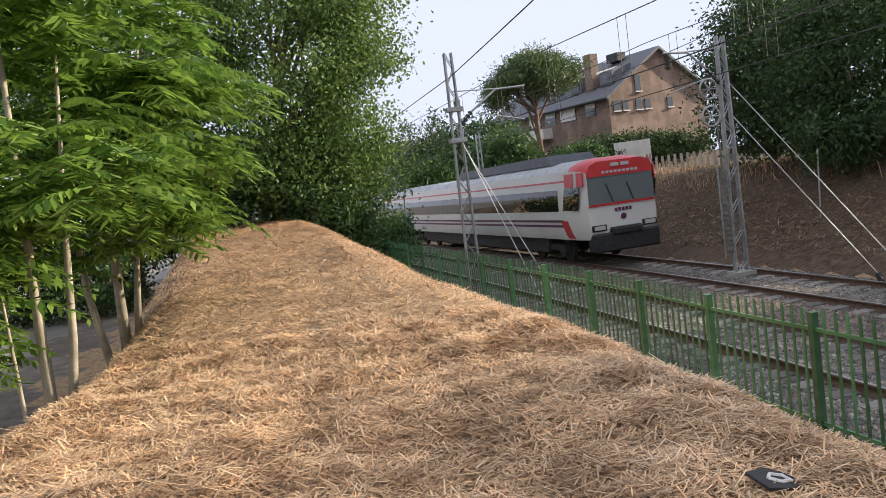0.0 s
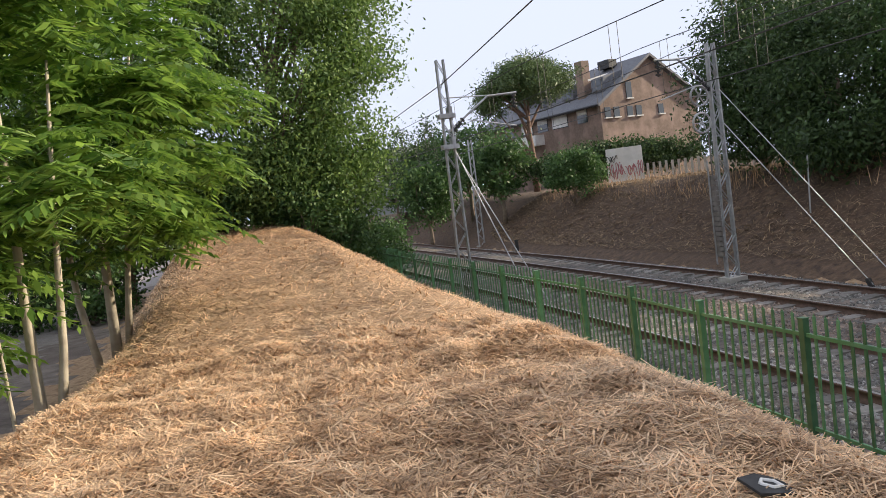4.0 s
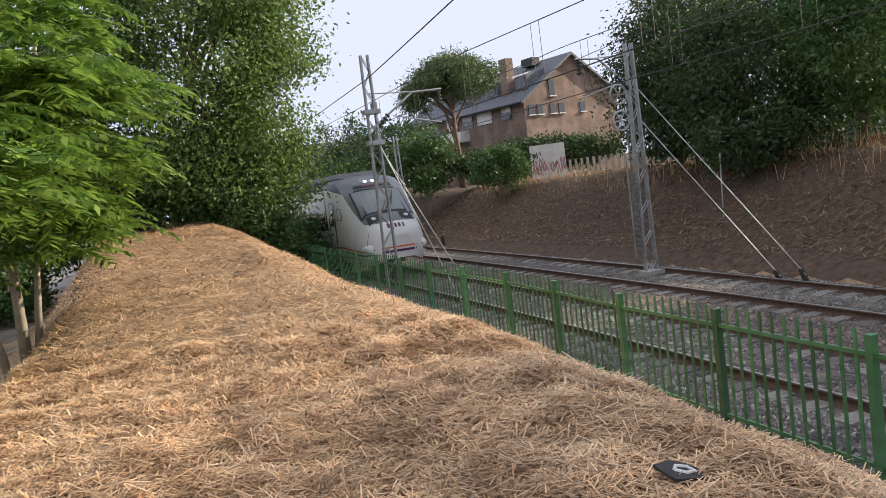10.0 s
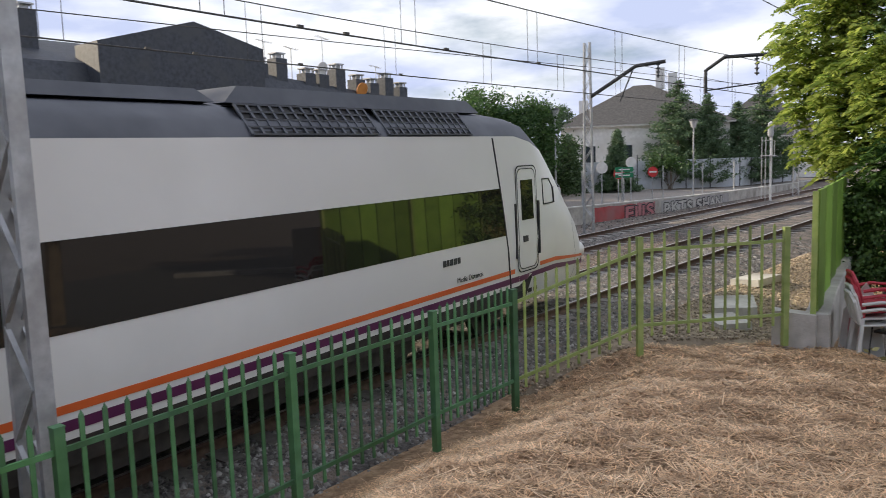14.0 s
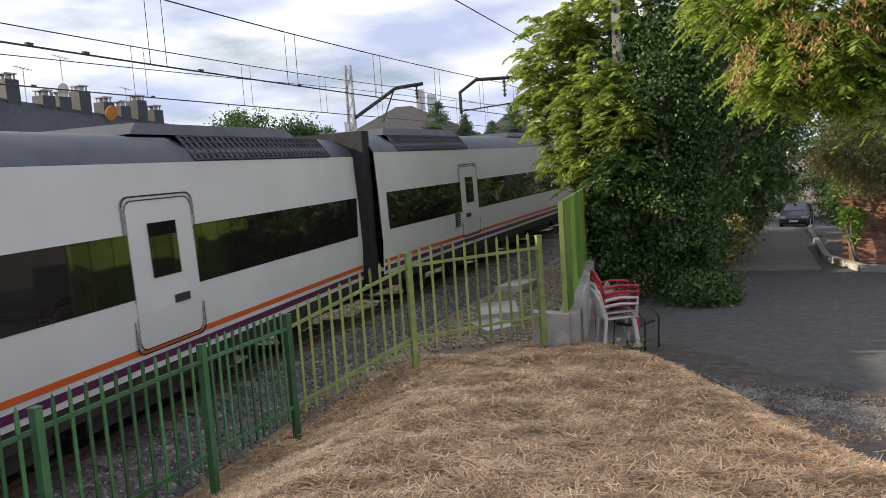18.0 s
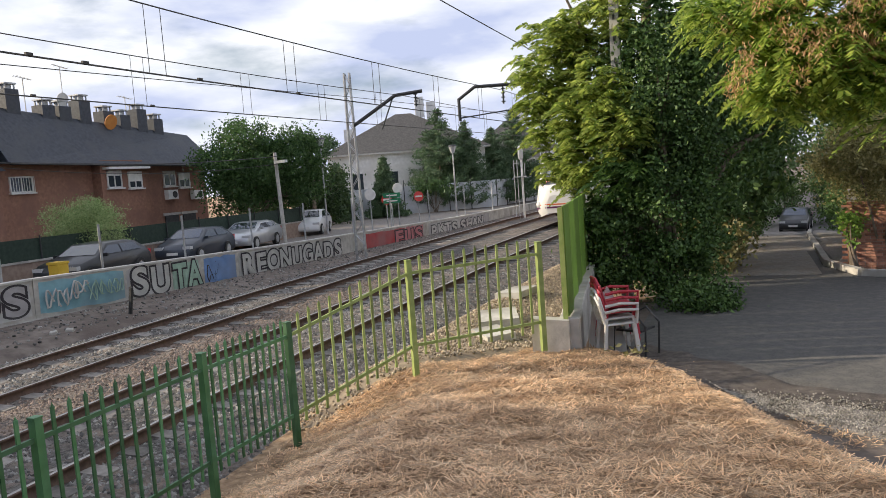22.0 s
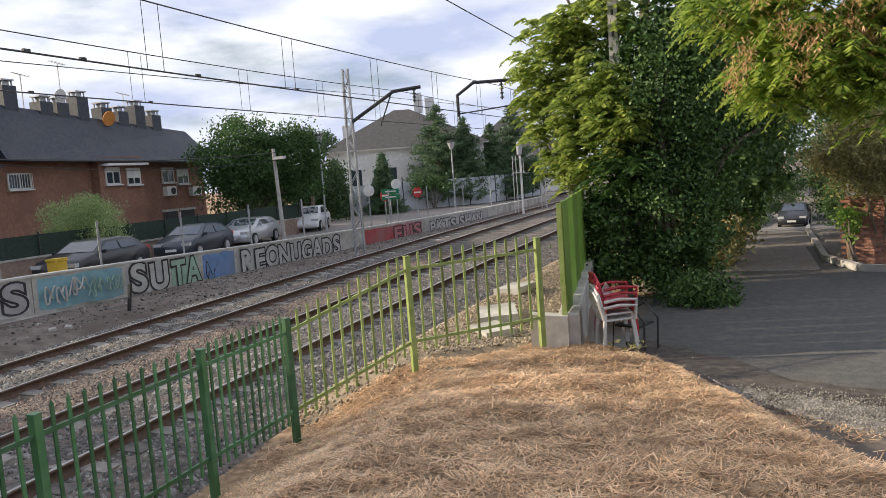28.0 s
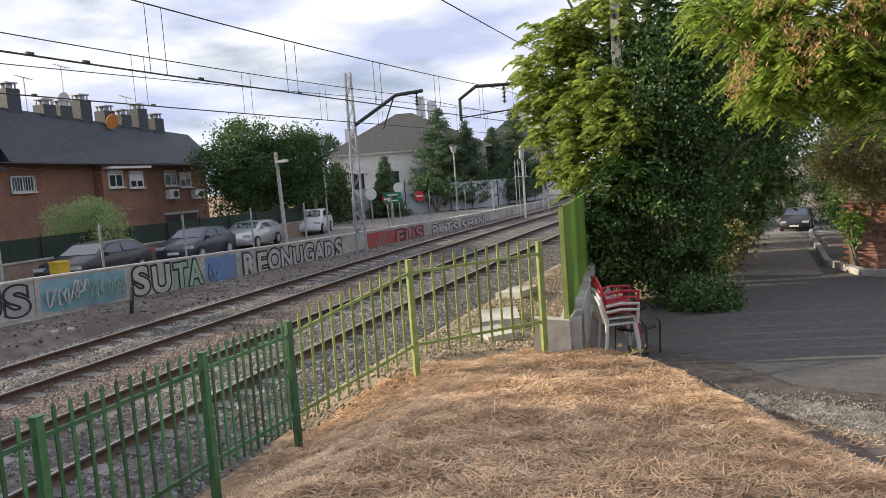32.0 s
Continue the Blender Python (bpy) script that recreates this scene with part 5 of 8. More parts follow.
def window(parent, x, y, z, w, h, face=-1, bars=False, blind=0.0):
    """A framed pane set in a wall whose outside faces face along x."""
    fr = Shape()
    for a, b, c, d in ((-w / 2, -w / 2 + 0.06, -h / 2, h / 2), (w / 2 - 0.06, w / 2, -h / 2, h / 2), (-w / 2, w / 2, -h / 2, -h / 2 + 0.06), (-w / 2, w / 2, h / 2 - 0.06, h / 2), (-0.025, 0.025, -h / 2, h / 2)):
        fr.box((x + face * 0.03, y + (a + b) / 2, z + (c + d) / 2), (0.09, b - a, d - c))
    wn = part("window", fr, WHITE_WALL, parent, "white framed window")
    part("pane", Shape().box((x + face * 0.012, y, z), (0.03, w - 0.1, h - 0.1)), PANE, wn)
    part("sill", Shape().box((x + face * 0.08, y, z - h / 2 - 0.04), (0.2, w + 0.12, 0.07)), WHITE_WALL, wn)
    if blind:
        part("blind", Shape().box((x + face * 0.045, y, z + h / 2 - blind * h / 2), (0.03, w - 0.12, blind * h)), WHITE_WALL, wn)
    if bars:
        g = Shape()
        for k in range(int(w / 0.14) + 1):
            g.bar((x + face * 0.13, y - w / 2 + k * 0.14, z - h / 2), (x + face * 0.13, y - w / 2 + k * 0.14, z + h / 2), 0.02)
        part("window_grille", g, WHITE_WALL, wn)
    return wn


def chimney(parent, x, y, z0, z1, w=0.75):
    c = part("chimney", Shape().box((x, y, (z0 + z1) / 2), (w, w, z1 - z0)), SLATE, parent, "slate-clad chimney stack")
    cap = Shape()
    for dx in (-1, 1):
        for dy in (-1, 1):
            cap.box((x + dx * w * 0.33, y + dy * w * 0.33, z1 + 0.12), (0.06, 0.06, 0.26))
    cap.box((x, y, z1 + 0.28), (w * 0.9, w * 0.9, 0.07)).box((x, y, z1 + 0.12), (w * 0.45, w * 0.45, 0.24))
    part("chimney_cap", cap, GALV, c)


def awning(parent, x, y, z, w):
    part("awning", Shape().prism([(x, z), (x - 0.85, z - 0.62), (x - 0.85, z - 0.74), (x - 0.02, z - 0.06)], "y", y - w / 2, y + w / 2), AWN, parent, "faded cream awning")


AWN = material("awning_cloth", (0.50, 0.44, 0.36), (0.62, 0.56, 0.47), 4.0, 0.9)


def ac_unit(parent, x, y, z):
    a = part("air_conditioner", Shape().box((x - 0.16, y, z), (0.32, 0.8, 0.55)), WHITE_WALL, parent, "white wall air conditioner")
    part("fan_grille", Shape().tube([(x - 0.325, y - 0.12, z), (x - 0.335, y - 0.12, z)], 0.2, 16), DARKSTEEL, a)


def build_terrace():
    h1 = thing("brick_house", "red brick terrace house with tall slate mansard roof and chimneys", "house", group="brick terrace")
    part("wall", Shape().box((38, -15.4, 2.3), (12.6, 17.0, 4.9)), BRICK, h1, "red brick front wall")
    part("wall_wing", Shape().box((31.5, -20.3, 2.3), (1.4, 7.6, 4.9)), BRICK, h1)
    part("roof", Shape().prism([(30.7, 4.70), (31.3, 5.0), (32.4, 7.6), (36.0, 9.0), (44.4, 9.0), (44.4, 4.7)], "y", -24.4, -7.0), SLATE, h1, "dark slate mansard roof")
    part("gable_peak", Shape().prism([(-24.45, 4.7), (-24.45, 8.8), (-20.6, 9.7), (-16.0, 8.4), (-16.0, 4.7)], "x", 31.2, 33.2), SLATE, h1)
    for y, z, w in ((-9.2, 4.0, 1.1), (-12.0, 4.0, 0.9)):
        window(h1, 31.7, y, z, w, 1.1)
    window(h1, 31.7, -9.0, 1.5, 1.0, 1.2)
    window(h1, 31.7, -10.6, 1.45, 1.3, 1.0)
    window(h1, 30.8, -21.0, 3.4, 1.2, 1.0)
    window(h1, 31.2, -23.2, 6.2, 1.0, 0.8)
    window(h1, 31.7, -14.2, 3.6, 1.4, 1.0)
    awning(h1, 31.7, -14.6, 4.5, 2.4)
    awning(h1, 30.8, -19.6, 4.1, 1.9)
    ac_unit(h1, 31.7, -14.4, 2.9)
    ac_unit(h1, 30.8, -18.0, 2.0)
    ac_unit(h1, 30.8, -19.9, 2.6)
    for y in (-8.0, -9.3, -13.0, -14.6):
        chimney(h1, 34.6, y, 8.2, 9.9)
    h2 = thing("brick_house", "red brick terrace house with slate roof and chimney row", "house", group="brick terrace")
    part("wall", Shape().box((38.2, -31.6, 2.5), (13.4, 14.2, 5.3)), BRICK, h2, "red brick front wall")
    part("wall_bay", Shape().box((31.25, -31.4, 2.5), (0.7, 3.0, 5.3)), BRICK, h2)
    roof = Shape().add([(30.7, -24.6, 5.05), (30.7, -39.2, 4.75), (33.0, -39.2, 6.85), (33.0, -24.6, 7.95), (44.6, -39.2, 6.9), (44.6, -24.6, 7.9), (44.6, -39.2, 4.7), (44.6, -24.6, 5.0)],
                       [(0, 1, 2, 3), (3, 2, 4, 5), (5, 4, 6, 7), (0, 3, 5, 7), (1, 6, 4, 2), (0, 7, 6, 1)])
    part("roof", roof, SLATE, h2, "dark slate mansard roof")
    part("gutter", Shape().tube([(30.65, -24.6, 5.02), (30.65, -39.2, 4.74)], 0.07, 8), DARKSTEEL, h2)
    for y, z, hgt in ((-25.6, 7.4, 1.0), (-26.9, 7.3, 1.45), (-28.9, 7.15, 0.95), (-29.9, 7.1, 1.0), (-31.2, 7.05, 1.45), (-32.8, 7.0, 1.0), (-34.0, 6.9, 0.95), (-35.3, 6.85, 1.4), (-36.6, 6.8, 0.95)):
        chimney(h2, 33.2, y, z - 0.6, z + hgt)
    dish = part("satellite_dish", Shape().tube([(32.5, -32.6, 7.35), (32.56, -32.6, 7.37)], 0.42, 20), material("orange_dish", (0.55, 0.2, 0.04), (0.62, 0.26, 0.06), 3, 0.6), h2, "orange satellite dish")
    part("satellite_dish", Shape().tube([(32.9, -29.9, 8.45), (32.95, -29.9, 8.46)], 0.36, 18), WHITE_WALL, h2, "grey satellite dish")
    for y, z in ((-26.0, 9.6), (-30.1, 10.2), (-34.4, 8.9), (-27.8, 9.4)):
        an = Shape().bar((33.1, y, 7.2), (33.1, y, z), 0.035).bar((33.1, y - 0.5, z - 0.08), (33.1, y + 0.5, z + 0.05), 0.025)
        for k in range(5):
            an.bar((32.9, y - 0.4 + 0.2 * k, z - 0.06 + 0.025 * k), (33.3, y - 0.4 + 0.2 * k, z - 0.06 + 0.025 * k), 0.018)
        part("television_aerial", an, GALV, h2)
    window(h2, 31.5, -25.7, 4.08, 1.25, 0.75, bars=True)
    for y, z, b in ((-30.75, 4.15, 0.3), (-32.2, 4.08, 0.6), (-35.5, 4.1, 0.25), (-36.75, 3.98, 0.5)):
        window(h2, 31.5 if y < -33 else 30.9, y, z, 0.98, 0.9, blind=b)
    for y in (-30.75, -32.2):
        part("shutter_box", Shape().box((30.65, y, 4.72), (0.5, 1.45, 0.12)), WHITE_WALL, h2)
    ac_unit(h2, 31.5, -35.4, 3.15)
    ac_unit(h2, 31.5, -37.6, 3.05)
    for y in (-35.4, -36.9):
        d = part("entrance_door", Shape().box((31.5, y, 1.0), (0.12, 1.1, 1.9)), DARKSTEEL, h2, "dark entrance door")
        part("door_frame", Shape().box((31.52, y, 2.02), (0.2, 1.4, 0.14)), CONCRETE, h2)
    # garden walls with dark mesh
    gw = thing("garden_wall", "low brick garden wall topped with dark green screening", "wall", kind="structure")
    part("brick_base", Shape().box((24.4, -22, 0.5), (0.24, 33, 1.0)), material("dull_brick", (0.24, 0.17, 0.13), (0.33, 0.25, 0.2), 6, 0.9, 0.3, 30), gw)
    part("coping", Shape().box((24.4, -22, 1.03), (0.32, 33, 0.07)), CONCRETE, gw)
    part("mesh_screen", Shape().box((24.4, -22, 1.45), (0.03, 33, 0.8)), material("dark_screen", (0.012, 0.03, 0.02), (0.03, 0.05, 0.035), 8, 0.8), gw, "dark green mesh screening")
    for y in np.arange(-38, -5.5, 2.2):
        part("screen_post", Shape().tube([(24.35, y, 1.0), (24.35, y, 1.95)], 0.03, 6), DARKSTEEL, gw)


build_terrace()
# ------------------------------------------------------------- street furniture and vehicles
def car_body(name, label, m, paint, length=4.3, width=1.8, height=1.45, group="parked cars"):
    car = thing(name, label, "car", m, group)
    L = length / 2
    prof = [(-L, 0.42), (-L + 0.03, 0.80), (-L + 0.25, 0.98), (-L + 0.75, height - 0.08), (-L + 1.4, height), (0.25, height - 0.03), (1.05, 0.98), (L - 0.35, 0.82), (L - 0.04, 0.62), (L, 0.36), (L - 0.1, 0.24), (-L + 0.1, 0.24)]
    ws = {0: 0.97, 1: 0.98, 2: 0.97, 3: 0.78, 4: 0.76, 5: 0.77, 6: 0.93, 7: 0.93, 8: 0.9, 9: 0.88, 10: 0.9, 11: 0.95}
    n = len(prof)
    sh = Shape()
    vs = [(s * width / 2 * ws[i], y, z) for s in (-1, 1) for i, (y, z) in enumerate(prof)]
    sh.add(vs, [(i, (i + 1) % n, n + (i + 1) % n, n + i) for i in range(n)] + [tuple(range(n))[::-1], tuple(range(n, 2 * n))])
    part("body", sh, paint, car, bevel=0.035, smooth=True)
    for a, b, nm in ((2, 3, "rear_window"), (5, 6, "windscreen")):
        (y0, z0), (y1, z1) = prof[a], prof[b]
        w0, w1 = ws[a] * width / 2 - 0.12, ws[b] * width / 2 - 0.12
        ny, nz = (z1 - z0), -(y1 - y0)
        k = math.hypot(ny, nz)
        ny, nz = -ny / k * 0.012 * (1 if nz < 0 else -1), abs(nz) / k * 0.012
        if nm == "windscreen":
            ny = abs(ny)
        else:
            ny = -abs(ny)
        f0, f1 = 0.1, 0.9
        q = [(y0 + (y1 - y0) * f + ny, z0 + (z1 - z0) * f + nz, w0 + (w1 - w0) * f) for f in (f0, f1)]
        part(nm, Shape().add([(-q[0][2], q[0][0], q[0][1]), (q[0][2], q[0][0], q[0][1]), (q[1][2], q[1][0], q[1][1]), (-q[1][2], q[1][0], q[1][1])], [(0, 1, 2, 3)]), PANE, car)
    for s in (-1, 1):
        x0, x1 = width / 2 * 0.955, width / 2 * 0.80
        for y0, y1, t0, t1 in ((-L + 0.62, -0.42, -L + 0.98, -0.42), (-0.34, 0.85, -0.34, 0.3)):
            part("side_window", Shape().add([(s * (x0 + 0.008), y0, 1.0), (s * (x0 + 0.008), y1, 1.0), (s * (x1 + 0.022), t1, height - 0.12), (s * (x1 + 0.022), t0, height - 0.12)], [(0, 1, 2, 3)]), PANE, car)
        for y in (-L + 0.78, L - 0.85):
            w = part("wheel", Shape().tube([(s * (width / 2 - 0.2), y, 0.32), (s * (width / 2 - 0.01), y, 0.32)], 0.32, 20), TRAIN_BLACK, car)
            part("rim", Shape().tube([(s * (width / 2 - 0.02), y, 0.32), (s * (width / 2 + 0.004), y, 0.32)], 0.2, 16), GALV, w)
        part("headlight", Shape().box((s * width * 0.36, L - 0.16, 0.68), (0.36, 0.2, 0.13)), LAMP_OFF, car)
        part("tail_light", Shape().box((s * width * 0.42, -L + 0.05, 0.82), (0.2, 0.14, 0.18)), RED, car)
        part("mirror", Shape().box((s * (width / 2 + 0.06), 0.75, 1.0), (0.16, 0.1, 0.12)), paint, car)
    part("plate_bar", Shape().box((0, L - 0.005, 0.45), (0.5, 0.02, 0.11)), WHITE_WALL, car)
    return car


PAINT_BLACK = material("black_car_paint", (0.015, 0.016, 0.018), (0.02, 0.021, 0.023), 2, 0.35, coat=0.2)
PAINT_BLUE = material("dark_blue_car_paint", (0.025, 0.032, 0.045), (0.03, 0.038, 0.055), 2, 0.35, coat=0.2)
PAINT_SILVER = material("silver_car_paint", (0.42, 0.43, 0.44), (0.48, 0.49, 0.5), 2, 0.3, metal=0.4, coat=0.6)
PAINT_WHITE = material("white_car_paint", (0.66, 0.66, 0.66), (0.72, 0.72, 0.72), 2, 0.3, coat=0.6)
car_body("parked_car", "black estate car parked beside the wall", pose(22.0, -20.6, 0.16, 0, 0, 12), PAINT_BLACK, 4.5, 1.82, 1.4)
car_body("parked_car", "dark blue hatchback parked beside the wall", pose(22.8, -27.0, 0.16, 0, 0, 12), PAINT_BLUE, 4.2, 1.78, 1.4)
car_body("parked_car", "silver saloon parked beside the wall", pose(23.4, -31.8, 0.16, 0, 0, 12), PAINT_SILVER, 4.2, 1.78, 1.34)
car_body("parked_car", "white car standing in the side street", pose(24.6, -39.6, 0.18, 0, 0, 20), PAINT_WHITE, 4.1, 1.75, 1.45)
car_body("parked_car", "dark car parked at the end of the lane", pose(-2.7, -52.0, gz(-2.7, -52) + 0.05, 0, 0, -8), PAINT_BLACK, 3.9, 1.7, 1.42)

yb = thing("yellow_bin", "yellow plastic recycling bin behind the wall", "bin", pose(20.8, -18.0, 0.1))
BIN_Y = material("yellow_plastic", (0.60, 0.38, 0.03), (0.68, 0.45, 0.05), 3, 0.5)
part("body", Shape().box((0, 0, 0.5), (0.42, 0.4, 1.0), taper=1.1), BIN_Y, yb, bevel=0.03)
part("lid", Shape().box((0, 0, 1.03), (0.48, 0.46, 0.08)), BIN_Y, yb)
bb = thing("blue_bin", "blue lidded waste container on wheels", "bin", pose(25.3, -9.3, 0.15, 0, 0, 8))
BIN_B = material("blue_plastic", (0.02, 0.05, 0.30), (0.03, 0.07, 0.38), 3, 0.5)
part("body", Shape().box((0, 0, 0.62), (1.0, 1.2, 1.0), taper=1.1), BIN_B, bb, bevel=0.03)
part("lid", Shape().prism([(-0.56, 1.12), (0.56, 1.12), (0.5, 1.3), (0.1, 1.38), (-0.5, 1.28)], "y", -0.66, 0.66), BIN_B, bb)
for a in (-0.4, 0.4):
    part("wheel", Shape().tube([(a, -0.5, 0.1), (a, -0.42, 0.1)], 0.1, 12), TRAIN_BLACK, bb)
gb = thing("green_bottle_bank", "green domed bottle bank with round openings", "bin", pose(21.2, -11.0, 0.12))
BIN_G = material("green_plastic", (0.01, 0.16, 0.08), (0.015, 0.22, 0.10), 3, 0.45)
dome = Shape()
dome.tube([(0, 0, 0), (0, 0, 0.4), (0, 0, 0.75)] + [(0, 0, 0.75 + 0.72 * math.sin(math.pi / 2 * i / 9)) for i in range(1, 10)], [0.82, 0.88, 0.9] + [max(0.03, 0.9 * math.cos(math.pi / 2 * i / 9)) for i in range(1, 10)], 22)
part("dome", dome, BIN_G, gb, smooth=True)
part("opening", Shape().tube([(-0.72, 0.05, 1.18), (-0.80, 0.05, 1.22)], 0.12, 14), TRAIN_BLACK, gb)
part("label", Shape().box((-0.90, 0.0, 0.72), (0.03, 0.42, 0.5)), WHITE_WALL, gb, "faded white label")


def street_lamp(x, y, h, z=0.15, lean=0.0):
    lp = thing("street_lamp", "street lamp with a tapered glass lantern on a dark pole", "street lamp", pose(x, y, z, lean, 0, 0), "street lamps")
    part("pole", Shape().tube([(0, 0, -0.1), (0, 0, 1.0), (0, 0, h - 0.5)], [0.075, 0.055, 0.04], 10), GALV, lp)
    part("lantern", Shape().tube([(0, 0, h - 0.5), (0, 0, h - 0.05)], [0.12, 0.28], 8), LAMP_OFF, lp, "pale glass lantern")
    part("hood", Shape().tube([(0, 0, h - 0.05), (0, 0, h + 0.06)], [0.33, 0.2], 10), DARKSTEEL, lp)


street_lamp(23.0, -38.7, 5.6)
street_lamp(24.0, -18.0, 5.8)
street_lamp(16.3 + 1.8, -47.3, 4.9)
for x, y, h, d in ((17.7, -36.0, 1.95, "red"), (17.0, -38.6, 1.95, "red"), (16.7 + 0.6, -36.6, 2.5, "white"), (17.4, -33.6, 2.3, "white")):
    sg = thing("road_sign", "round road sign on a thin grey pole", "road sign", pose(x, y, 0.1), "road signs")
    part("pole", Shape().tube([(0, 0, 0), (0, 0, h + 0.2)], 0.03, 8), GALV, sg)
    part("disc", Shape().tube([(-0.03, 0.03, h), (-0.05, 0.05, h)], 0.28, 20), RED if d == "red" else WHITE_WALL, sg)
    if d == "red":
        part("white_bar", Shape().box((-0.062, 0.062, h), (0.4, 0.012, 0.09), 45), WHITE_WALL, sg)
gs = thing("direction_sign", "green direction sign with plain white bars", "road sign", pose(17.5, -36.2, 0.1))
part("pole", Shape().tube([(0, 0, 0), (0, 0, 2.2)], 0.03, 8), GALV, gs)
for z in (2.15, 1.85):
    p_ = part("board", Shape().box((-0.05, 0.05, z), (0.95, 0.03, 0.24), 45), BIN_G, gs)
    part("bar_of_writing", Shape().box((-0.064, 0.064, z), (0.6, 0.02, 0.06), 45), WHITE_WALL, p_)
up = thing("utility_pole", "grey concrete utility pole with lamp head and street cables", "utility pole", pose(22.5, -33.5, 0.1, 0, 2, 0))
part("shaft", Shape().tube([(0, 0, 0), (0, 0, 4.8)], [0.11, 0.085], 12), CONCRETE, up)
part("lamp_head", Shape().box((-0.3, 0, 4.3), (0.7, 0.2, 0.14)), GALV, up)
rp = thing("utility_pole", "thin rusty utility pole with cables beside the terrace", "utility pole", pose(25.2, -14.4, 0.1))
part("shaft", Shape().tube([(0, 0, 0), (0, 0, 5.0)], 0.06, 10), RAIL, rp)
rp2 = thing("utility_pole", "thin dark utility pole at the end of the wall", "utility pole", pose(17.3, -3.6, 0.0))
part("shaft", Shape().tube([(0, 0, 0), (0, 0, 3.6)], 0.05, 10), DARKSTEEL, rp2)
part("brace", Shape().tube([(-0.6, 1.2, 0), (0, 0, 1.7)], 0.03, 6), GALV, rp2)
sgl = thing("rail_signal", "white railway signal post with ladder beside the track", "railway signal", pose(12.3, -43.3, -0.2))
part("post", Shape().tube([(0, 0, 0), (0, 0, 4.6)], 0.07, 8), WHITE_WALL, sgl)
part("head", Shape().box((0, 0.1, 4.3), (0.3, 0.25, 0.85)), PAINT_SILVER, sgl, bevel=0.1)
part("platform", Shape().box((0.1, 0.1, 2.9), (0.7, 0.5, 0.05)).bar((-0.2, 0.1, 2.9), (-0.2, 0.1, 3.7), 0.03).bar((0.45, 0.1, 2.9), (0.45, 0.1, 3.7), 0.03).bar((-0.2, 0.1, 3.7), (0.45, 0.1, 3.7), 0.03), GALV, sgl)
part("ladder", Shape().bar((0.25, 0.1, 0), (0.25, 0.1, 3.9), 0.04).bar((0.45, 0.1, 0), (0.45, 0.1, 3.9), 0.04), GALV, sgl)

# ------------------------------------------------------------- villa, walls and houses in the distance
def hip_house(name, label, c, sx, sy, h, roof_h, wall, roof, turn=0.0, windows=(), group="", chim=()):
    ho = thing(name, label, "house", pose(c[0], c[1], c[2], 0, 0, turn), group)
    part("wall", Shape().box((0, 0, h / 2), (sx, sy, h)), wall, ho)
    e = 0.5
    x, y = sx / 2 + e, sy / 2 + e
    r = max(0.3, sx / 2 - sy / 2) if sx > sy else 0.3
    ry = max(0.0, sy / 2 - sx / 2) if sy > sx else 0.0
    part("roof", Shape().add([(-x, -y, h), (x, -y, h), (x, y, h), (-x, y, h), (-r, -ry, h + roof_h), (r, -ry, h + roof_h), (r, ry, h + roof_h), (-r, ry, h + roof_h)], [(0, 1, 5, 4), (1, 2, 6, 5), (2, 3, 7, 6), (3, 0, 4, 7), (4, 5, 6, 7), (3, 2, 1, 0)]), roof, ho)
    part("eave", Shape().box((0, 0, h - 0.06), (2 * x - 0.1, 2 * y - 0.1, 0.14)), WHITE_WALL, ho)
    for cx_, cy_, z, w, hh in windows:
        fr = Shape().box((cx_, cy_, z), (w, 0.14, hh)) if abs(abs(cy_) - sy / 2) < 0.2 else Shape().box((cx_, cy_, z), (0.14, w, hh))
        wn_ = part("window", fr, PANE, ho, "dark window")
    for cx_, cy_, z in chim:
        part("chimney", Shape().box((cx_, cy_, z), (0.8, 0.8, 1.9)), WHITE_WALL, ho)
    return ho


hip_house("villa", "white rendered villa with grey hipped roof", (30.6, -67.3, 0.2), 14, 12.5, 5.4, 3.8, WHITE_WALL, TILE_GREY, 25,
          [(-7.5, -2.5, 2.9, 1.2, 1.3), (-7.5, 1.5, 2.9, 1.2, 1.3), (-4.6, 6.25, 2.9, 1.2, 1.5), (-2.2, 6.25, 2.9, 1.2, 1.5), (1.5, 6.25, 2.9, 1.2, 1.5), (4.6, 6.25, 2.9, 1.2, 1.5), (-7.5, 0.0, 1.0, 1.6, 1.4)], chim=[(-1.6, 0.2, 9.7), (-2.7, 0.0, 9.2), (5.2, 2.6, 6.9)])
hip_house("villa", "white rendered villa with grey hipped roof", (25.5, -86.0, 0.2), 12, 11, 4.3, 4.6, WHITE_WALL, TILE_GREY, 20,
          [(-6.0, -2.0, 2.9, 1.2, 1.3), (-2.5, 5.5, 2.9, 1.2, 1.3)], chim=[(-1.0, 1.0, 9.0)])
gwall = thing("villa_wall", "long grey painted garden wall with dark fence panels", "wall", kind="structure")
for a, b in (((32.5, -50.0), (27.0, -56.5)), ((27.0, -56.5), (20.6, -62.5)), ((20.6, -62.5), (18.9, -74.0))):
    a, b = Vector((*a, 0)), Vector((*b, 0))
    L, ang = (b - a).length, math.degrees(math.atan2(b.y - a.y, b.x - a.x))
    seg = part("wall_panel", Shape().box((L / 2, 0, 1.25), (L, 0.25, 2.3)), GREY_WALL, gwall)
    seg.matrix_basis = pose(a.x, a.y, 0.1, 0, 0, ang)
    for k in np.arange(0.8, L, 2.0):
        part("fence_post", Shape().tube([(k, -0.15, 0), (k, -0.15, 2.9)], 0.04, 6), DARKSTEEL, seg)
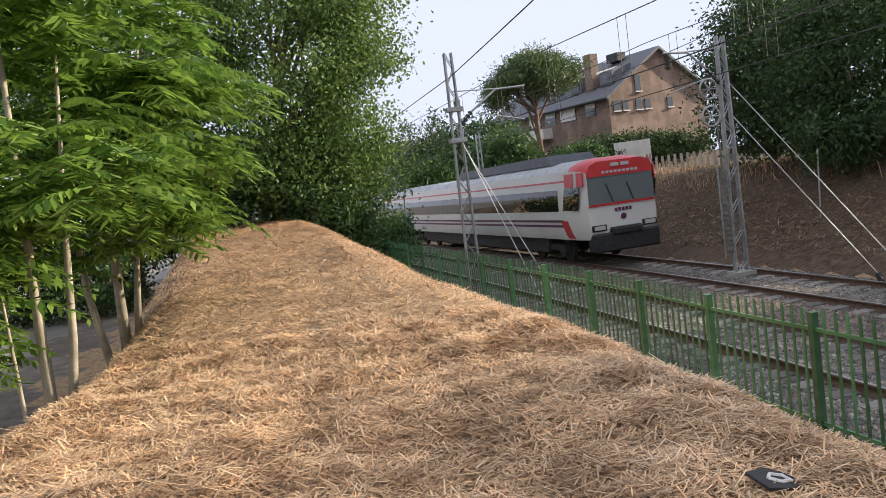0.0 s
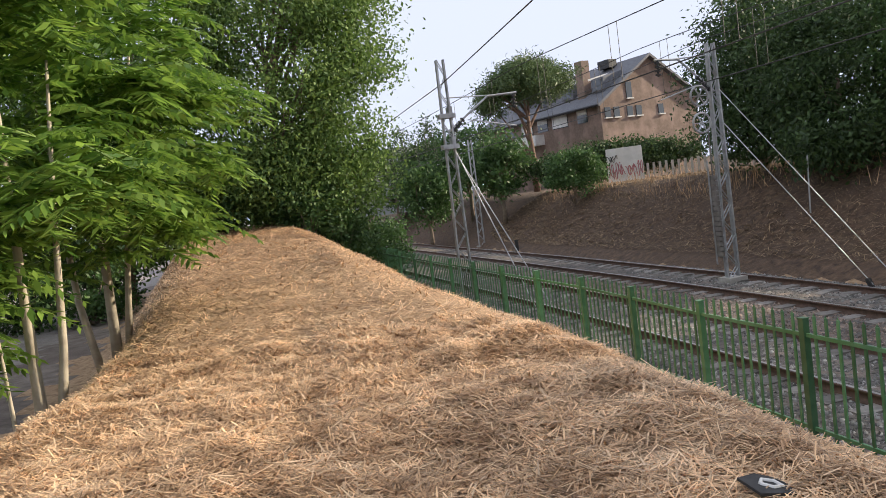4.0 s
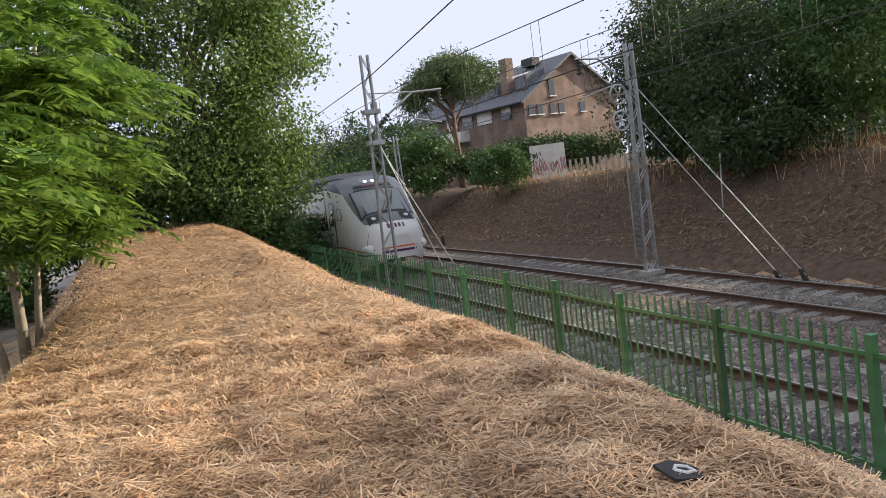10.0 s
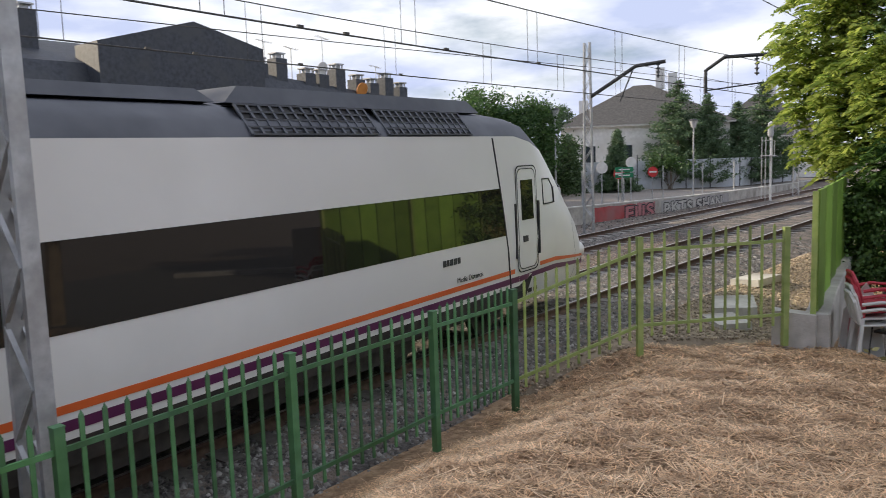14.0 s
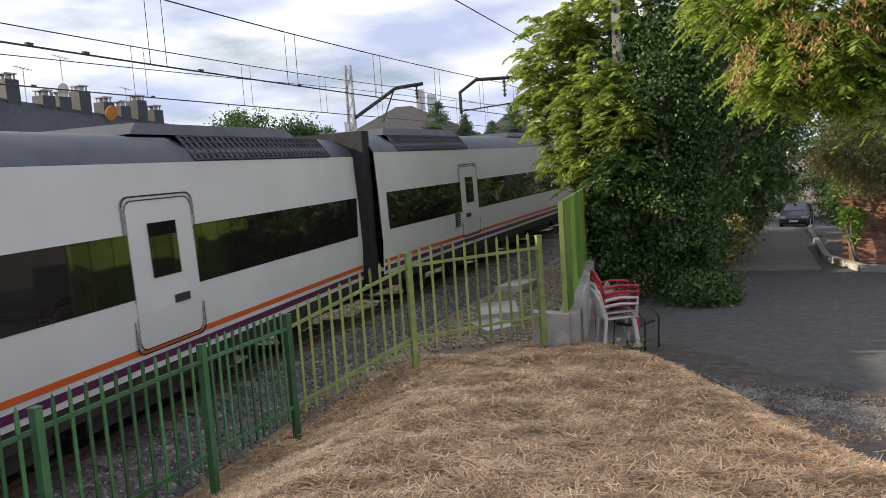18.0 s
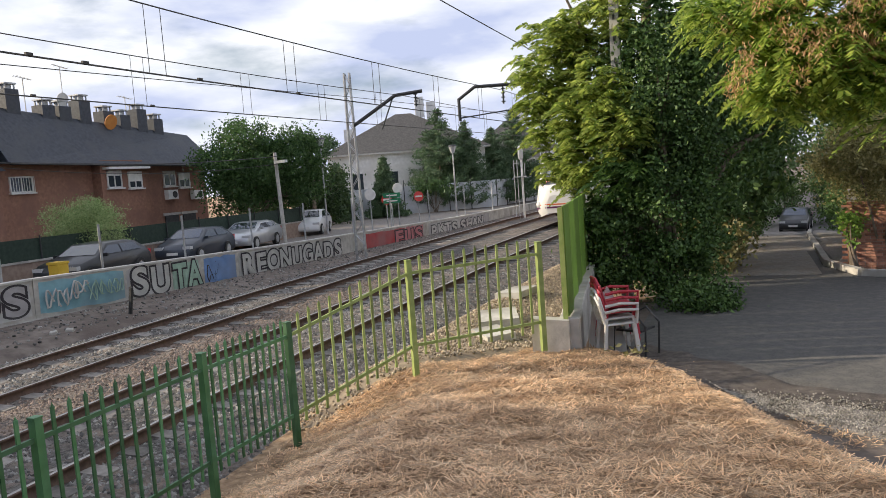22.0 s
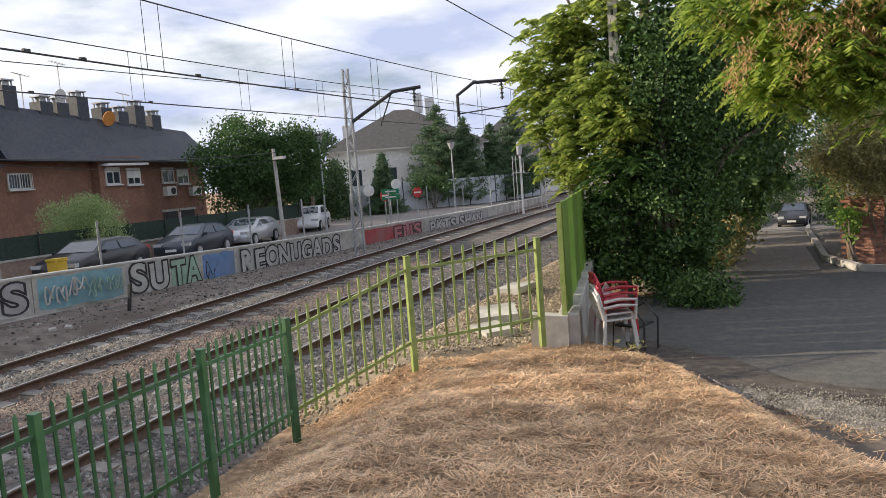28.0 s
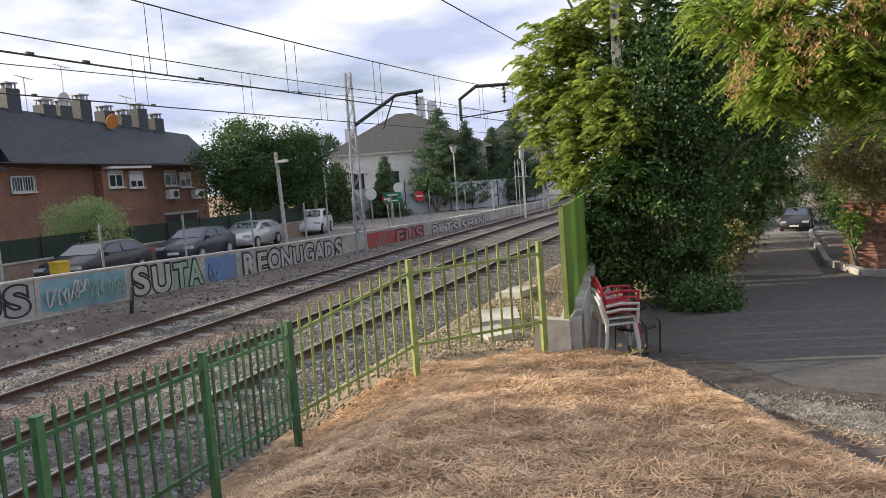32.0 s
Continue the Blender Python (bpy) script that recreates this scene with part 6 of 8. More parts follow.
hip_house("distant_house", "tan house with tiled gable behind the trees", (38.5, 22.0, 2.5), 9, 9, 4.6, 3.2, WHITE_WALL, SALMON, 20, [(-4.5, 0, 3, 1, 1)])
hip_house("distant_house", "pale house with dark roof and chimneys behind trees", (33.0, 36.0, 2.5), 9, 9, 4.2, 1.6, SALMON, SLATE, 30, [(-4.5, 0, 3, 1.4, 1), (0, -4.5, 3, 1.4, 1)], chim=[(1, 1, 5.6)])
hip_house("distant_house", "low grey flat building at the end of the line", (-2.5, 72.0, 2.0), 10, 6, 5.6, 0.5, GREY_WALL, TILE_GREY, 10, [(0, -3, 4.2, 6, 0.8)])


def build_gabled_house():
    """The salmon brick house above the cutting: a gable end and a long slate slope."""
    ho = thing("gabled_house", "salmon brick house with slate gable roof and dormers", "house", pose(15.15, 60.12, 3.2, 0, 0, 28.14))
    W, L, E, A = 11.0, 17.0, 5.8, 9.3
    part("wall", Shape().prism([(0, -1.5), (W, -1.5), (W, E), (W / 2, A - 0.2), (0, E)], "y", 0, L), SALMON, ho, "salmon brick wall")
    for nm, x0, x1 in (("roof_slope", W / 2, -0.55), ("roof_slope", W / 2, W + 0.55)):
        ze = A - (A - E) * 1.1
        part(nm, Shape().add([(x0, -0.5, A), (x0, L + 0.4, A), (x1, L + 0.4, ze), (x1, -0.5, ze), (x0, -0.5, A - 0.22), (x0, L + 0.4, A - 0.22), (x1, L + 0.4, ze - 0.22), (x1, -0.5, ze - 0.22)], [(0, 1, 2, 3), (7, 6, 5, 4), (0, 3, 7, 4), (0, 4, 5, 1), (1, 5, 6, 2), (3, 2, 6, 7)]), HOUSE_SLATE, ho, "grey slate roof slope")
    part("gutter", Shape().tube([(-0.6, -0.5, A - (A - E) * 1.1 - 0.1), (-0.6, L + 0.4, A - (A - E) * 1.1 - 0.1)], 0.09, 8), DARKSTEEL, ho)
    part("chimney", Shape().box((1.2, 3.0, 7.6), (0.8, 0.9, 3.6)), SALMON, ho, "tall brick chimney")
    part("roof_hood", Shape().box((4.6, 3.6, 9.2), (0.9, 1.4, 0.7)), DARKSTEEL, ho)
    for y in (1.2, 5.0, 8.4, 12.0):
        x0, z0 = 1.0, E + (A - E) * 1.0 / (W / 2)
        d = part("dormer", Shape().prism([(x0, z0 + 0.1), (x0 + 0.1, z0 + 1.25), (x0 + 2.2, z0 + 1.75), (x0 + 2.2, z0 + 0.6)], "y", y - 0.7, y + 0.7), HOUSE_SLATE, ho, "slate dormer")
        part("dormer_window", Shape().box((x0 + 0.02, y, z0 + 0.68), (0.08, 1.0, 0.85)), PANE, d)
        part("dormer_trim", Shape().box((x0 + 0.9, y + 0.72, z0 + 1.45), (2.3, 0.08, 0.16), 0, 1, 0, -12), WHITE_WALL, d)
    for x, z, w, h in ((0.7, 4.75, 0.6, 0.8), (1.65, 4.75, 0.6, 0.8), (3.1, 4.75, 0.6, 0.8), (4.1, 4.75, 0.6, 0.8), (6.6, 4.75, 0.6, 0.8), (3.2, 6.45, 0.6, 1.3)):
        wn_ = part("window", Shape().box((x, -0.02, z), (w, 0.1, h)), PANE, ho)
        part("sill", Shape().box((x, -0.08, z - h / 2 - 0.05), (w + 0.15, 0.2, 0.09)), WHITE_WALL, wn_)
    for y, w, b in ((2.2, 1.2, 0.4), (5.1, 2.0, 0.95), (7.5, 1.4, 0.4), (9.8, 1.6, 0.9), (12.6, 1.6, 0.4)):
        wn_ = part("window", Shape().box((-0.02, y, 4.8), (0.1, w, 1.1)), PANE, ho)
        part("blind", Shape().box((-0.06, y, 5.35 - b * 0.55), (0.06, w, 1.1 * b)), WHITE_WALL, wn_)
    part("balcony", Shape().box((-0.5, 11.0, 3.6), (1.0, 7.0, 0.9)), WHITE_WALL, ho, "white balcony front")


HOUSE_SLATE = material("house_slate", (0.085, 0.09, 0.105), (0.15, 0.155, 0.17), 5.0, 0.7, 0.3, 20.0, stain=(0.13, 0.13, 0.14))
build_gabled_house()
hp_ = thing("graffiti_panel", "white sheet hoarding with red graffiti above the bank", "hoarding", pose(10.3, 40.9, 2.3, 0, 0, -14))
part("sheet", Shape().box((0.95, 0, 1.0), (1.9, 0.06, 2.1)), WHITE_WALL, hp_)
scribble(hp_, pose(0.05, -0.036, 0.35), 1.8, 0.95, random.Random(5), 8, GRAF[8], 0.022)
scribble(hp_, pose(0.05, -0.04, 1.3), 0.5, 0.4, random.Random(6), 3, GRAF[1], 0.018)
pf = thing("concrete_paling", "grey concrete paling fence above the cutting", "fence", kind="structure")
for i in range(26):
    x_, y_ = 12.3 + i * 0.26, 40.2 - i * 0.22
    part("pale", Shape().box((x_, y_, 2.95), (0.12, 0.06, 0.8)), CONCRETE, pf)
sw = thing("painted_shed_wall", "weathered wall with red and blue graffiti under trees", "wall", pose(18.3, 24.0, 1.4, 0, 0, -42), kind="structure")
part("wall_face", Shape().box((2.2, 0, 0.9), (6.5, 0.2, 2.2)), GREY_WALL, sw)
for x_, w_, z_, h_, k_ in ((-0.6, 0.9, 0.9, 0.8, 3), (0.45, 1.0, 0.95, 0.9, 3), (1.6, 0.9, 0.9, 0.75, 3), (2.8, 1.6, 1.3, 0.5, 5), (3.4, 0.6, 0.7, 0.5, 0)):
    part("painted_patch", Shape().box((x_ + w_ / 2, -0.105, z_), (w_, 0.012, h_)), GRAF[k_], sw)

# ------------------------------------------------------------- lane, gate and low wall on the south side
def sheet(name, outline, mat, label, category, lift=0.02, step=0.5):
    """A ground-hugging sheet inside an outline of (x, y)."""
    xs_, ys_ = [p[0] for p in outline], [p[1] for p in outline]
    wob = (lambda x, y: 0.35 * noise.noise(Vector((x * 0.9, y * 0.9, 3))) + 0.15 * noise.noise(Vector((x * 3.1, y * 3.1, 7)))) if step < 0.2 else (lambda x, y: 0.0)
    gx, gy = np.arange(min(xs_), max(xs_) + step, step), np.arange(min(ys_), max(ys_) + step, step)
    def inside(x, y):
        c = False
        for (x1, y1), (x2, y2) in zip(outline, outline[1:] + outline[:1]):
            if (y1 > y) != (y2 > y) and x < (x2 - x1) * (y - y1) / (y2 - y1) + x1:
                c = not c
        return c
    idx, vs, fs = {}, [], []
    for i in range(len(gx) - 1):
        for j in range(len(gy) - 1):
            if inside(gx[i] + step / 2 + wob(gx[i], gy[j]), gy[j] + step / 2 + wob(gy[j], gx[i])):
                q = []
                for a, b in ((i, j), (i + 1, j), (i + 1, j + 1), (i, j + 1)):
                    if (a, b) not in idx:
                        idx[a, b] = len(vs)
                        vs.append([gx[a], gy[b], gz(gx[a], gy[b]) + lift])
                    q.append(idx[a, b])
                fs.append(q)
    uses = collections.Counter(i for q in fs for i in q)
    for i, v in enumerate(vs):
        if uses[i] < 4:                                # the rim dips into the ground
            v[2] -= lift + 0.03
    me = quad_mesh(name, vs, fs, mat)
    me.shade_smooth()
    return tagged(new(name, me), label, category, kind="structure")


sheet("lane", [(2.2, -12.0), (2.2, -70), (-6.5, -70), (-6.5, -30), (-14, -20), (-14, -12.0)], ASPHALT, "dark patched asphalt lane running between walls", "road", 0.035, 0.35)
sheet("lane_mouth", [(2.1, -12.7), (-14, -12.7), (-14, -7.0), (-6.0, -8.6), (-1.4, -9.8), (-0.3, -10.3), (0.6, -11.3), (1.5, -11.9)], ASPHALT, "worn asphalt where the lane meets the straw mound", "road", 0.042, 0.11)


def ribbon(name, line, mat, label, category, lift=0.055):
    """A low smooth-edged strip of ground along a line of (x, y, half width)."""
    pts = [Vector(p) for p in line]
    vs, fs = [], []
    rows = []
    for a, b in zip(pts[:-1], pts[1:]):
        n = max(2, int((b - a).length / 0.12))
        rows += [a.lerp(b, k / n) for k in range(n)]
    rows.append(pts[-1])
    for i, p in enumerate(rows):
        d = (rows[min(i + 1, len(rows) - 1)] - rows[max(i - 1, 0)]).to_2d().normalized()
        wob = 0.16 * noise.noise(Vector((p.x * 1.9, p.y * 1.9, 3.0)))
        for k in range(9):
            f = k / 4 - 1
            x, y = p.x - d.y * (f * p.z + wob), p.y + d.x * (f * p.z + wob)
            ends = min(1.0, i / 3, (len(rows) - 1 - i) / 3)
            vs.append((x, y, gz(x, y) + lift * ends - (0.08 if abs(f) == 1 else 0.0) - 0.05 * (1 - ends) + 0.012 * noise.noise(Vector((x * 6, y * 6, 1)))))
            if i and k:
                o = i * 9 + k
                fs.append((o - 10, o - 9, o, o - 1))
    me = quad_mesh(name, vs, fs, mat)
    me.shade_smooth()
    return tagged(new(name, me), label, category, kind="structure")


ribbon("dirt_margin", [(2.0, -12.6, 0.35), (1.5, -11.7, 0.55), (0.7, -11.0, 0.6), (-0.1, -10.1, 0.55), (-1.3, -9.6, 0.5), (-3.0, -9.1, 0.6), (-6.0, -8.4, 0.8), (-10.0, -7.6, 0.9)], GRIT, "dark gritty dirt washed over the asphalt's edge", "dirt")
ribbon("gravel_patch", [(0.0, -9.5, 0.16), (-0.5, -9.35, 0.3), (-1.4, -9.0, 0.45), (-3.0, -8.5, 0.6), (-6.0, -7.7, 0.8)], PALE_ROAD, "pale gravelly worn patch between straw and asphalt", "gravel", 0.068)
sheet("far_lane", [(0.9, -19.5), (0.2, -70), (-3.4, -70), (-2.0, -19.5)], PALE_ROAD, "paler worn lane between walls", "road", 0.055, 0.5)
sheet("trackside_dirt", [(float(np.interp(y, _ys, _xs)) + (6.3 if y > 6 else 5.9), float(y)) for y in range(4, -71, -2)] + [(17.2, -70), (17.1, -8), (16.2, -3), (14.0, 2)], DIRT, "bare grey-brown trackside dirt and gravel", "dirt", 0.03, 0.4)
sheet("gravel_apron", [(5.5, -8.3), (4.5, -9.6), (3.1, -10.95), (3.5, -16.6), (3.9, -24), (6.6, -24), (6.3, -15), (6.0, -9)], SAND, "loose stones beside the track behind the fence", "gravel", 0.05, 0.25)
for x_, y_, w_, l_, a_ in ((4.5, -13.6, 0.7, 1.2, 20), (4.9, -16.2, 0.6, 1.0, -10), (4.1, -12.0, 0.5, 0.8, 40)):
    solid("concrete_slab", Shape().box((0, 0, 0.05), (w_, l_, 0.14)), CONCRETE, "pale broken concrete slab lying by the track", "slab", pose(x_, y_, gz(x_, y_) + 0.05, 0, 3, a_), "concrete slabs")
kb = thing("kerb", "pale stone kerb and pavement beside the lane", "kerb", kind="structure")
kpts = [(-9.0, -17.2), (-5.0, -18.6), (-2.3, -19.6), (-1.75, -21.5), (-1.85, -26), (-2.2, -34), (-3.2, -48)]
for a, b in zip(kpts[:-1], kpts[1:]):
    a3, b3 = Vector((*a, gz(*a) + 0.09)), Vector((*b, gz(*b) + 0.09))
    part("kerbstone", Shape().bar(a3, b3, 0.16, 0.2), CONCRETE, kb)
sheet("pavement", [(-2.35, -19.7), (-1.85, -21.5), (-1.95, -26), (-2.3, -34), (-3.3, -48), (-4.4, -48), (-3.0, -21.2)], PALE_ROAD, "narrow pale pavement", "pavement", 0.12, 0.25)

lw = thing("low_concrete_wall", "low cracked grey concrete wall under the green gate panel", "wall", kind="structure")
wa, wb = at(166.9, 11.35), at(168.6, 16.9)
d_ = (wb - wa)
ang_ = math.degrees(math.atan2(d_.y, d_.x))
body_ = part("wall_body", Shape().prism([(0, -0.35), (d_.length, -0.35), (d_.length, 0.92), (1.2, 0.86), (0.5, 0.76), (0, 0.76)], "y", -0.16, 0.16), CONCRETE, lw, bevel=0.02)
body_.matrix_basis = pose(wa.x, wa.y, 0, 0, 0, ang_)
part("end_slab", Shape().prism([(-0.55, -0.3), (0.0, -0.3), (0.0, 0.74), (-0.55, 0.78)], "y", -0.12, 0.12), CONCRETE, lw).matrix_basis = pose(wa.x, wa.y, 0, 0, 0, ang_ - 90)
gp = thing("green_gate_panel", "yellow-green corrugated sheet panel on the low wall", "gate")
GATE = material("gate_green", (0.15, 0.27, 0.035), (0.21, 0.34, 0.055), 3, 0.5, stain=(0.14, 0.22, 0.04), per="object")
n_ = 10
for i in range(n_):
    f0, f1 = i / n_, (i + 1) / n_
    a, b = wa.lerp(wb, f0), wa.lerp(wb, f1)
    z0, zt_ = 0.78, 2.42
    part("sheet_rib", Shape().box(((a.x + b.x) / 2, (a.y + b.y) / 2, (z0 + zt_) / 2), ((b - a).length * 0.94, 0.035, zt_ - z0), ang_ + (3 if i % 2 else -3)), GATE, gp)
for f in (0.0, 0.5, 1.0):
    a = wa.lerp(wb, f)
    part("panel_post", Shape().box((a.x + 0.05, a.y, 1.55), (0.07, 0.07, 1.7), ang_), FENCE_SUNLIT, gp)

PLASTIC_RED = material("red_plastic", (0.36, 0.02, 0.035), (0.44, 0.03, 0.05), 3, 0.45)
PLASTIC_WHITE = material("dirty_white_plastic", (0.56, 0.55, 0.52), (0.68, 0.67, 0.64), 5, 0.5, stain=(0.46, 0.44, 0.4))


def garden_chair(label, m, mat):
    ch = thing("plastic_chair", label, "chair", m, "stacked chairs")
    part("seat", Shape().prism([(-0.22, 0.41), (0.22, 0.43), (0.22, 0.46), (-0.22, 0.44)], "x", -0.22, 0.22), mat, ch, bevel=0.01)
    for x in (-0.2, 0.2):
        for y in (-0.2, 0.2):
            part("leg", Shape().bar((x, y, 0.43), (x * 1.2, y * 1.25, 0.0), 0.055, 0.04), mat, ch)
        part("armrest", Shape().tube([(x * 1.15, 0.24, 0.44), (x * 1.25, 0.26, 0.64), (x * 1.25, 0.0, 0.66), (x * 1.15, -0.22, 0.62)], 0.024, 6), mat, ch)
    back = Shape().tube([(-0.21, -0.22, 0.45), (-0.22, -0.30, 0.74), (-0.12, -0.33, 0.85), (0.12, -0.33, 0.85), (0.22, -0.30, 0.74), (0.21, -0.22, 0.45)], 0.024, 6)
    for k in range(4):
        back.bar((-0.12 + k * 0.08, -0.23, 0.46), (-0.12 + k * 0.08, -0.325, 0.83), 0.05, 0.012)
    part("backrest", back, mat, ch)
    return ch


cpos = at(170.3, 11.55)
for k, (mt, lb) in enumerate(((PLASTIC_WHITE, "dirty white plastic garden chair at the stack's bottom"), (PLASTIC_WHITE, "dirty white plastic garden chair in a stack"), (PLASTIC_RED, "red plastic garden chair stacked on white ones"), (PLASTIC_RED, "red plastic garden chair on top of the stack"))):
    garden_chair(lb, pose(cpos.x, cpos.y - 0.03 * k, gz(cpos.x, cpos.y) + 0.04 + 0.085 * k, 0, 0, 115), mt)
wc = at(171.6, 11.9)
wch = thing("wire_chair", "dark bent metal chair frame beside the stack", "chair", pose(wc.x, wc.y, 0.04, 0, 0, 70))
for s_ in (-0.22, 0.22):
    part("side_loop", Shape().tube([(s_, -0.25, 0), (s_, -0.2, 0.55), (s_, 0.1, 0.72), (s_, 0.3, 0.5), (s_, 0.28, 0)], 0.016, 6), DARKSTEEL, wch)
part("seat_mesh", Shape().box((0, 0.02, 0.42), (0.44, 0.42, 0.03)), DARKSTEEL, wch)
bd = at(169.6, 12.0)
solid("leaning_board", Shape().prism([(-0.3, 0.0), (0.3, 0.0), (0.25, 0.7), (0.0, 1.1), (-0.12, 0.9)], "y", -0.015, 0.015), PLASTIC_WHITE, "broken white board leaning behind the chairs", "board", pose(bd.x, bd.y, 0.06, -12, 0, 20))

bw = thing("brick_garden_wall", "weathered red brick garden wall at the lane corner", "wall", kind="structure")
OLD_BRICK = material("old_brick", (0.27, 0.12, 0.08), (0.42, 0.22, 0.15), 9, 0.9, 0.5, 40, per="object")
MORTAR = material("mortar", (0.30, 0.26, 0.22), (0.4, 0.36, 0.31), 12, 0.95, 0.4)
ba, bb_, bc = Vector((-2.15, -20.7, 0)), Vector((-6.2, -20.2, 0)), Vector((-3.6, -34.0, 0))
core = Shape().bar((ba.x - 0.05, ba.y - 0.12, 0.82), (bb_.x, bb_.y - 0.12, 0.82), 0.2, 1.7)
core.bar((ba.x - 0.12, ba.y - 0.05, 0.75), (bc.x - 0.12, bc.y, 0.45), 0.2, 1.9)
part("core", core, MORTAR, bw)
brick_me = Shape().box((0, 0, 0), (0.235, 0.11, 0.058)).mesh("brick", OLD_BRICK)
for row in range(24):
    z = 0.03 + row * 0.07
    L = (bb_ - ba).length
    k = 0
    x = 0.12 * (row % 2)
    while x < min(L, 2.9) and len(bw.children) < 300:
        p = ba.lerp(bb_, x / L)
        o = new("brick", brick_me)
        o.parent = bw
        o.matrix_basis = pose(p.x, p.y - 0.05, z, 0, 0, math.degrees(math.atan2(bb_.y - ba.y, bb_.x - ba.x)))
        x += 0.247
rest = Shape()
L2 = (bc - ba).length
for row in range(24):
    x = 0.12 * (row % 2)
    while x < 8:
        p = ba.lerp(bc, x / L2)
        rest.box((p.x - 0.05, p.y, 0.03 + row * 0.07 - 0.02 * x), (0.235, 0.11, 0.058), math.degrees(math.atan2(bc.y - ba.y, bc.x - ba.x)))
        x += 0.247
tagged(part("brick_courses", rest, OLD_BRICK, bw, "courses of weathered brick along the lane"), kind="stuff")
cp = thing("concrete_pole", "grey concrete telegraph pole with holes among the foliage", "utility pole", pose(2.55, -16.7, 0))
part("shaft", Shape().box((0, 0, 4.4), (0.24, 0.2, 9.0), taper=0.7), CONCRETE, cp)
for k in range(12):
    part("step_hole", Shape().box((0, 0.08, 2.0 + k * 0.45), (0.045, 0.07, 0.11)), TRAIN_BLACK, cp)
# ------------------------------------------------------------- vegetation
def unit_rows(rng, n):
    v = rng.normal(size=(n, 3))
    return v / np.linalg.norm(v, axis=1, keepdims=True)


def leaf_quads(rng, centres, size, width=0.5, flat=0.0, droop=0.0):
    """Leaf blades: four corners each, at random turns."""
    n = len(centres)
    a = unit_rows(rng, n)
    a[:, 2] = a[:, 2] * (1 - flat) - droop
    a /= np.linalg.norm(a, axis=1, keepdims=True)
    b = np.cross(a, unit_rows(rng, n))
    b /= np.linalg.norm(b, axis=1, keepdims=True)
    s = size * rng.uniform(0.6, 1.25, (n, 1))
    c = np.asarray(centres)
    v = np.stack([c, c + a * s * 0.5 + b * s * width * 0.5, c + a * s, c + a * s * 0.5 - b * s * width * 0.5], 1).reshape(-1, 3)
    return v, np.arange(4 * n).reshape(-1, 4)


def crown_points(rng, centre, radii, n, clumps, clump_r, hollow=0.35, low=-1.0):
    """Leaf places gathered in clumps through an uneven ellipsoid."""
    d = unit_rows(rng, clumps)
    d[:, 2] = np.where(d[:, 2] < low, low, d[:, 2])
    r = rng.uniform(hollow, 1.0, (clumps, 1)) ** 0.7 * rng.uniform(0.82, 1.08, (clumps, 1))
    cs = np.asarray(centre) + d * r * np.asarray(radii)
    pick = rng.integers(0, clumps, n)
    off = rng.normal(size=(n, 3)) * clump_r * np.array([1, 1, 0.7]) * rng.uniform(0.6, 1.2, (clumps, 1))[pick]
    return cs[pick] + off, cs


def limbs(shape, base, cs, rng, r0, count, fork=0.35):
    """Tapered limbs from the trunk towards some of the clumps."""
    for i in rng.choice(len(cs), min(count, len(cs)), replace=False):
        tip = Vector(cs[i])
        st_ = Vector(base).lerp(Vector((base[0], base[1], tip.z)), fork * rng.uniform(0.4, 1.0))
        mid = st_.lerp(tip, 0.5) + Vector(rng.normal(size=3) * 0.15)
        shape.tube([st_, mid, tip], [r0, r0 * 0.6, r0 * 0.15], 6, caps=False)


def tree(name, label, x, y, crowns, leaf, size, trunk_r=0.16, bark=None, seed=1, z=None, width=0.5, limb_count=10, trunk_top=None, droop=0.15, category="tree", group=""):
    """A tapered trunk, limbs, and one leafy crown for each row of (centre, radii, leaves, clumps, clump radius)."""
    rng = np.random.default_rng(seed)
    z = gz(x, y) if z is None else z
    t = thing(name, label, category, pose(x, y, z), group)
    wood = Shape()
    top = trunk_top or max(c[0][2] for c in crowns)
    h = top - z
    wood.tube([(0, 0, -0.2), (0.03, 0.02, h * 0.25), (0.1 * rng.normal(), 0.1 * rng.normal(), h * 0.6), (0.15 * rng.normal(), 0.15 * rng.normal(), h)], [trunk_r, trunk_r * 0.85, trunk_r * 0.6, trunk_r * 0.2], 9)
    for c, r, n, k, cr in crowns:
        c_l = (c[0] - x, c[1] - y, c[2] - z)
        pts, cs = crown_points(rng, c_l, r, n, k, cr)
        limbs(wood, (0, 0, 0), cs, rng, trunk_r * 0.45, limb_count, 0.8)
        v, q = leaf_quads(rng, pts, size, width, droop=droop)
        me = quad_mesh("crown", v, q, leaf)
        tagged(part("crown", me, leaf, t), kind="stuff")
    part("trunk", wood, bark or BARK, t, smooth=True)
    return t


def shrub(name, label, x, y, centre, radii, n, clumps, cr, leaf, size, seed, category="shrub", width=0.55, group=""):
    rng = np.random.default_rng(seed)
    z = gz(x, y)
    t = thing(name, label, category, pose(x, y, z), group)
    pts, cs = crown_points(rng, (centre[0] - x, centre[1] - y, centre[2] - z), radii, n, clumps, cr, 0.35)
    pts = pts[pts[:, 2] > 0.02]
    v, q = leaf_quads(rng, pts, size, width)
    tagged(part("foliage", quad_mesh("foliage", v, q, leaf), leaf, t), kind="stuff")
    stems = Shape()
    for i in rng.choice(len(cs), min(8, len(cs)), replace=False):
        stems.tube([(rng.normal() * 0.1, rng.normal() * 0.1, -0.05), Vector(cs[i]) * 0.5, Vector(cs[i])], [0.035, 0.025, 0.008], 5, caps=False)
    tagged(part("stem", stems, BARK, t), kind="stuff")
    return t


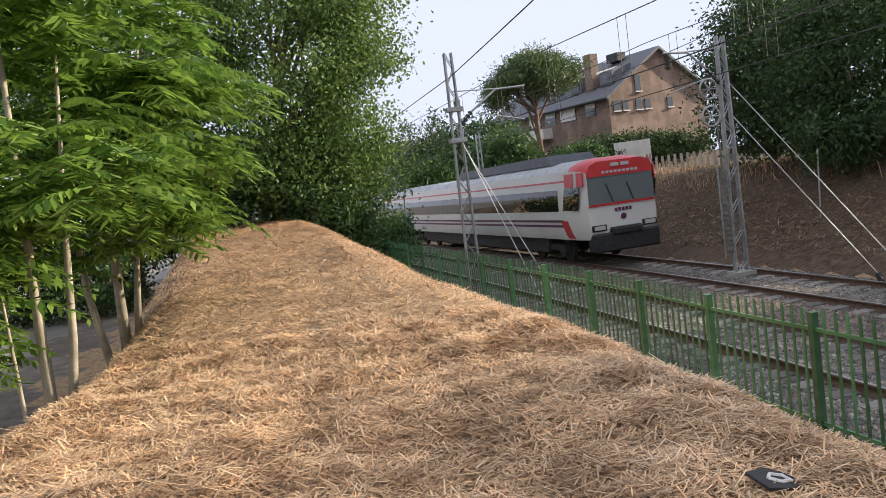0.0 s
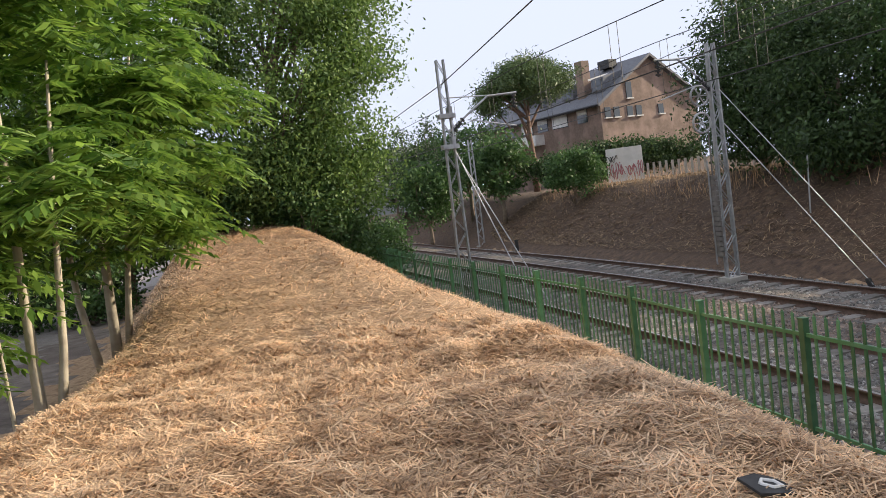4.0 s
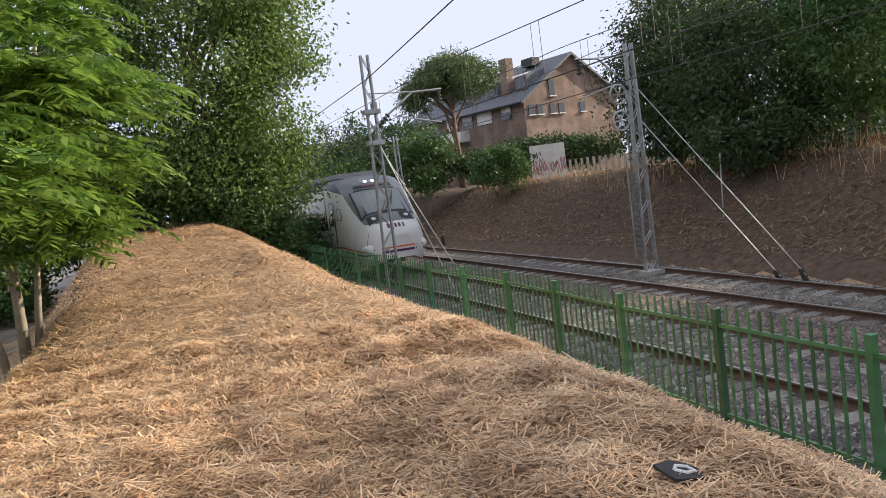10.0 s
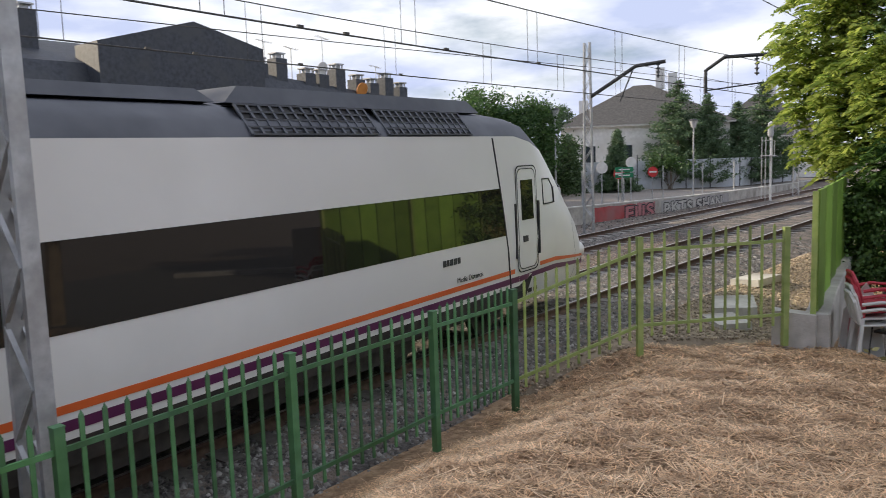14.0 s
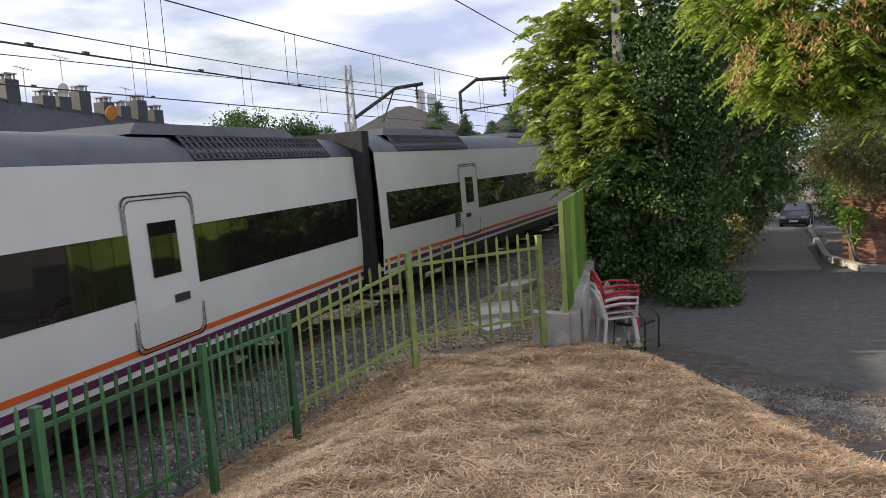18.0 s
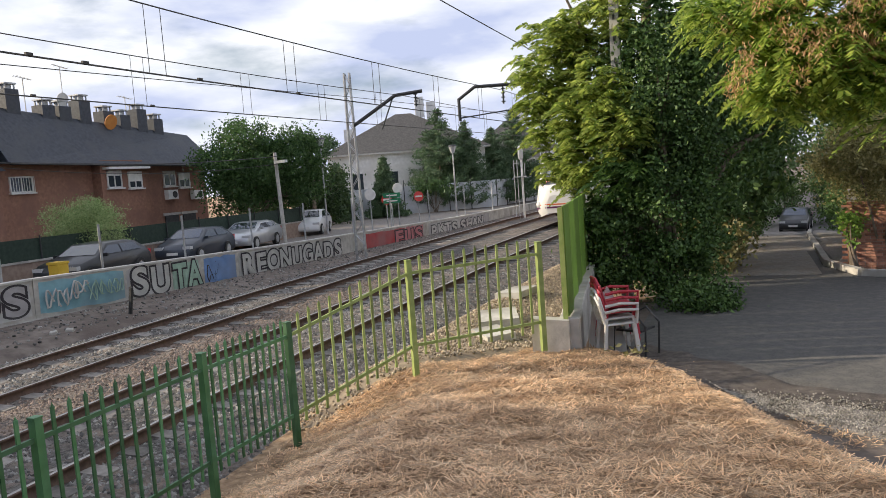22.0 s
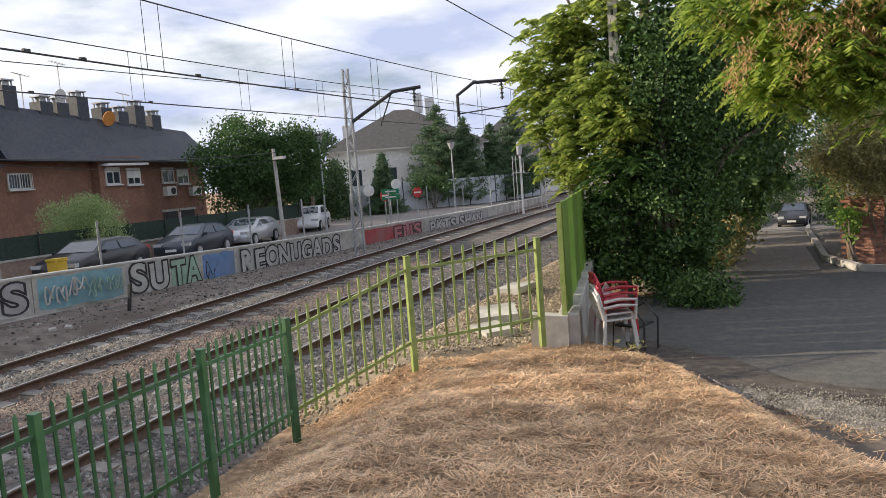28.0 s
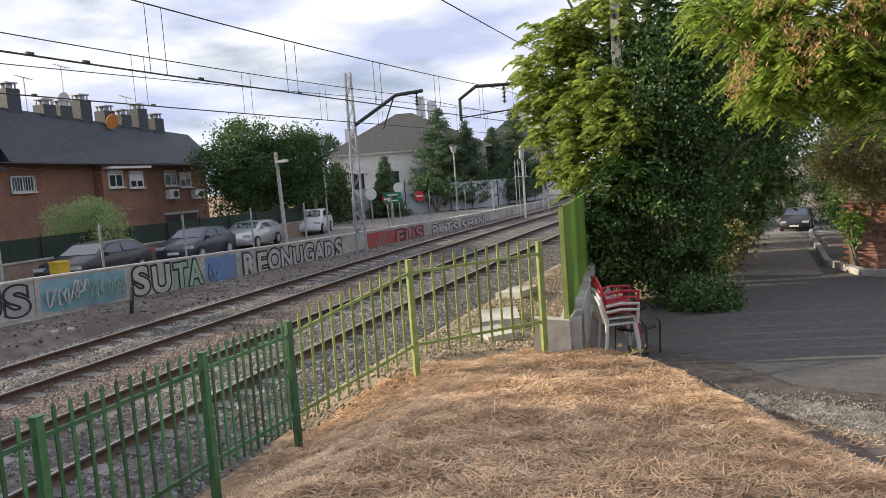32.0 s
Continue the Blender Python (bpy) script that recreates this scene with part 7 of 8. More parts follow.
def fronds(rng, bases, dirs, length, pairs, leaflet, width=0.34, sag=0.35):
    """Compound leaves: a bending stalk with paired leaflets. Returns leaflet quads and stalk lines."""
    vs, stalks = [], []
    for p, d in zip(bases, dirs):
        L = length * rng.uniform(0.7, 1.2)
        d = d / np.linalg.norm(d)
        up = np.array([0, 0, 1.0])
        sidev = np.cross(d, up)
        sidev /= max(1e-6, np.linalg.norm(sidev))
        nrm = np.cross(sidev, d)
        tilt = rng.uniform(-0.35, 0.35)
        sidev = sidev * math.cos(tilt) + nrm * math.sin(tilt)
        line = []
        for i in range(pairs + 1):
            f = i / pairs
            c = p + d * L * f - up * sag * L * f * f
            line.append(c)
            if f > 0.12:
                g = leaflet * (0.65 + 0.5 * math.sin(math.pi * min(1, f * 0.95 + 0.05))) * rng.uniform(0.85, 1.15)
                tan = d - 2 * up * sag * f
                tan /= np.linalg.norm(tan)
                for s in (-1, 1):
                    a = sidev * s * 0.9 + tan * 0.45 - up * rng.uniform(0.05, 0.6)
                    a /= np.linalg.norm(a)
                    b = np.cross(a, nrm + 0.22 * rng.normal(size=3))
                    b /= np.linalg.norm(b)
                    vs += [c, c + a * g * 0.38 + b * g * width * 0.5, c + a * g, c + a * g * 0.38 - b * g * width * 0.5]
        stalks.append(line)
    v = np.array(vs)
    return v, np.arange(len(v)).reshape(-1, 4), stalks


def frond_crown(parent, rng, centre, radii, n, length, pairs, leaflet, leaf, sag=0.35, clumps=0, hollow=0.3, width=0.34):
    d = unit_rows(rng, n)
    r = rng.uniform(hollow, 1.0, (n, 1)) ** 0.6
    p = np.asarray(centre) + d * r * np.asarray(radii)
    if clumps:
        cd = unit_rows(rng, clumps)
        cc = np.asarray(centre) + cd * rng.uniform(hollow, 1.0, (clumps, 1)) ** 0.6 * np.asarray(radii)
        pick = rng.integers(0, clumps, n)
        p = cc[pick] + rng.normal(size=(n, 3)) * np.array([0.05, 0.05, 0.12])
        ang = rng.uniform(0, 2 * math.pi, n)           # leaves spray out round each twig's end
        d = np.stack([np.cos(ang), np.sin(ang), rng.uniform(-0.2, 1.1, n)], 1) + 0.35 * cd[pick]
    dd = d * np.array([1, 1, 0.45]) + np.array([0, 0, 0.25])
    v, q, stalks = fronds(rng, p, dd, length, pairs, leaflet, width, sag)
    tagged(part("crown", quad_mesh("crown", v, q, leaf), leaf, parent, "crown of long feathery compound leaves"), kind="stuff")
    st_ = Shape()
    for line in stalks[::1]:
        st_.tube([line[0], line[len(line) // 2], line[-1]], [0.009, 0.007, 0.003], 3, caps=False)
    tagged(part("leaf_stalk", st_, LEAF_AIL, parent), kind="stuff")
    return p


def ailanthus(label, x, y, stems, crowns, seed, leaf=None, frond=(0.95, 10, 0.215)):
    rng = np.random.default_rng(seed)
    z = gz(x, y)
    t = thing("ailanthus_tree", label, "tree", pose(x, y, z), "ailanthus trees")
    for st_ in stems:
        wood = Shape()
        wood.tube([(p[0] - x, p[1] - y, p[2] - z) for p in st_[0]], [st_[1] * (1 - 0.75 * i / (len(st_[0]) - 1)) for i in range(len(st_[0]))], 9)
        part("stem", wood, PALEBARK, t, smooth=True)
    for c, r, n, k in crowns:
        frond_crown(t, rng, (c[0] - x, c[1] - y, c[2] - z), r, n, frond[0], frond[1], frond[2], leaf or LEAF_AIL, sag=0.5, clumps=k, width=0.3)
    return t


# pale-stemmed ailanthus clump left of the mound
def stem_pts(x, y, lean_x, lean_y, h, bend=0.0):
    z = gz(x, y) - 0.1
    return [(x, y, z), (x + lean_x * 0.15 + bend, y + lean_y * 0.15, z + h * 0.25), (x + lean_x * 0.5 + bend * 0.6, y + lean_y * 0.5, z + h * 0.6), (x + lean_x, y + lean_y, z + h)]


ailanthus("young ailanthus clump with pale bare stems and feathery leaves", -4.35, 8.35,
          [(stem_pts(-4.35, 8.35, 0.0, 0.2, 5.6), 0.075), (stem_pts(-4.2, 8.4, 0.35, 0.3, 4.2, 0.1), 0.06), (stem_pts(-4.55, 8.2, -0.1, 0.0, 3.6), 0.03)],
          [((-4.6, 8.9, 4.9), (1.75, 1.5, 2.1), 400, 48), ((-3.6, 8.0, 3.75), (0.75, 0.7, 0.6), 80, 12), ((-5.2, 8.0, 3.0), (0.9, 0.8, 0.9), 190, 22), ((-5.6, 8.4, 1.9), (0.6, 0.6, 0.5), 70, 9)], 21)
ailanthus("young ailanthus clump with forked pale stems", -4.9, 11.8,
          [(stem_pts(-4.9, 11.8, 0.1, 0.2, 6.2), 0.09), (stem_pts(-5.1, 11.7, -0.5, 0.2, 5.2, -0.15), 0.07), (stem_pts(-4.75, 11.9, 0.7, 0.2, 5.0, 0.05), 0.06)],
          [((-4.6, 11.8, 6.3), (1.9, 1.8, 2.3), 420, 48), ((-3.6, 11.2, 4.4), (1.2, 1.0, 1.1), 230, 24), ((-4.4, 11.3, 3.2), (1.1, 0.8, 0.6), 150, 18), ((-5.8, 11.4, 3.6), (1.0, 0.9, 1.2), 200, 22)], 22)
ailanthus("leaning young ailanthus with a crooked pale stem", -5.0, 8.0,
          [([(-4.6, 7.95, gz(-4.6, 7.95) - 0.05), (-4.9, 8.0, gz(-4.9, 8) + 0.06), (-5.1, 8.0, gz(-5, 8) + 0.35), (-5.05, 8.1, 3.2), (-5.3, 8.4, 5.5)], 0.07)],
          [((-5.6, 8.2, 5.2), (1.1, 1.2, 2.2), 300, 30), ((-5.4, 7.6, 2.6), (0.5, 0.6, 0.6), 90, 10)], 23)

# trees west and north
tree("elm_tree", "tall dense dark green elm at the end of the mound", -4.9, 28.0, [((-4.6, 27.2, 9.6), (3.9, 3.4, 7.2), 62000, 260, 0.62), ((-2.4, 27.4, 5.2), (1.7, 2.0, 2.8), 11000, 60, 0.5), ((-1.9, 27.2, 10.6), (1.9, 2.0, 5.0), 15000, 80, 0.5), ((-5.0, 26.4, 4.2), (3.2, 1.5, 1.6), 14000, 60, 0.5)], LEAF_ELM, 0.17, 0.2, seed=31, limb_count=14)
tree("elm_tree", "tall dense dark green elm behind the ailanthus", -10.5, 27.0, [((-10.2, 26.0, 9.0), (4.6, 3.6, 7.0), 32000, 180, 0.7), ((-9.0, 25.0, 4.0), (3.4, 2.0, 2.2), 12000, 60, 0.5)], LEAF_ELM, 0.19, 0.2, seed=32)
tree("elm_tree", "dense dark green elm beside the path", -17.5, 25.0, [((-17, 24, 8.0), (5.0, 4, 6.5), 16000, 110, 0.8)], LEAF_DARK, 0.22, 0.3, seed=33)
tree("elm_tree", "dense dark green elm beside the path", -21.0, 14.0, [((-20, 14, 7.0), (5.0, 5, 6.0), 14000, 100, 0.8)], LEAF_DARK, 0.22, 0.3, seed=34)
for i, (x, y, r, h) in enumerate(((-1.9, 30.5, 1.0, 2.4), (-2.8, 26.4, 1.0, 2.0), (-1.7, 34.0, 1.0, 2.8), (-7.2, 26.0, 1.4, 2.0), (-3.8, 25.8, 1.0, 1.6), (-10.0, 22.5, 1.6, 2.2))):
    shrub("shrub", "leafy green shrub at the foot of the elms", x, y, (x, y, gz(x, y) + h * 0.55), (r, r, h * 0.6), 3500, 34, 0.3, LEAF_MID, 0.16, 40 + i, group="shrubs")
for i, (x, y, cz, r, rz) in enumerate(((3.5, 52.0, 5.2, 2.6, 2.6), (1.6, 58.0, 5.6, 2.8, 3.0), (5.0, 45.5, 4.3, 1.7, 1.9), (-2.0, 66.0, 6.0, 4.0, 3.4), (0.5, 50.0, 3.6, 1.8, 2.2))):
    tree("broadleaf_tree", "dark green broadleaf tree beside the cutting", x, y, [((x, y, cz), (r, r, rz), 6500, 60, 0.5)], LEAF_DARK if i % 2 else LEAF_MID, 0.26, 0.16, seed=50 + i, group="cutting trees")
for i, (x, y, cz, r, rz) in enumerate(((31.5, -44.5, 3.4, 3.0, 3.2), (28.6, -47.5, 2.6, 2.2, 2.4), (35.0, -50.0, 3.8, 3.4, 3.4))):
    tree("broadleaf_tree", "dark green garden tree behind the terrace", x, y, [((x, y, cz), (r, r, rz), 7000, 60, 0.5)], LEAF_DARK, 0.24, 0.16, seed=56 + i, group="garden trees")
for i, (x, y, h) in enumerate(((-6.0, 31.0, 3.4), (-9.0, 30.0, 3.6), (-12.5, 29.0, 3.6), (-3.4, 31.5, 3.2), (-13.0, 19.0, 3.8), (-14.5, 15.0, 3.8), (-12.0, 23.0, 3.8), (-16.0, 11.0, 3.6))):
    shrub("shrub", "dense dark undergrowth beyond the path", x, y, (x, y, gz(x, y) + h * 0.5), (2.0, 1.2, h * 0.6), 5000, 44, 0.4, LEAF_DARK, 0.2, 240 + i, group="undergrowth")
# umbrella pine
pt = tree("umbrella_pine", "stone pine with flat dark crown on forking trunk", 8.5, 54.3, [((8.8, 54.3, 10.4), (3.3, 3.0, 1.5), 30000, 90, 0.5), ((6.1, 54.0, 9.3), (1.3, 1.3, 1.0), 6000, 24, 0.4)], LEAF_PINE, 0.28, 0.26, material("pine_bark", (0.13, 0.08, 0.055), (0.22, 0.14, 0.10), 5, 0.9, 0.5), seed=60, limb_count=5, trunk_top=9.8, width=0.25)
hed = shrub("clipped_hedge", "long clipped dark green hedge below the house", 12.2, 45.8, (12.2, 45.8, 3.9), (6.2, 1.1, 1.1), 19000, 160, 0.36, LEAF_DARK, 0.2, 61, "hedge")
shrub("ivy_clad_shed", "rounded ivy bush over the bank top", 8.1, 39.2, (8.1, 39.2, 3.3), (1.55, 1.0, 1.1), 7000, 60, 0.26, LEAF_MID, 0.16, 62)
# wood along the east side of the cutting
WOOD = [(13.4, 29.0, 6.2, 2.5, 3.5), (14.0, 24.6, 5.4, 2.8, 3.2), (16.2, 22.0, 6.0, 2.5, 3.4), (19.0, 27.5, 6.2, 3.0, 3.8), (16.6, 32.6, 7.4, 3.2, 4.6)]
# Trees 2 and 3 take a lighter leaf, standing in for sun behind them.
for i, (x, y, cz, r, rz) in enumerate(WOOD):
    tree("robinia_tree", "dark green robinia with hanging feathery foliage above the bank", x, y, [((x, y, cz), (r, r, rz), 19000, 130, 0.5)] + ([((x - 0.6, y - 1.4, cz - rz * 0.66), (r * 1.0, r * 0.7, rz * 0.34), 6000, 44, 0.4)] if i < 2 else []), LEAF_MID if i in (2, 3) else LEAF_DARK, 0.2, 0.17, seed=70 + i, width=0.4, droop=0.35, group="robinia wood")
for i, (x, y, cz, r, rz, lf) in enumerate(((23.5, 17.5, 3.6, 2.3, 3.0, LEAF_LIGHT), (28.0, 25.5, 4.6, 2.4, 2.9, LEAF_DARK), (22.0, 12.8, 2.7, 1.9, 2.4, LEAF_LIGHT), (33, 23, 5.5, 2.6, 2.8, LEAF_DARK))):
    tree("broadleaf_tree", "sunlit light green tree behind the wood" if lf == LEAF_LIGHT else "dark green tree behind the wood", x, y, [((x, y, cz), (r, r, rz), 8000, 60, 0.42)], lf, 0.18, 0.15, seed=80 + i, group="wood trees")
# Crown tops beyond the view are made tall enough to shade the mound.
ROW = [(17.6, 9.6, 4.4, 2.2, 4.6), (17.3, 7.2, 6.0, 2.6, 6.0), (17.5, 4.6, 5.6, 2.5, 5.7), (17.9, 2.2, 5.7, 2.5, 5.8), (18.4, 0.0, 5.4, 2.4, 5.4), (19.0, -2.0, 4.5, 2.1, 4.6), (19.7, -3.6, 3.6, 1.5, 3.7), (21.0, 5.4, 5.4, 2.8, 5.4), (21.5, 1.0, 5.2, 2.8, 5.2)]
# Trees 5 and 6 get the lighter elm leaf, coloured as if sunlit.
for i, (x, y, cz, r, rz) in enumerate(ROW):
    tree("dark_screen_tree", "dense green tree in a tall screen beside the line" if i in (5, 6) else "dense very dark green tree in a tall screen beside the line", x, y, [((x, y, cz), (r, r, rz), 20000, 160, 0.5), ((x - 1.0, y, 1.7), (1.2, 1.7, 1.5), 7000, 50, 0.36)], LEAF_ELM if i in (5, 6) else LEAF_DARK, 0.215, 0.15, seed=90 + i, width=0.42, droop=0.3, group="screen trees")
tree("broadleaf_tree", "sunlit light green tree by the street", 24.0, 1.0, [((24.0, 0.5, 5.0), (2.0, 2.2, 3.6), 6000, 50, 0.4)], LEAF_LIGHT, 0.18, 0.14, seed=99)

# crest shrubs wear the leaf tones that have sunlight in them
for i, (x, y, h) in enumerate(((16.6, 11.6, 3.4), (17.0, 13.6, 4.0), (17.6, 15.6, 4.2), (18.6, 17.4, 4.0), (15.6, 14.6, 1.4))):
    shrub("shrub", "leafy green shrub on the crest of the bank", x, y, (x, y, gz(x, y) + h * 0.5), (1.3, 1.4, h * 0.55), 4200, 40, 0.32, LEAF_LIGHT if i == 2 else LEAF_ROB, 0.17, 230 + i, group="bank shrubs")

# south-east street trees
tree("street_tree", "round dark green street tree by the terrace", 26.5, -36.4, [((26.8, -36.2, 4.3), (2.5, 2.2, 2.9), 22000, 110, 0.45), ((24.6, -38.2, 4.2), (1.7, 1.7, 2.4), 13000, 70, 0.4)], LEAF_MID, 0.19, 0.16, seed=110)
tree("cedar_tree", "dark cedar with level drooping branches", 27.6, -45.0, [((27.2, -44.6, 5.6), (2.2, 1.8, 1.0), 4000, 36, 0.26)], LEAF_FIR, 0.2, 0.16, seed=111)
shrub("round_bush", "rounded pale green bush with spiky shoots", 25.2, -23.3, (25.2, -23.3, 1.75), (1.75, 1.6, 1.55), 26000, 150, 0.26, LEAF_PALE, 0.12, 112, width=0.28)


def conifer(x, y, h, r, seed, label, leaf=None):
    rng = np.random.default_rng(seed)
    t = thing("conifer", label, "tree", pose(x, y, 0.1), "conifers")
    part("trunk", Shape().tube([(0, 0, 0), (0, 0, h)], [0.14, 0.02], 8), BARK, t)
    pts = []
    for lv in range(26):
        f = lv / 26
        z = h * (0.08 + 0.92 * f)
        rr = r * (1 - f) ** 0.85 * rng.uniform(0.8, 1.15) + 0.1
        for b in range(int(7 + 8 * (1 - f))):
            a = rng.uniform(0, 2 * math.pi)
            k = int(16 + 60 * rr)
            u = rng.uniform(0.1, 1, k) * rr * rng.uniform(0.75, 1.1)
            pts.append(np.stack([np.cos(a) * u + rng.normal(size=k) * 0.1, np.sin(a) * u + rng.normal(size=k) * 0.1, z - 0.22 * u + 0.10 * u * u + rng.normal(size=k) * 0.05], 1))
    v, q = leaf_quads(rng, np.concatenate(pts), 0.22, 0.3, droop=0.1)
    tagged(part("crown", quad_mesh("crown", v, q, leaf or LEAF_FIR), LEAF_FIR, t), kind="stuff")


conifer(24.6, -61.0, 9.0, 4.2, 120, "tall dark blue-green conifer in the villa garden")
conifer(22.9, -63.0, 7.8, 3.4, 121, "tall dark blue-green conifer in the villa garden")
conifer(20.3, -69.0, 9.0, 4.0, 122, "tall dark blue-green conifer in the villa garden")
conifer(21.4, -66.0, 7.2, 3.2, 123, "dark conifer beside the grey garden wall")
conifer(29.4, -51.5, 4.6, 1.5, 124, "narrow cypress by the white villa")
conifer(26.5, -53.8, 4.9, 1.6, 125, "narrow cypress by the white villa")
shrub("round_bush", "clipped green hedge over the grey wall", 24.0, -58.0, (24.0, -58.0, 2.2), (2.2, 1.0, 0.8), 2500, 30, 0.3, LEAF_MID, 0.2, 126)

# ivy and trees over the lane
tree("ivy_clad_tree", "tree smothered in dark glossy ivy beside the lane", 1.7, -17.2, [((1.7, -17.0, 1.9), (1.55, 1.3, 2.0), 24000, 120, 0.24), ((1.6, -17.4, 4.2), (1.9, 1.6, 2.0), 22000, 110, 0.32), ((2.9, -16.4, 1.3), (0.8, 0.8, 1.3), 9000, 50, 0.18), ((-0.2, -19.0, 4.1), (1.3, 1.2, 1.2), 14000, 70, 0.32)], LEAF_IVY, 0.085, 0.2, seed=130, width=0.8)
rngt = np.random.default_rng(131)
rb = thing("robinia_tree", "tall robinia above the ivy, sunlight coloured into its feathery leaves", "tree", pose(2.2, -18.2, 0))
part("trunk", Shape().tube([(0, 0, -0.1), (0.1, 0, 3.5), (-0.2, 0, 7), (-0.1, 0, 10)], [0.2, 0.16, 0.1, 0.04], 9), BARK, rb)
part("limb", Shape().tube([(0, 0, 3.0), (-0.9, 0, 6.0), (-1.5, 0.1, 9.5)], [0.1, 0.08, 0.03], 8), BARK, rb)
part("limb", Shape().tube([(0.1, 0, 3.2), (1.0, 0.4, 5.5), (1.6, 0.8, 7.0)], [0.09, 0.06, 0.02], 8), BARK, rb)
# Sunlit lobes carry the backlight in their leaf colour, two keep LEAF_MID.
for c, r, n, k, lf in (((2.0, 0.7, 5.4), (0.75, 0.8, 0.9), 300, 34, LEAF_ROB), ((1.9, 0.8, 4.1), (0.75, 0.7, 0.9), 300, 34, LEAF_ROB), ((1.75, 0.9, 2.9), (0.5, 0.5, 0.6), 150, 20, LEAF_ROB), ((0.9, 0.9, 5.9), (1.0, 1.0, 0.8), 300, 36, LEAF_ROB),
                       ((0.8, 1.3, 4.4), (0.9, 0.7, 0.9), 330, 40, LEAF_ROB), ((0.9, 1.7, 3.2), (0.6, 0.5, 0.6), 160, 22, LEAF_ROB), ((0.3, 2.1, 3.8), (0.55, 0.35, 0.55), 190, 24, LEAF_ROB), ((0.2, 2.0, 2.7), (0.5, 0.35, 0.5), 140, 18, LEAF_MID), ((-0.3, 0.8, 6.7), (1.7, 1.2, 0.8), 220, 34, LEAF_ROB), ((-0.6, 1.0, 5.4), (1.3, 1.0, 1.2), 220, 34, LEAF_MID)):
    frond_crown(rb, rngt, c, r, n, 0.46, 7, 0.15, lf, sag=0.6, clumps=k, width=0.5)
for i, (x, y, cz, r, rz) in enumerate(((0.9, -22.5, 4.0, 1.6, 3.8), (1.4, -27.0, 4.2, 1.8, 4.2), (0.2, -33.0, 4.4, 1.9, 3.8), (0.8, -38.0, 5.2, 2.8, 2.8), (-4.7, -31.0, 5.2, 2.3, 2.4), (0.6, -58.0, 2.0, 3.0, 5.0), (-6.4, -59.0, 2.0, 2.6, 5.0), (-3.0, -72.0, 2.0, 6.0, 5.0), (-4.9, -27.0, 3.6, 1.7, 3.0), (-6.0, -36.0, 3.0, 2.0, 3.4))):
    tree("lane_tree", "dark shady tree overhanging the lane", x, y, [((x, y, cz), (r, r * 1.3, rz), 12000, 90, 0.45)], LEAF_IVY, 0.24, 0.16, seed=140 + i, group="lane trees")
shrub("dry_bush", "olive-brown bush spilling over the brick wall", -3.0, -20.9, (-2.9, -20.4, 2.7), (1.75, 1.1, 1.15), 24000, 130, 0.24, LEAF_OLIVE, 0.09, 150, width=0.4)
shrub("weeds", "bright green weeds at the wall's corner", -2.2, -20.4, (-2.2, -20.4, 1.1), (0.22, 0.2, 0.5), 500, 14, 0.1, LEAF_AIL, 0.12, 151)
shrub("creeping_ivy", "low ivy creeping at the lane's edge", 1.0, -15.6, (0.95, -15.6, 0.25), (0.9, 0.5, 0.35), 3000, 40, 0.16, LEAF_IVY, 0.1, 152)
shrub("dry_weeds", "dry weeds by the plastic chairs", 1.7, -10.9, (1.7, -10.9, 0.2), (0.3, 0.25, 0.22), 260, 12, 0.1, LEAF_OLIVE, 0.1, 153)
for i, (x, y, h, lf) in enumerate(((0.95, -20.4, 1.5, LEAF_OLIVE), (0.9, -23.4, 2.2, LEAF_IVY), (0.75, -27.0, 2.4, LEAF_OLIVE), (0.6, -31.5, 2.6, LEAF_IVY), (0.2, -37.0, 2.8, LEAF_IVY), (-0.4, -44.0, 3.0, LEAF_IVY), (-4.6, -46.0, 3.0, LEAF_IVY), (-2.6, -60.0, 3.6, LEAF_IVY), (0.6, -60.5, 3.6, LEAF_IVY), (-5.8, -61.0, 3.6, LEAF_IVY))):
    shrub("hedge_shrub", "straggling shady hedge along the lane", x, y, (x, y, gz(x, y) + h * 0.5), (0.75 if i < 7 else 1.8, 1.8, h * 0.55), 4200, 44, 0.24, lf, 0.15, 170 + i, "hedge", group="lane hedge")
# overhanging ailanthus with rusty seed bunches
rngs = np.random.default_rng(160)
ov = thing("ailanthus_tree", "overhanging ailanthus with rusty hanging seed bunches", "tree", pose(-4.2, -9.6, gz(-4.2, -9.6)))
z0_ = gz(-4.2, -9.6)
part("trunk", Shape().tube([(0, 0, -0.1), (0.2, 0, 2.6), (0.9, 0.1, 5.2), (1.6, 0.1, 7.4)], [0.2, 0.16, 0.11, 0.05], 9), BARK, ov)
part("limb", Shape().tube([(0.4, 0, 3.0), (1.6, 0.0, 3.7), (3.2, 0.1, 3.9), (4.4, 0.1, 4.6)], [0.1, 0.06, 0.03, 0.012], 8), BARK, ov)
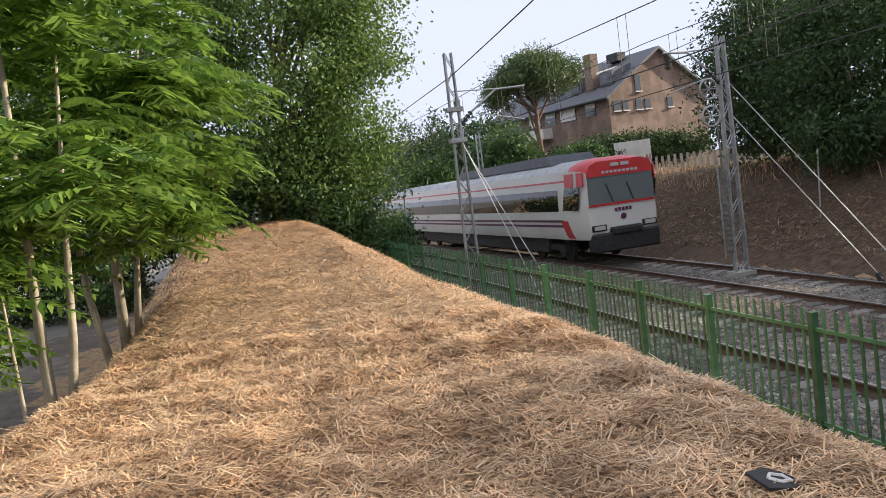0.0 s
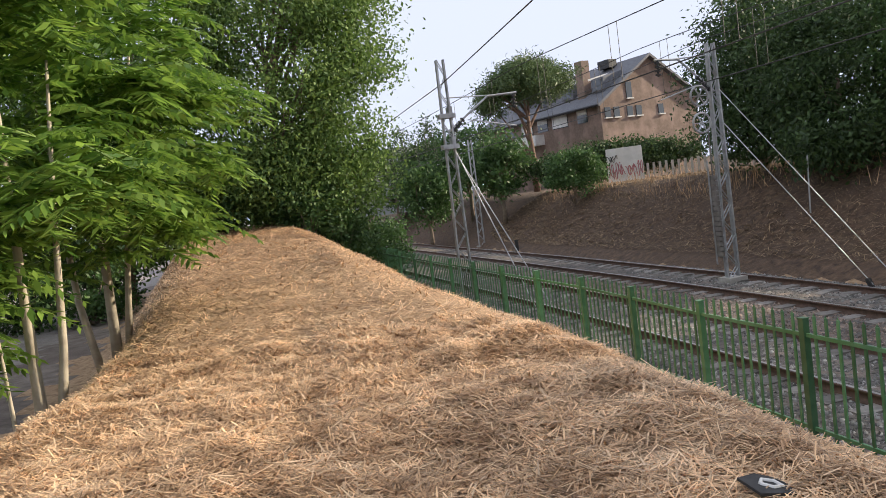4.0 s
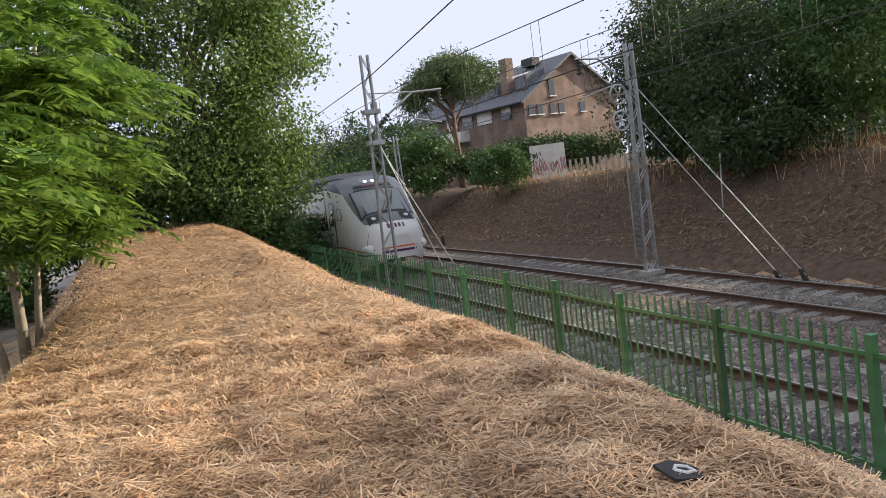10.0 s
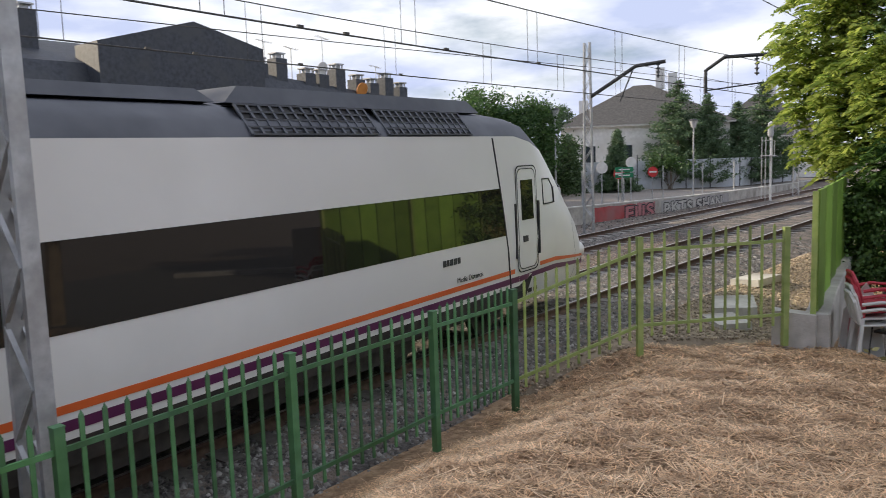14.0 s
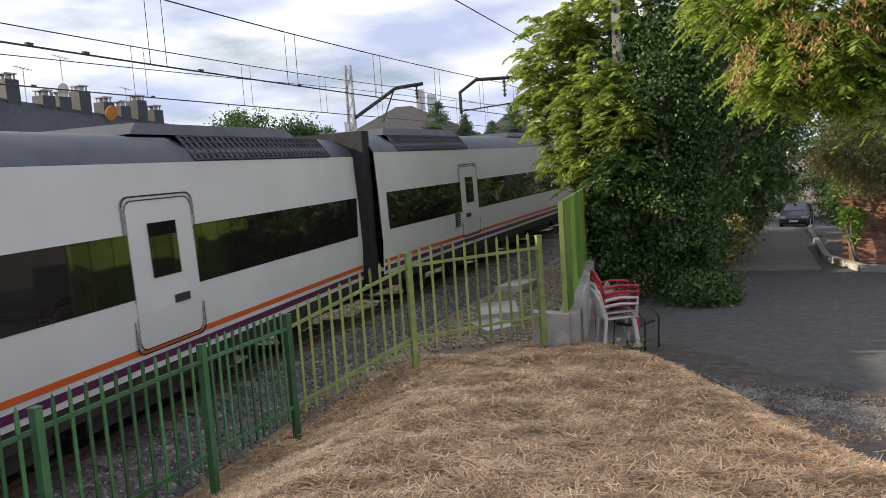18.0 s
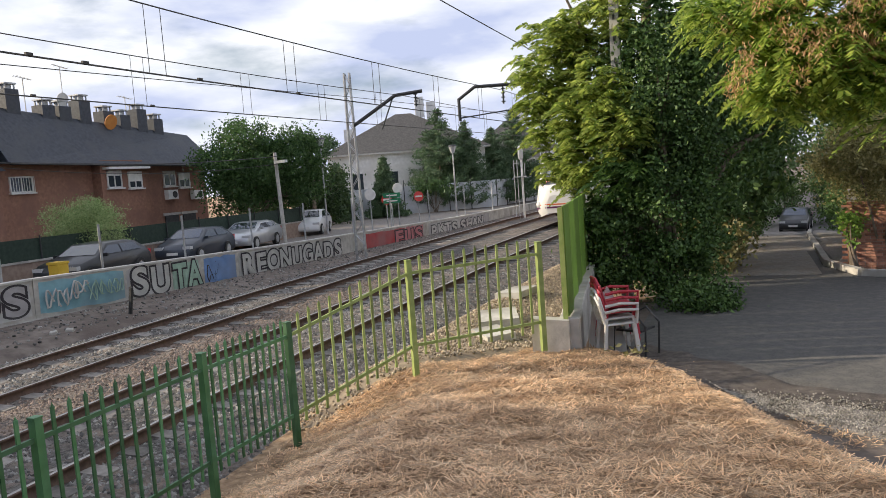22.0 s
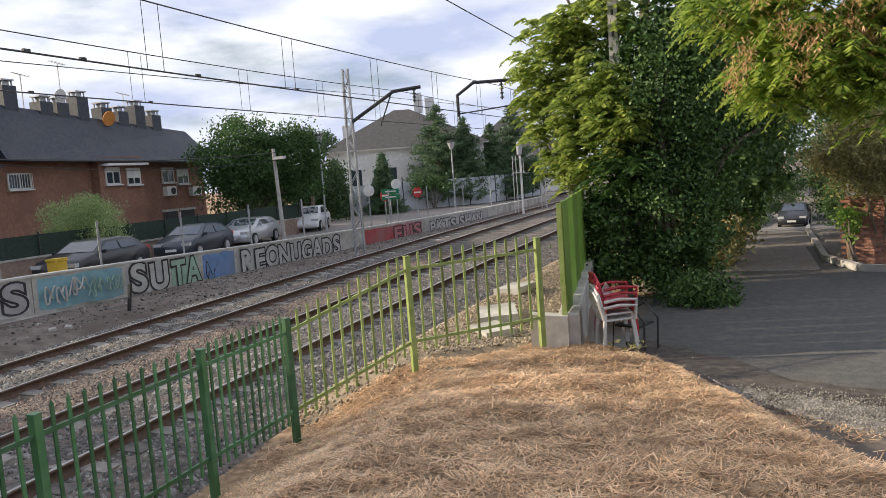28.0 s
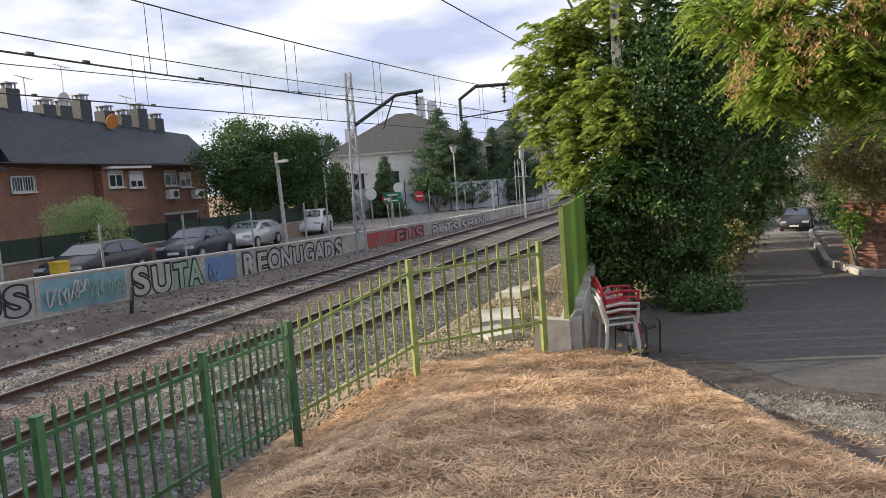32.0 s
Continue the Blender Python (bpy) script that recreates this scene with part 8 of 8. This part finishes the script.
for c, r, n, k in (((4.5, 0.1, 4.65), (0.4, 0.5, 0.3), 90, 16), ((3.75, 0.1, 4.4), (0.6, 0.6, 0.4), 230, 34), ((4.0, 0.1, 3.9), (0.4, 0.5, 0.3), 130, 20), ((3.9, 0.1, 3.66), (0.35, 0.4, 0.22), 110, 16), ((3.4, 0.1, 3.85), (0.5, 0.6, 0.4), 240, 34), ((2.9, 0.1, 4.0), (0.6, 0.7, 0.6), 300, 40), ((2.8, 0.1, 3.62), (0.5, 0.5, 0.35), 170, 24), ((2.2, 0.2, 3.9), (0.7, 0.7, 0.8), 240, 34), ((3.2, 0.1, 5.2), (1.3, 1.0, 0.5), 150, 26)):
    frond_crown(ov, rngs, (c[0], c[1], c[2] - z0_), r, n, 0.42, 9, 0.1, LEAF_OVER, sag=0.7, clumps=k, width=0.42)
for i in range(46):
    c = np.array([rngs.uniform(2.3, 4.5), 0.15 + rngs.uniform(0.2, 0.75), rngs.uniform(3.65, 4.9) - z0_])
    v_, q_ = leaf_quads(rngs, c + rngs.normal(size=(70, 3)) * np.array([0.06, 0.05, 0.09]), 0.06, 0.25, droop=1.2)
    tagged(part("seed_pod", quad_mesh("seed_pod", v_, q_, SEED), SEED, ov, "rusty hanging seed bunch"), kind="stuff")


# ------------------------------------------------------------- straw, stones, weeds
def build_straw():
    rng = np.random.default_rng(200)
    def blades(n, xr, yr, keep, length, lift):
        x, y = rng.uniform(*xr, n), rng.uniform(*yr, n)
        m = keep(x, y)
        x, y = x[m], y[m]
        n = len(x)
        z = ground_height(x, y)
        rough_ = np.array([noise.noise(Vector((float(a) * 1.1, float(b) * 1.1, 0))) * 0.06 + noise.noise(Vector((float(a) * 2.6, float(b) * 2.6, 9))) * 0.05 + noise.noise(Vector((float(a) * 0.35, float(b) * 0.35, 5))) * 0.10 for a, b in zip(x, y)])
        e_ = side(x, y)
        z = z + rough_ * (0.3 + 0.7 * np.exp(-((np.hypot(x, y) / 26) ** 2)))
        a = rng.uniform(0, 2 * math.pi, n)
        L = length * rng.uniform(0.5, 1.5, n)
        up = rng.normal(size=n) * 0.13 * L
        w = rng.uniform(0.0013, 0.0032, n) * (0.9 + np.hypot(x, y) / 10)
        z0, z1 = z + rng.uniform(0.0, lift, n), z + rng.uniform(0.0, lift, n) + np.abs(up)
        dx, dy = np.cos(a) * L / 2, np.sin(a) * L / 2
        px, py = -np.sin(a) * w, np.cos(a) * w
        v = np.stack([np.stack([x - dx - px, y - dy - py, z0], 1), np.stack([x + dx - px, y + dy - py, z1], 1), np.stack([x + dx + px, y + dy + py, z1], 1), np.stack([x - dx + px, y - dy + py, z0], 1)], 1)
        return v.reshape(-1, 3)
    def on_mound(x, y):
        e_ = side(x, y)
        lim = np.interp(y, STRAW_Y, STRAW_X) + 0.25 * np.sin(y * 2.3) + 0.15 * np.sin(y * 5.1 + x)
        lim = lim - 0.9 * rng.uniform(0, 1, len(x)) ** 3          # a ragged, thinning border
        return (e_ < -2.75) & (x > lim) & (x < np.interp(y, [-24, -16.6, -11, -9.6, -8.4, -8.3], [3.7, 3.55, 3.2, 4.55, 5.65, 50]))
    def on_bank(x, y):
        e_ = side(x, y)
        return (e_ > 6.3) & (e_ < 16)
    vs = [blades(270000, (-5, 5), (0.0, 8), on_mound, 0.085, 0.05), blades(110000, (-9, 4), (7, 28), on_mound, 0.13, 0.05), blades(205000, (-4, 6), (-11.5, 0.0), on_mound, 0.085, 0.04), blades(70000, (4, 22), (8, 46), on_bank, 0.24, 0.10)]
    m = 9000                                           # tall dry grass along the crest of the bank
    gx, gy = rng.uniform(4, 17, m), rng.uniform(9, 44, m)
    ge = side(gx, gy)
    ok = (ge > 9.3) & (ge < 12.4) & (np.sin(gx * 1.7 + gy * 0.9) + rng.uniform(-1, 1, m) > 0)
    gx, gy = gx[ok], gy[ok]
    gh, ga = rng.uniform(0.25, 0.75, len(gx)), rng.uniform(0, 2 * math.pi, len(gx))
    gzv, lean_ = ground_height(gx, gy), rng.normal(size=(len(gx), 2)) * 0.14
    px, py = np.cos(ga) * 0.009, np.sin(ga) * 0.009
    tall = np.stack([np.stack([gx - px, gy - py, gzv - 0.05], 1), np.stack([gx + px, gy + py, gzv - 0.05], 1), np.stack([gx + px * 0.3 + lean_[:, 0], gy + py * 0.3 + lean_[:, 1], gzv + gh], 1), np.stack([gx - px * 0.3 + lean_[:, 0], gy - py * 0.3 + lean_[:, 1], gzv + gh], 1)], 1).reshape(-1, 3)
    tagged(new("tall_grass", quad_mesh("tall_grass", tall, np.arange(len(tall)).reshape(-1, 4), BLADE)), "tall dry straw-coloured grass on the crest of the bank", "grass", kind="stuff")

    def stalks(n, xr, yr):
        w = blades(n, xr, yr, on_mound, 0.12, 0.05).reshape(-1, 4, 3)
        across = (w[:, 0] - w[:, 3] + w[:, 1] - w[:, 2])[:, None, :] / 4
        sgn = np.array([1, 1, -1, -1.0])[None, :, None]
        return (w + across * sgn * 0.12 + np.array([0, 0, 0.012])).reshape(-1, 3)
    top = np.concatenate([stalks(20000, (-6, 6), (0.8, 9)), stalks(9000, (-4, 6), (-11.5, -0.8)), stalks(4000, (-8, 5), (9, 24))])
    tagged(new("pale_stalks", quad_mesh("pale_stalks", top, np.arange(len(top)).reshape(-1, 4), STALK)), "pale longer straw stalks lying on the mound", "straw", kind="stuff")
    bank = vs.pop()
    tagged(new("bank_grass", quad_mesh("bank_grass", bank, np.arange(len(bank)).reshape(-1, 4), BANK_BLADE)), "dull dry grass and litter lying on the bank", "grass", kind="stuff")
    v = np.concatenate(vs)
    me = quad_mesh("loose_straw", v, np.arange(len(v)).reshape(-1, 4), BLADE)
    tagged(new("loose_straw", me), "loose mown straw lying over the mound", "straw", kind="stuff")


build_straw()


def build_stones():
    """Ballast stones near the standpoint: eight-cornered lumps, too many to count."""
    rng = np.random.default_rng(210)
    base = np.array([(x, y, z) for z in (-1, 1) for x, y in ((-1, -1), (1, -1), (1, 1), (-1, 1))], float)
    quads = np.array([(3, 2, 1, 0), (4, 5, 6, 7), (0, 1, 5, 4), (1, 2, 6, 5), (2, 3, 7, 6), (3, 0, 4, 7)])
    n = 110000
    s = rng.uniform(-26, 24, n)
    e_ = rng.uniform(-2.7, 6.6, n)
    hw = GAUGE / 2
    keep = np.abs(s + 1) < rng.uniform(9, 32, n)       # thinning out with distance
    for off in (0.0, FAR_OFF):
        d = np.abs(e_ - off)
        keep &= np.abs(d - hw - 0.035) > 0.085
        on_sleeper = (d < 1.28) & (np.abs(((s + 36 + 0.3) % 0.6) - 0.3) < 0.11)
        keep &= ~(on_sleeper & (rng.uniform(size=n) > 0.12))
    s, e_ = s[keep], e_[keep]
    n = len(s)
    x0, y0 = np.interp(s, _len, _xs), np.interp(s, _len, _ys)
    k = np.interp(s, _len, _slope)
    h = np.hypot(1, k)
    x, y = x0 + e_ / h, y0 + e_ * k / h
    z = np.interp(e_, [b[0] for b in BED], [b[1] for b in BED]) + line_z(y0)
    octa = np.array([(1, 0, 0), (0, 1, 0), (-1, 0, 0), (0, -1, 0), (0.1, 0.1, 0.9), (0.5, 0.45, 0.75)], float)
    size = rng.uniform(0.022, 0.046, (n, 1, 1)) * rng.uniform(0.7, 1.25, (n, 1, 3))
    pts = octa[None] * size * rng.uniform(0.6, 1.2, (n, 6, 3))
    a = rng.uniform(0, 2 * math.pi, n)
    c, sn = np.cos(a)[:, None], np.sin(a)[:, None]
    px, py = pts[..., 0] * c - pts[..., 1] * sn, pts[..., 0] * sn + pts[..., 1] * c
    v = np.stack([px + x[:, None], py + y[:, None], pts[..., 2] + z[:, None] - 0.004], -1).reshape(-1, 3)
    tri = np.array([(0, 1, 5), (1, 4, 5), (1, 2, 4), (2, 3, 4), (3, 0, 5), (3, 5, 4)])
    f = (tri[None] + 6 * np.arange(n)[:, None, None]).reshape(-1, 3)
    rusty = np.abs(e_ - 1.9) < 1.0       # stones between the tracks are stained brown
    for nm, ok, mat, lab in (("ballast_stones", ~rusty, STONE, "loose grey crushed ballast stones between the rails"), ("stained_stones", rusty, STONE_BROWN, "brown-stained ballast stones between the two tracks")):
        sel = f.reshape(n, 6, 3)[ok].reshape(-1, 3)
        used, inv = np.unique(sel, return_inverse=True)
        me = bpy.data.meshes.new(nm)
        me.vertices.add(len(used))
        me.vertices.foreach_set("co", v[used].astype(np.float32).ravel())
        me.loops.add(sel.size)
        me.loops.foreach_set("vertex_index", inv.astype(np.int32).ravel())
        me.polygons.add(len(sel))
        me.polygons.foreach_set("loop_start", np.arange(0, sel.size, 3, dtype=np.int32))
        me.update(calc_edges=True)
        me.materials.append(mat)
        tagged(new(nm, me), lab, "stones", kind="stuff")

    gx_, gy_ = rng.uniform(3.1, 6.4, 9000), rng.uniform(-22, -8.4, 9000)
    okg = (gx_ > np.interp(gy_, [-22, -16.6, -11, -9.6, -8.4], [3.9, 3.6, 3.2, 4.6, 5.5])) & (side(gx_, gy_) < -2.2)
    gx_, gy_ = gx_[okg], gy_[okg]
    pts = base[None] * rng.uniform(0.008, 0.019, (len(gx_), 1, 1)) * rng.uniform(0.5, 1.2, (len(gx_), 8, 3))
    v = (pts + np.stack([gx_, gy_, ground_height(gx_, gy_) + 0.065], -1)[:, None]).reshape(-1, 3)
    q = (quads[None] + 8 * np.arange(len(gx_))[:, None, None]).reshape(-1, 4)
    tagged(new("apron_stones", quad_mesh("apron_stones", v, q, APRON)), "loose pale stones beside the track", "stones", kind="stuff")
    n3 = 8000
    f3 = rng.uniform(0, 1, n3) ** 1.4
    gx_ = np.interp(f3, [0, 0.15, 0.4, 1], [0.3, -0.5, -1.4, -4.5]) + rng.normal(size=n3) * 0.12
    gy_ = np.interp(f3, [0, 0.15, 0.4, 1], [-9.7, -9.35, -9.0, -8.1]) + rng.normal(size=n3) * np.interp(f3, [0, 0.3], [0.14, 0.3])
    pts = base[None] * rng.uniform(0.003, 0.010, (n3, 1, 1)) * rng.uniform(0.5, 1.2, (n3, 8, 3))
    v = (pts + np.stack([gx_, gy_, ground_height(gx_, gy_) + 0.07], -1)[:, None]).reshape(-1, 3)
    q = (quads[None] + 8 * np.arange(n3)[:, None, None]).reshape(-1, 4)
    tagged(new("lane_chips", quad_mesh("lane_chips", v, q, CHIP)), "loose pale stone chips on the lane's worn margin", "stones", kind="stuff")
    m = 5000
    s2, e2 = rng.uniform(-50, 4, m), rng.uniform(6.2, 9.8, m)
    x0, y0 = np.interp(s2, _len, _xs), np.interp(s2, _len, _ys)
    k = np.interp(s2, _len, _slope)
    h = np.hypot(1, k)
    x, y = x0 + e2 / h, y0 + e2 * k / h
    ok = x < 16.7
    x, y = x[ok], y[ok]
    m = len(x)
    z = ground_height(x, y) + 0.035
    pts = base[None] * rng.uniform(0.01, 0.034, (m, 1, 1)) * rng.uniform(0.5, 1.2, (m, 8, 3))
    v = (pts + np.stack([x, y, z], -1)[:, None]).reshape(-1, 3)
    q = (quads[None] + 8 * np.arange(m)[:, None, None]).reshape(-1, 4)
    tagged(new("trackside_gravel", quad_mesh("trackside_gravel", v, q, STONE)), "loose gravel strewn over the trackside dirt", "gravel", kind="stuff")


build_stones()

motions()
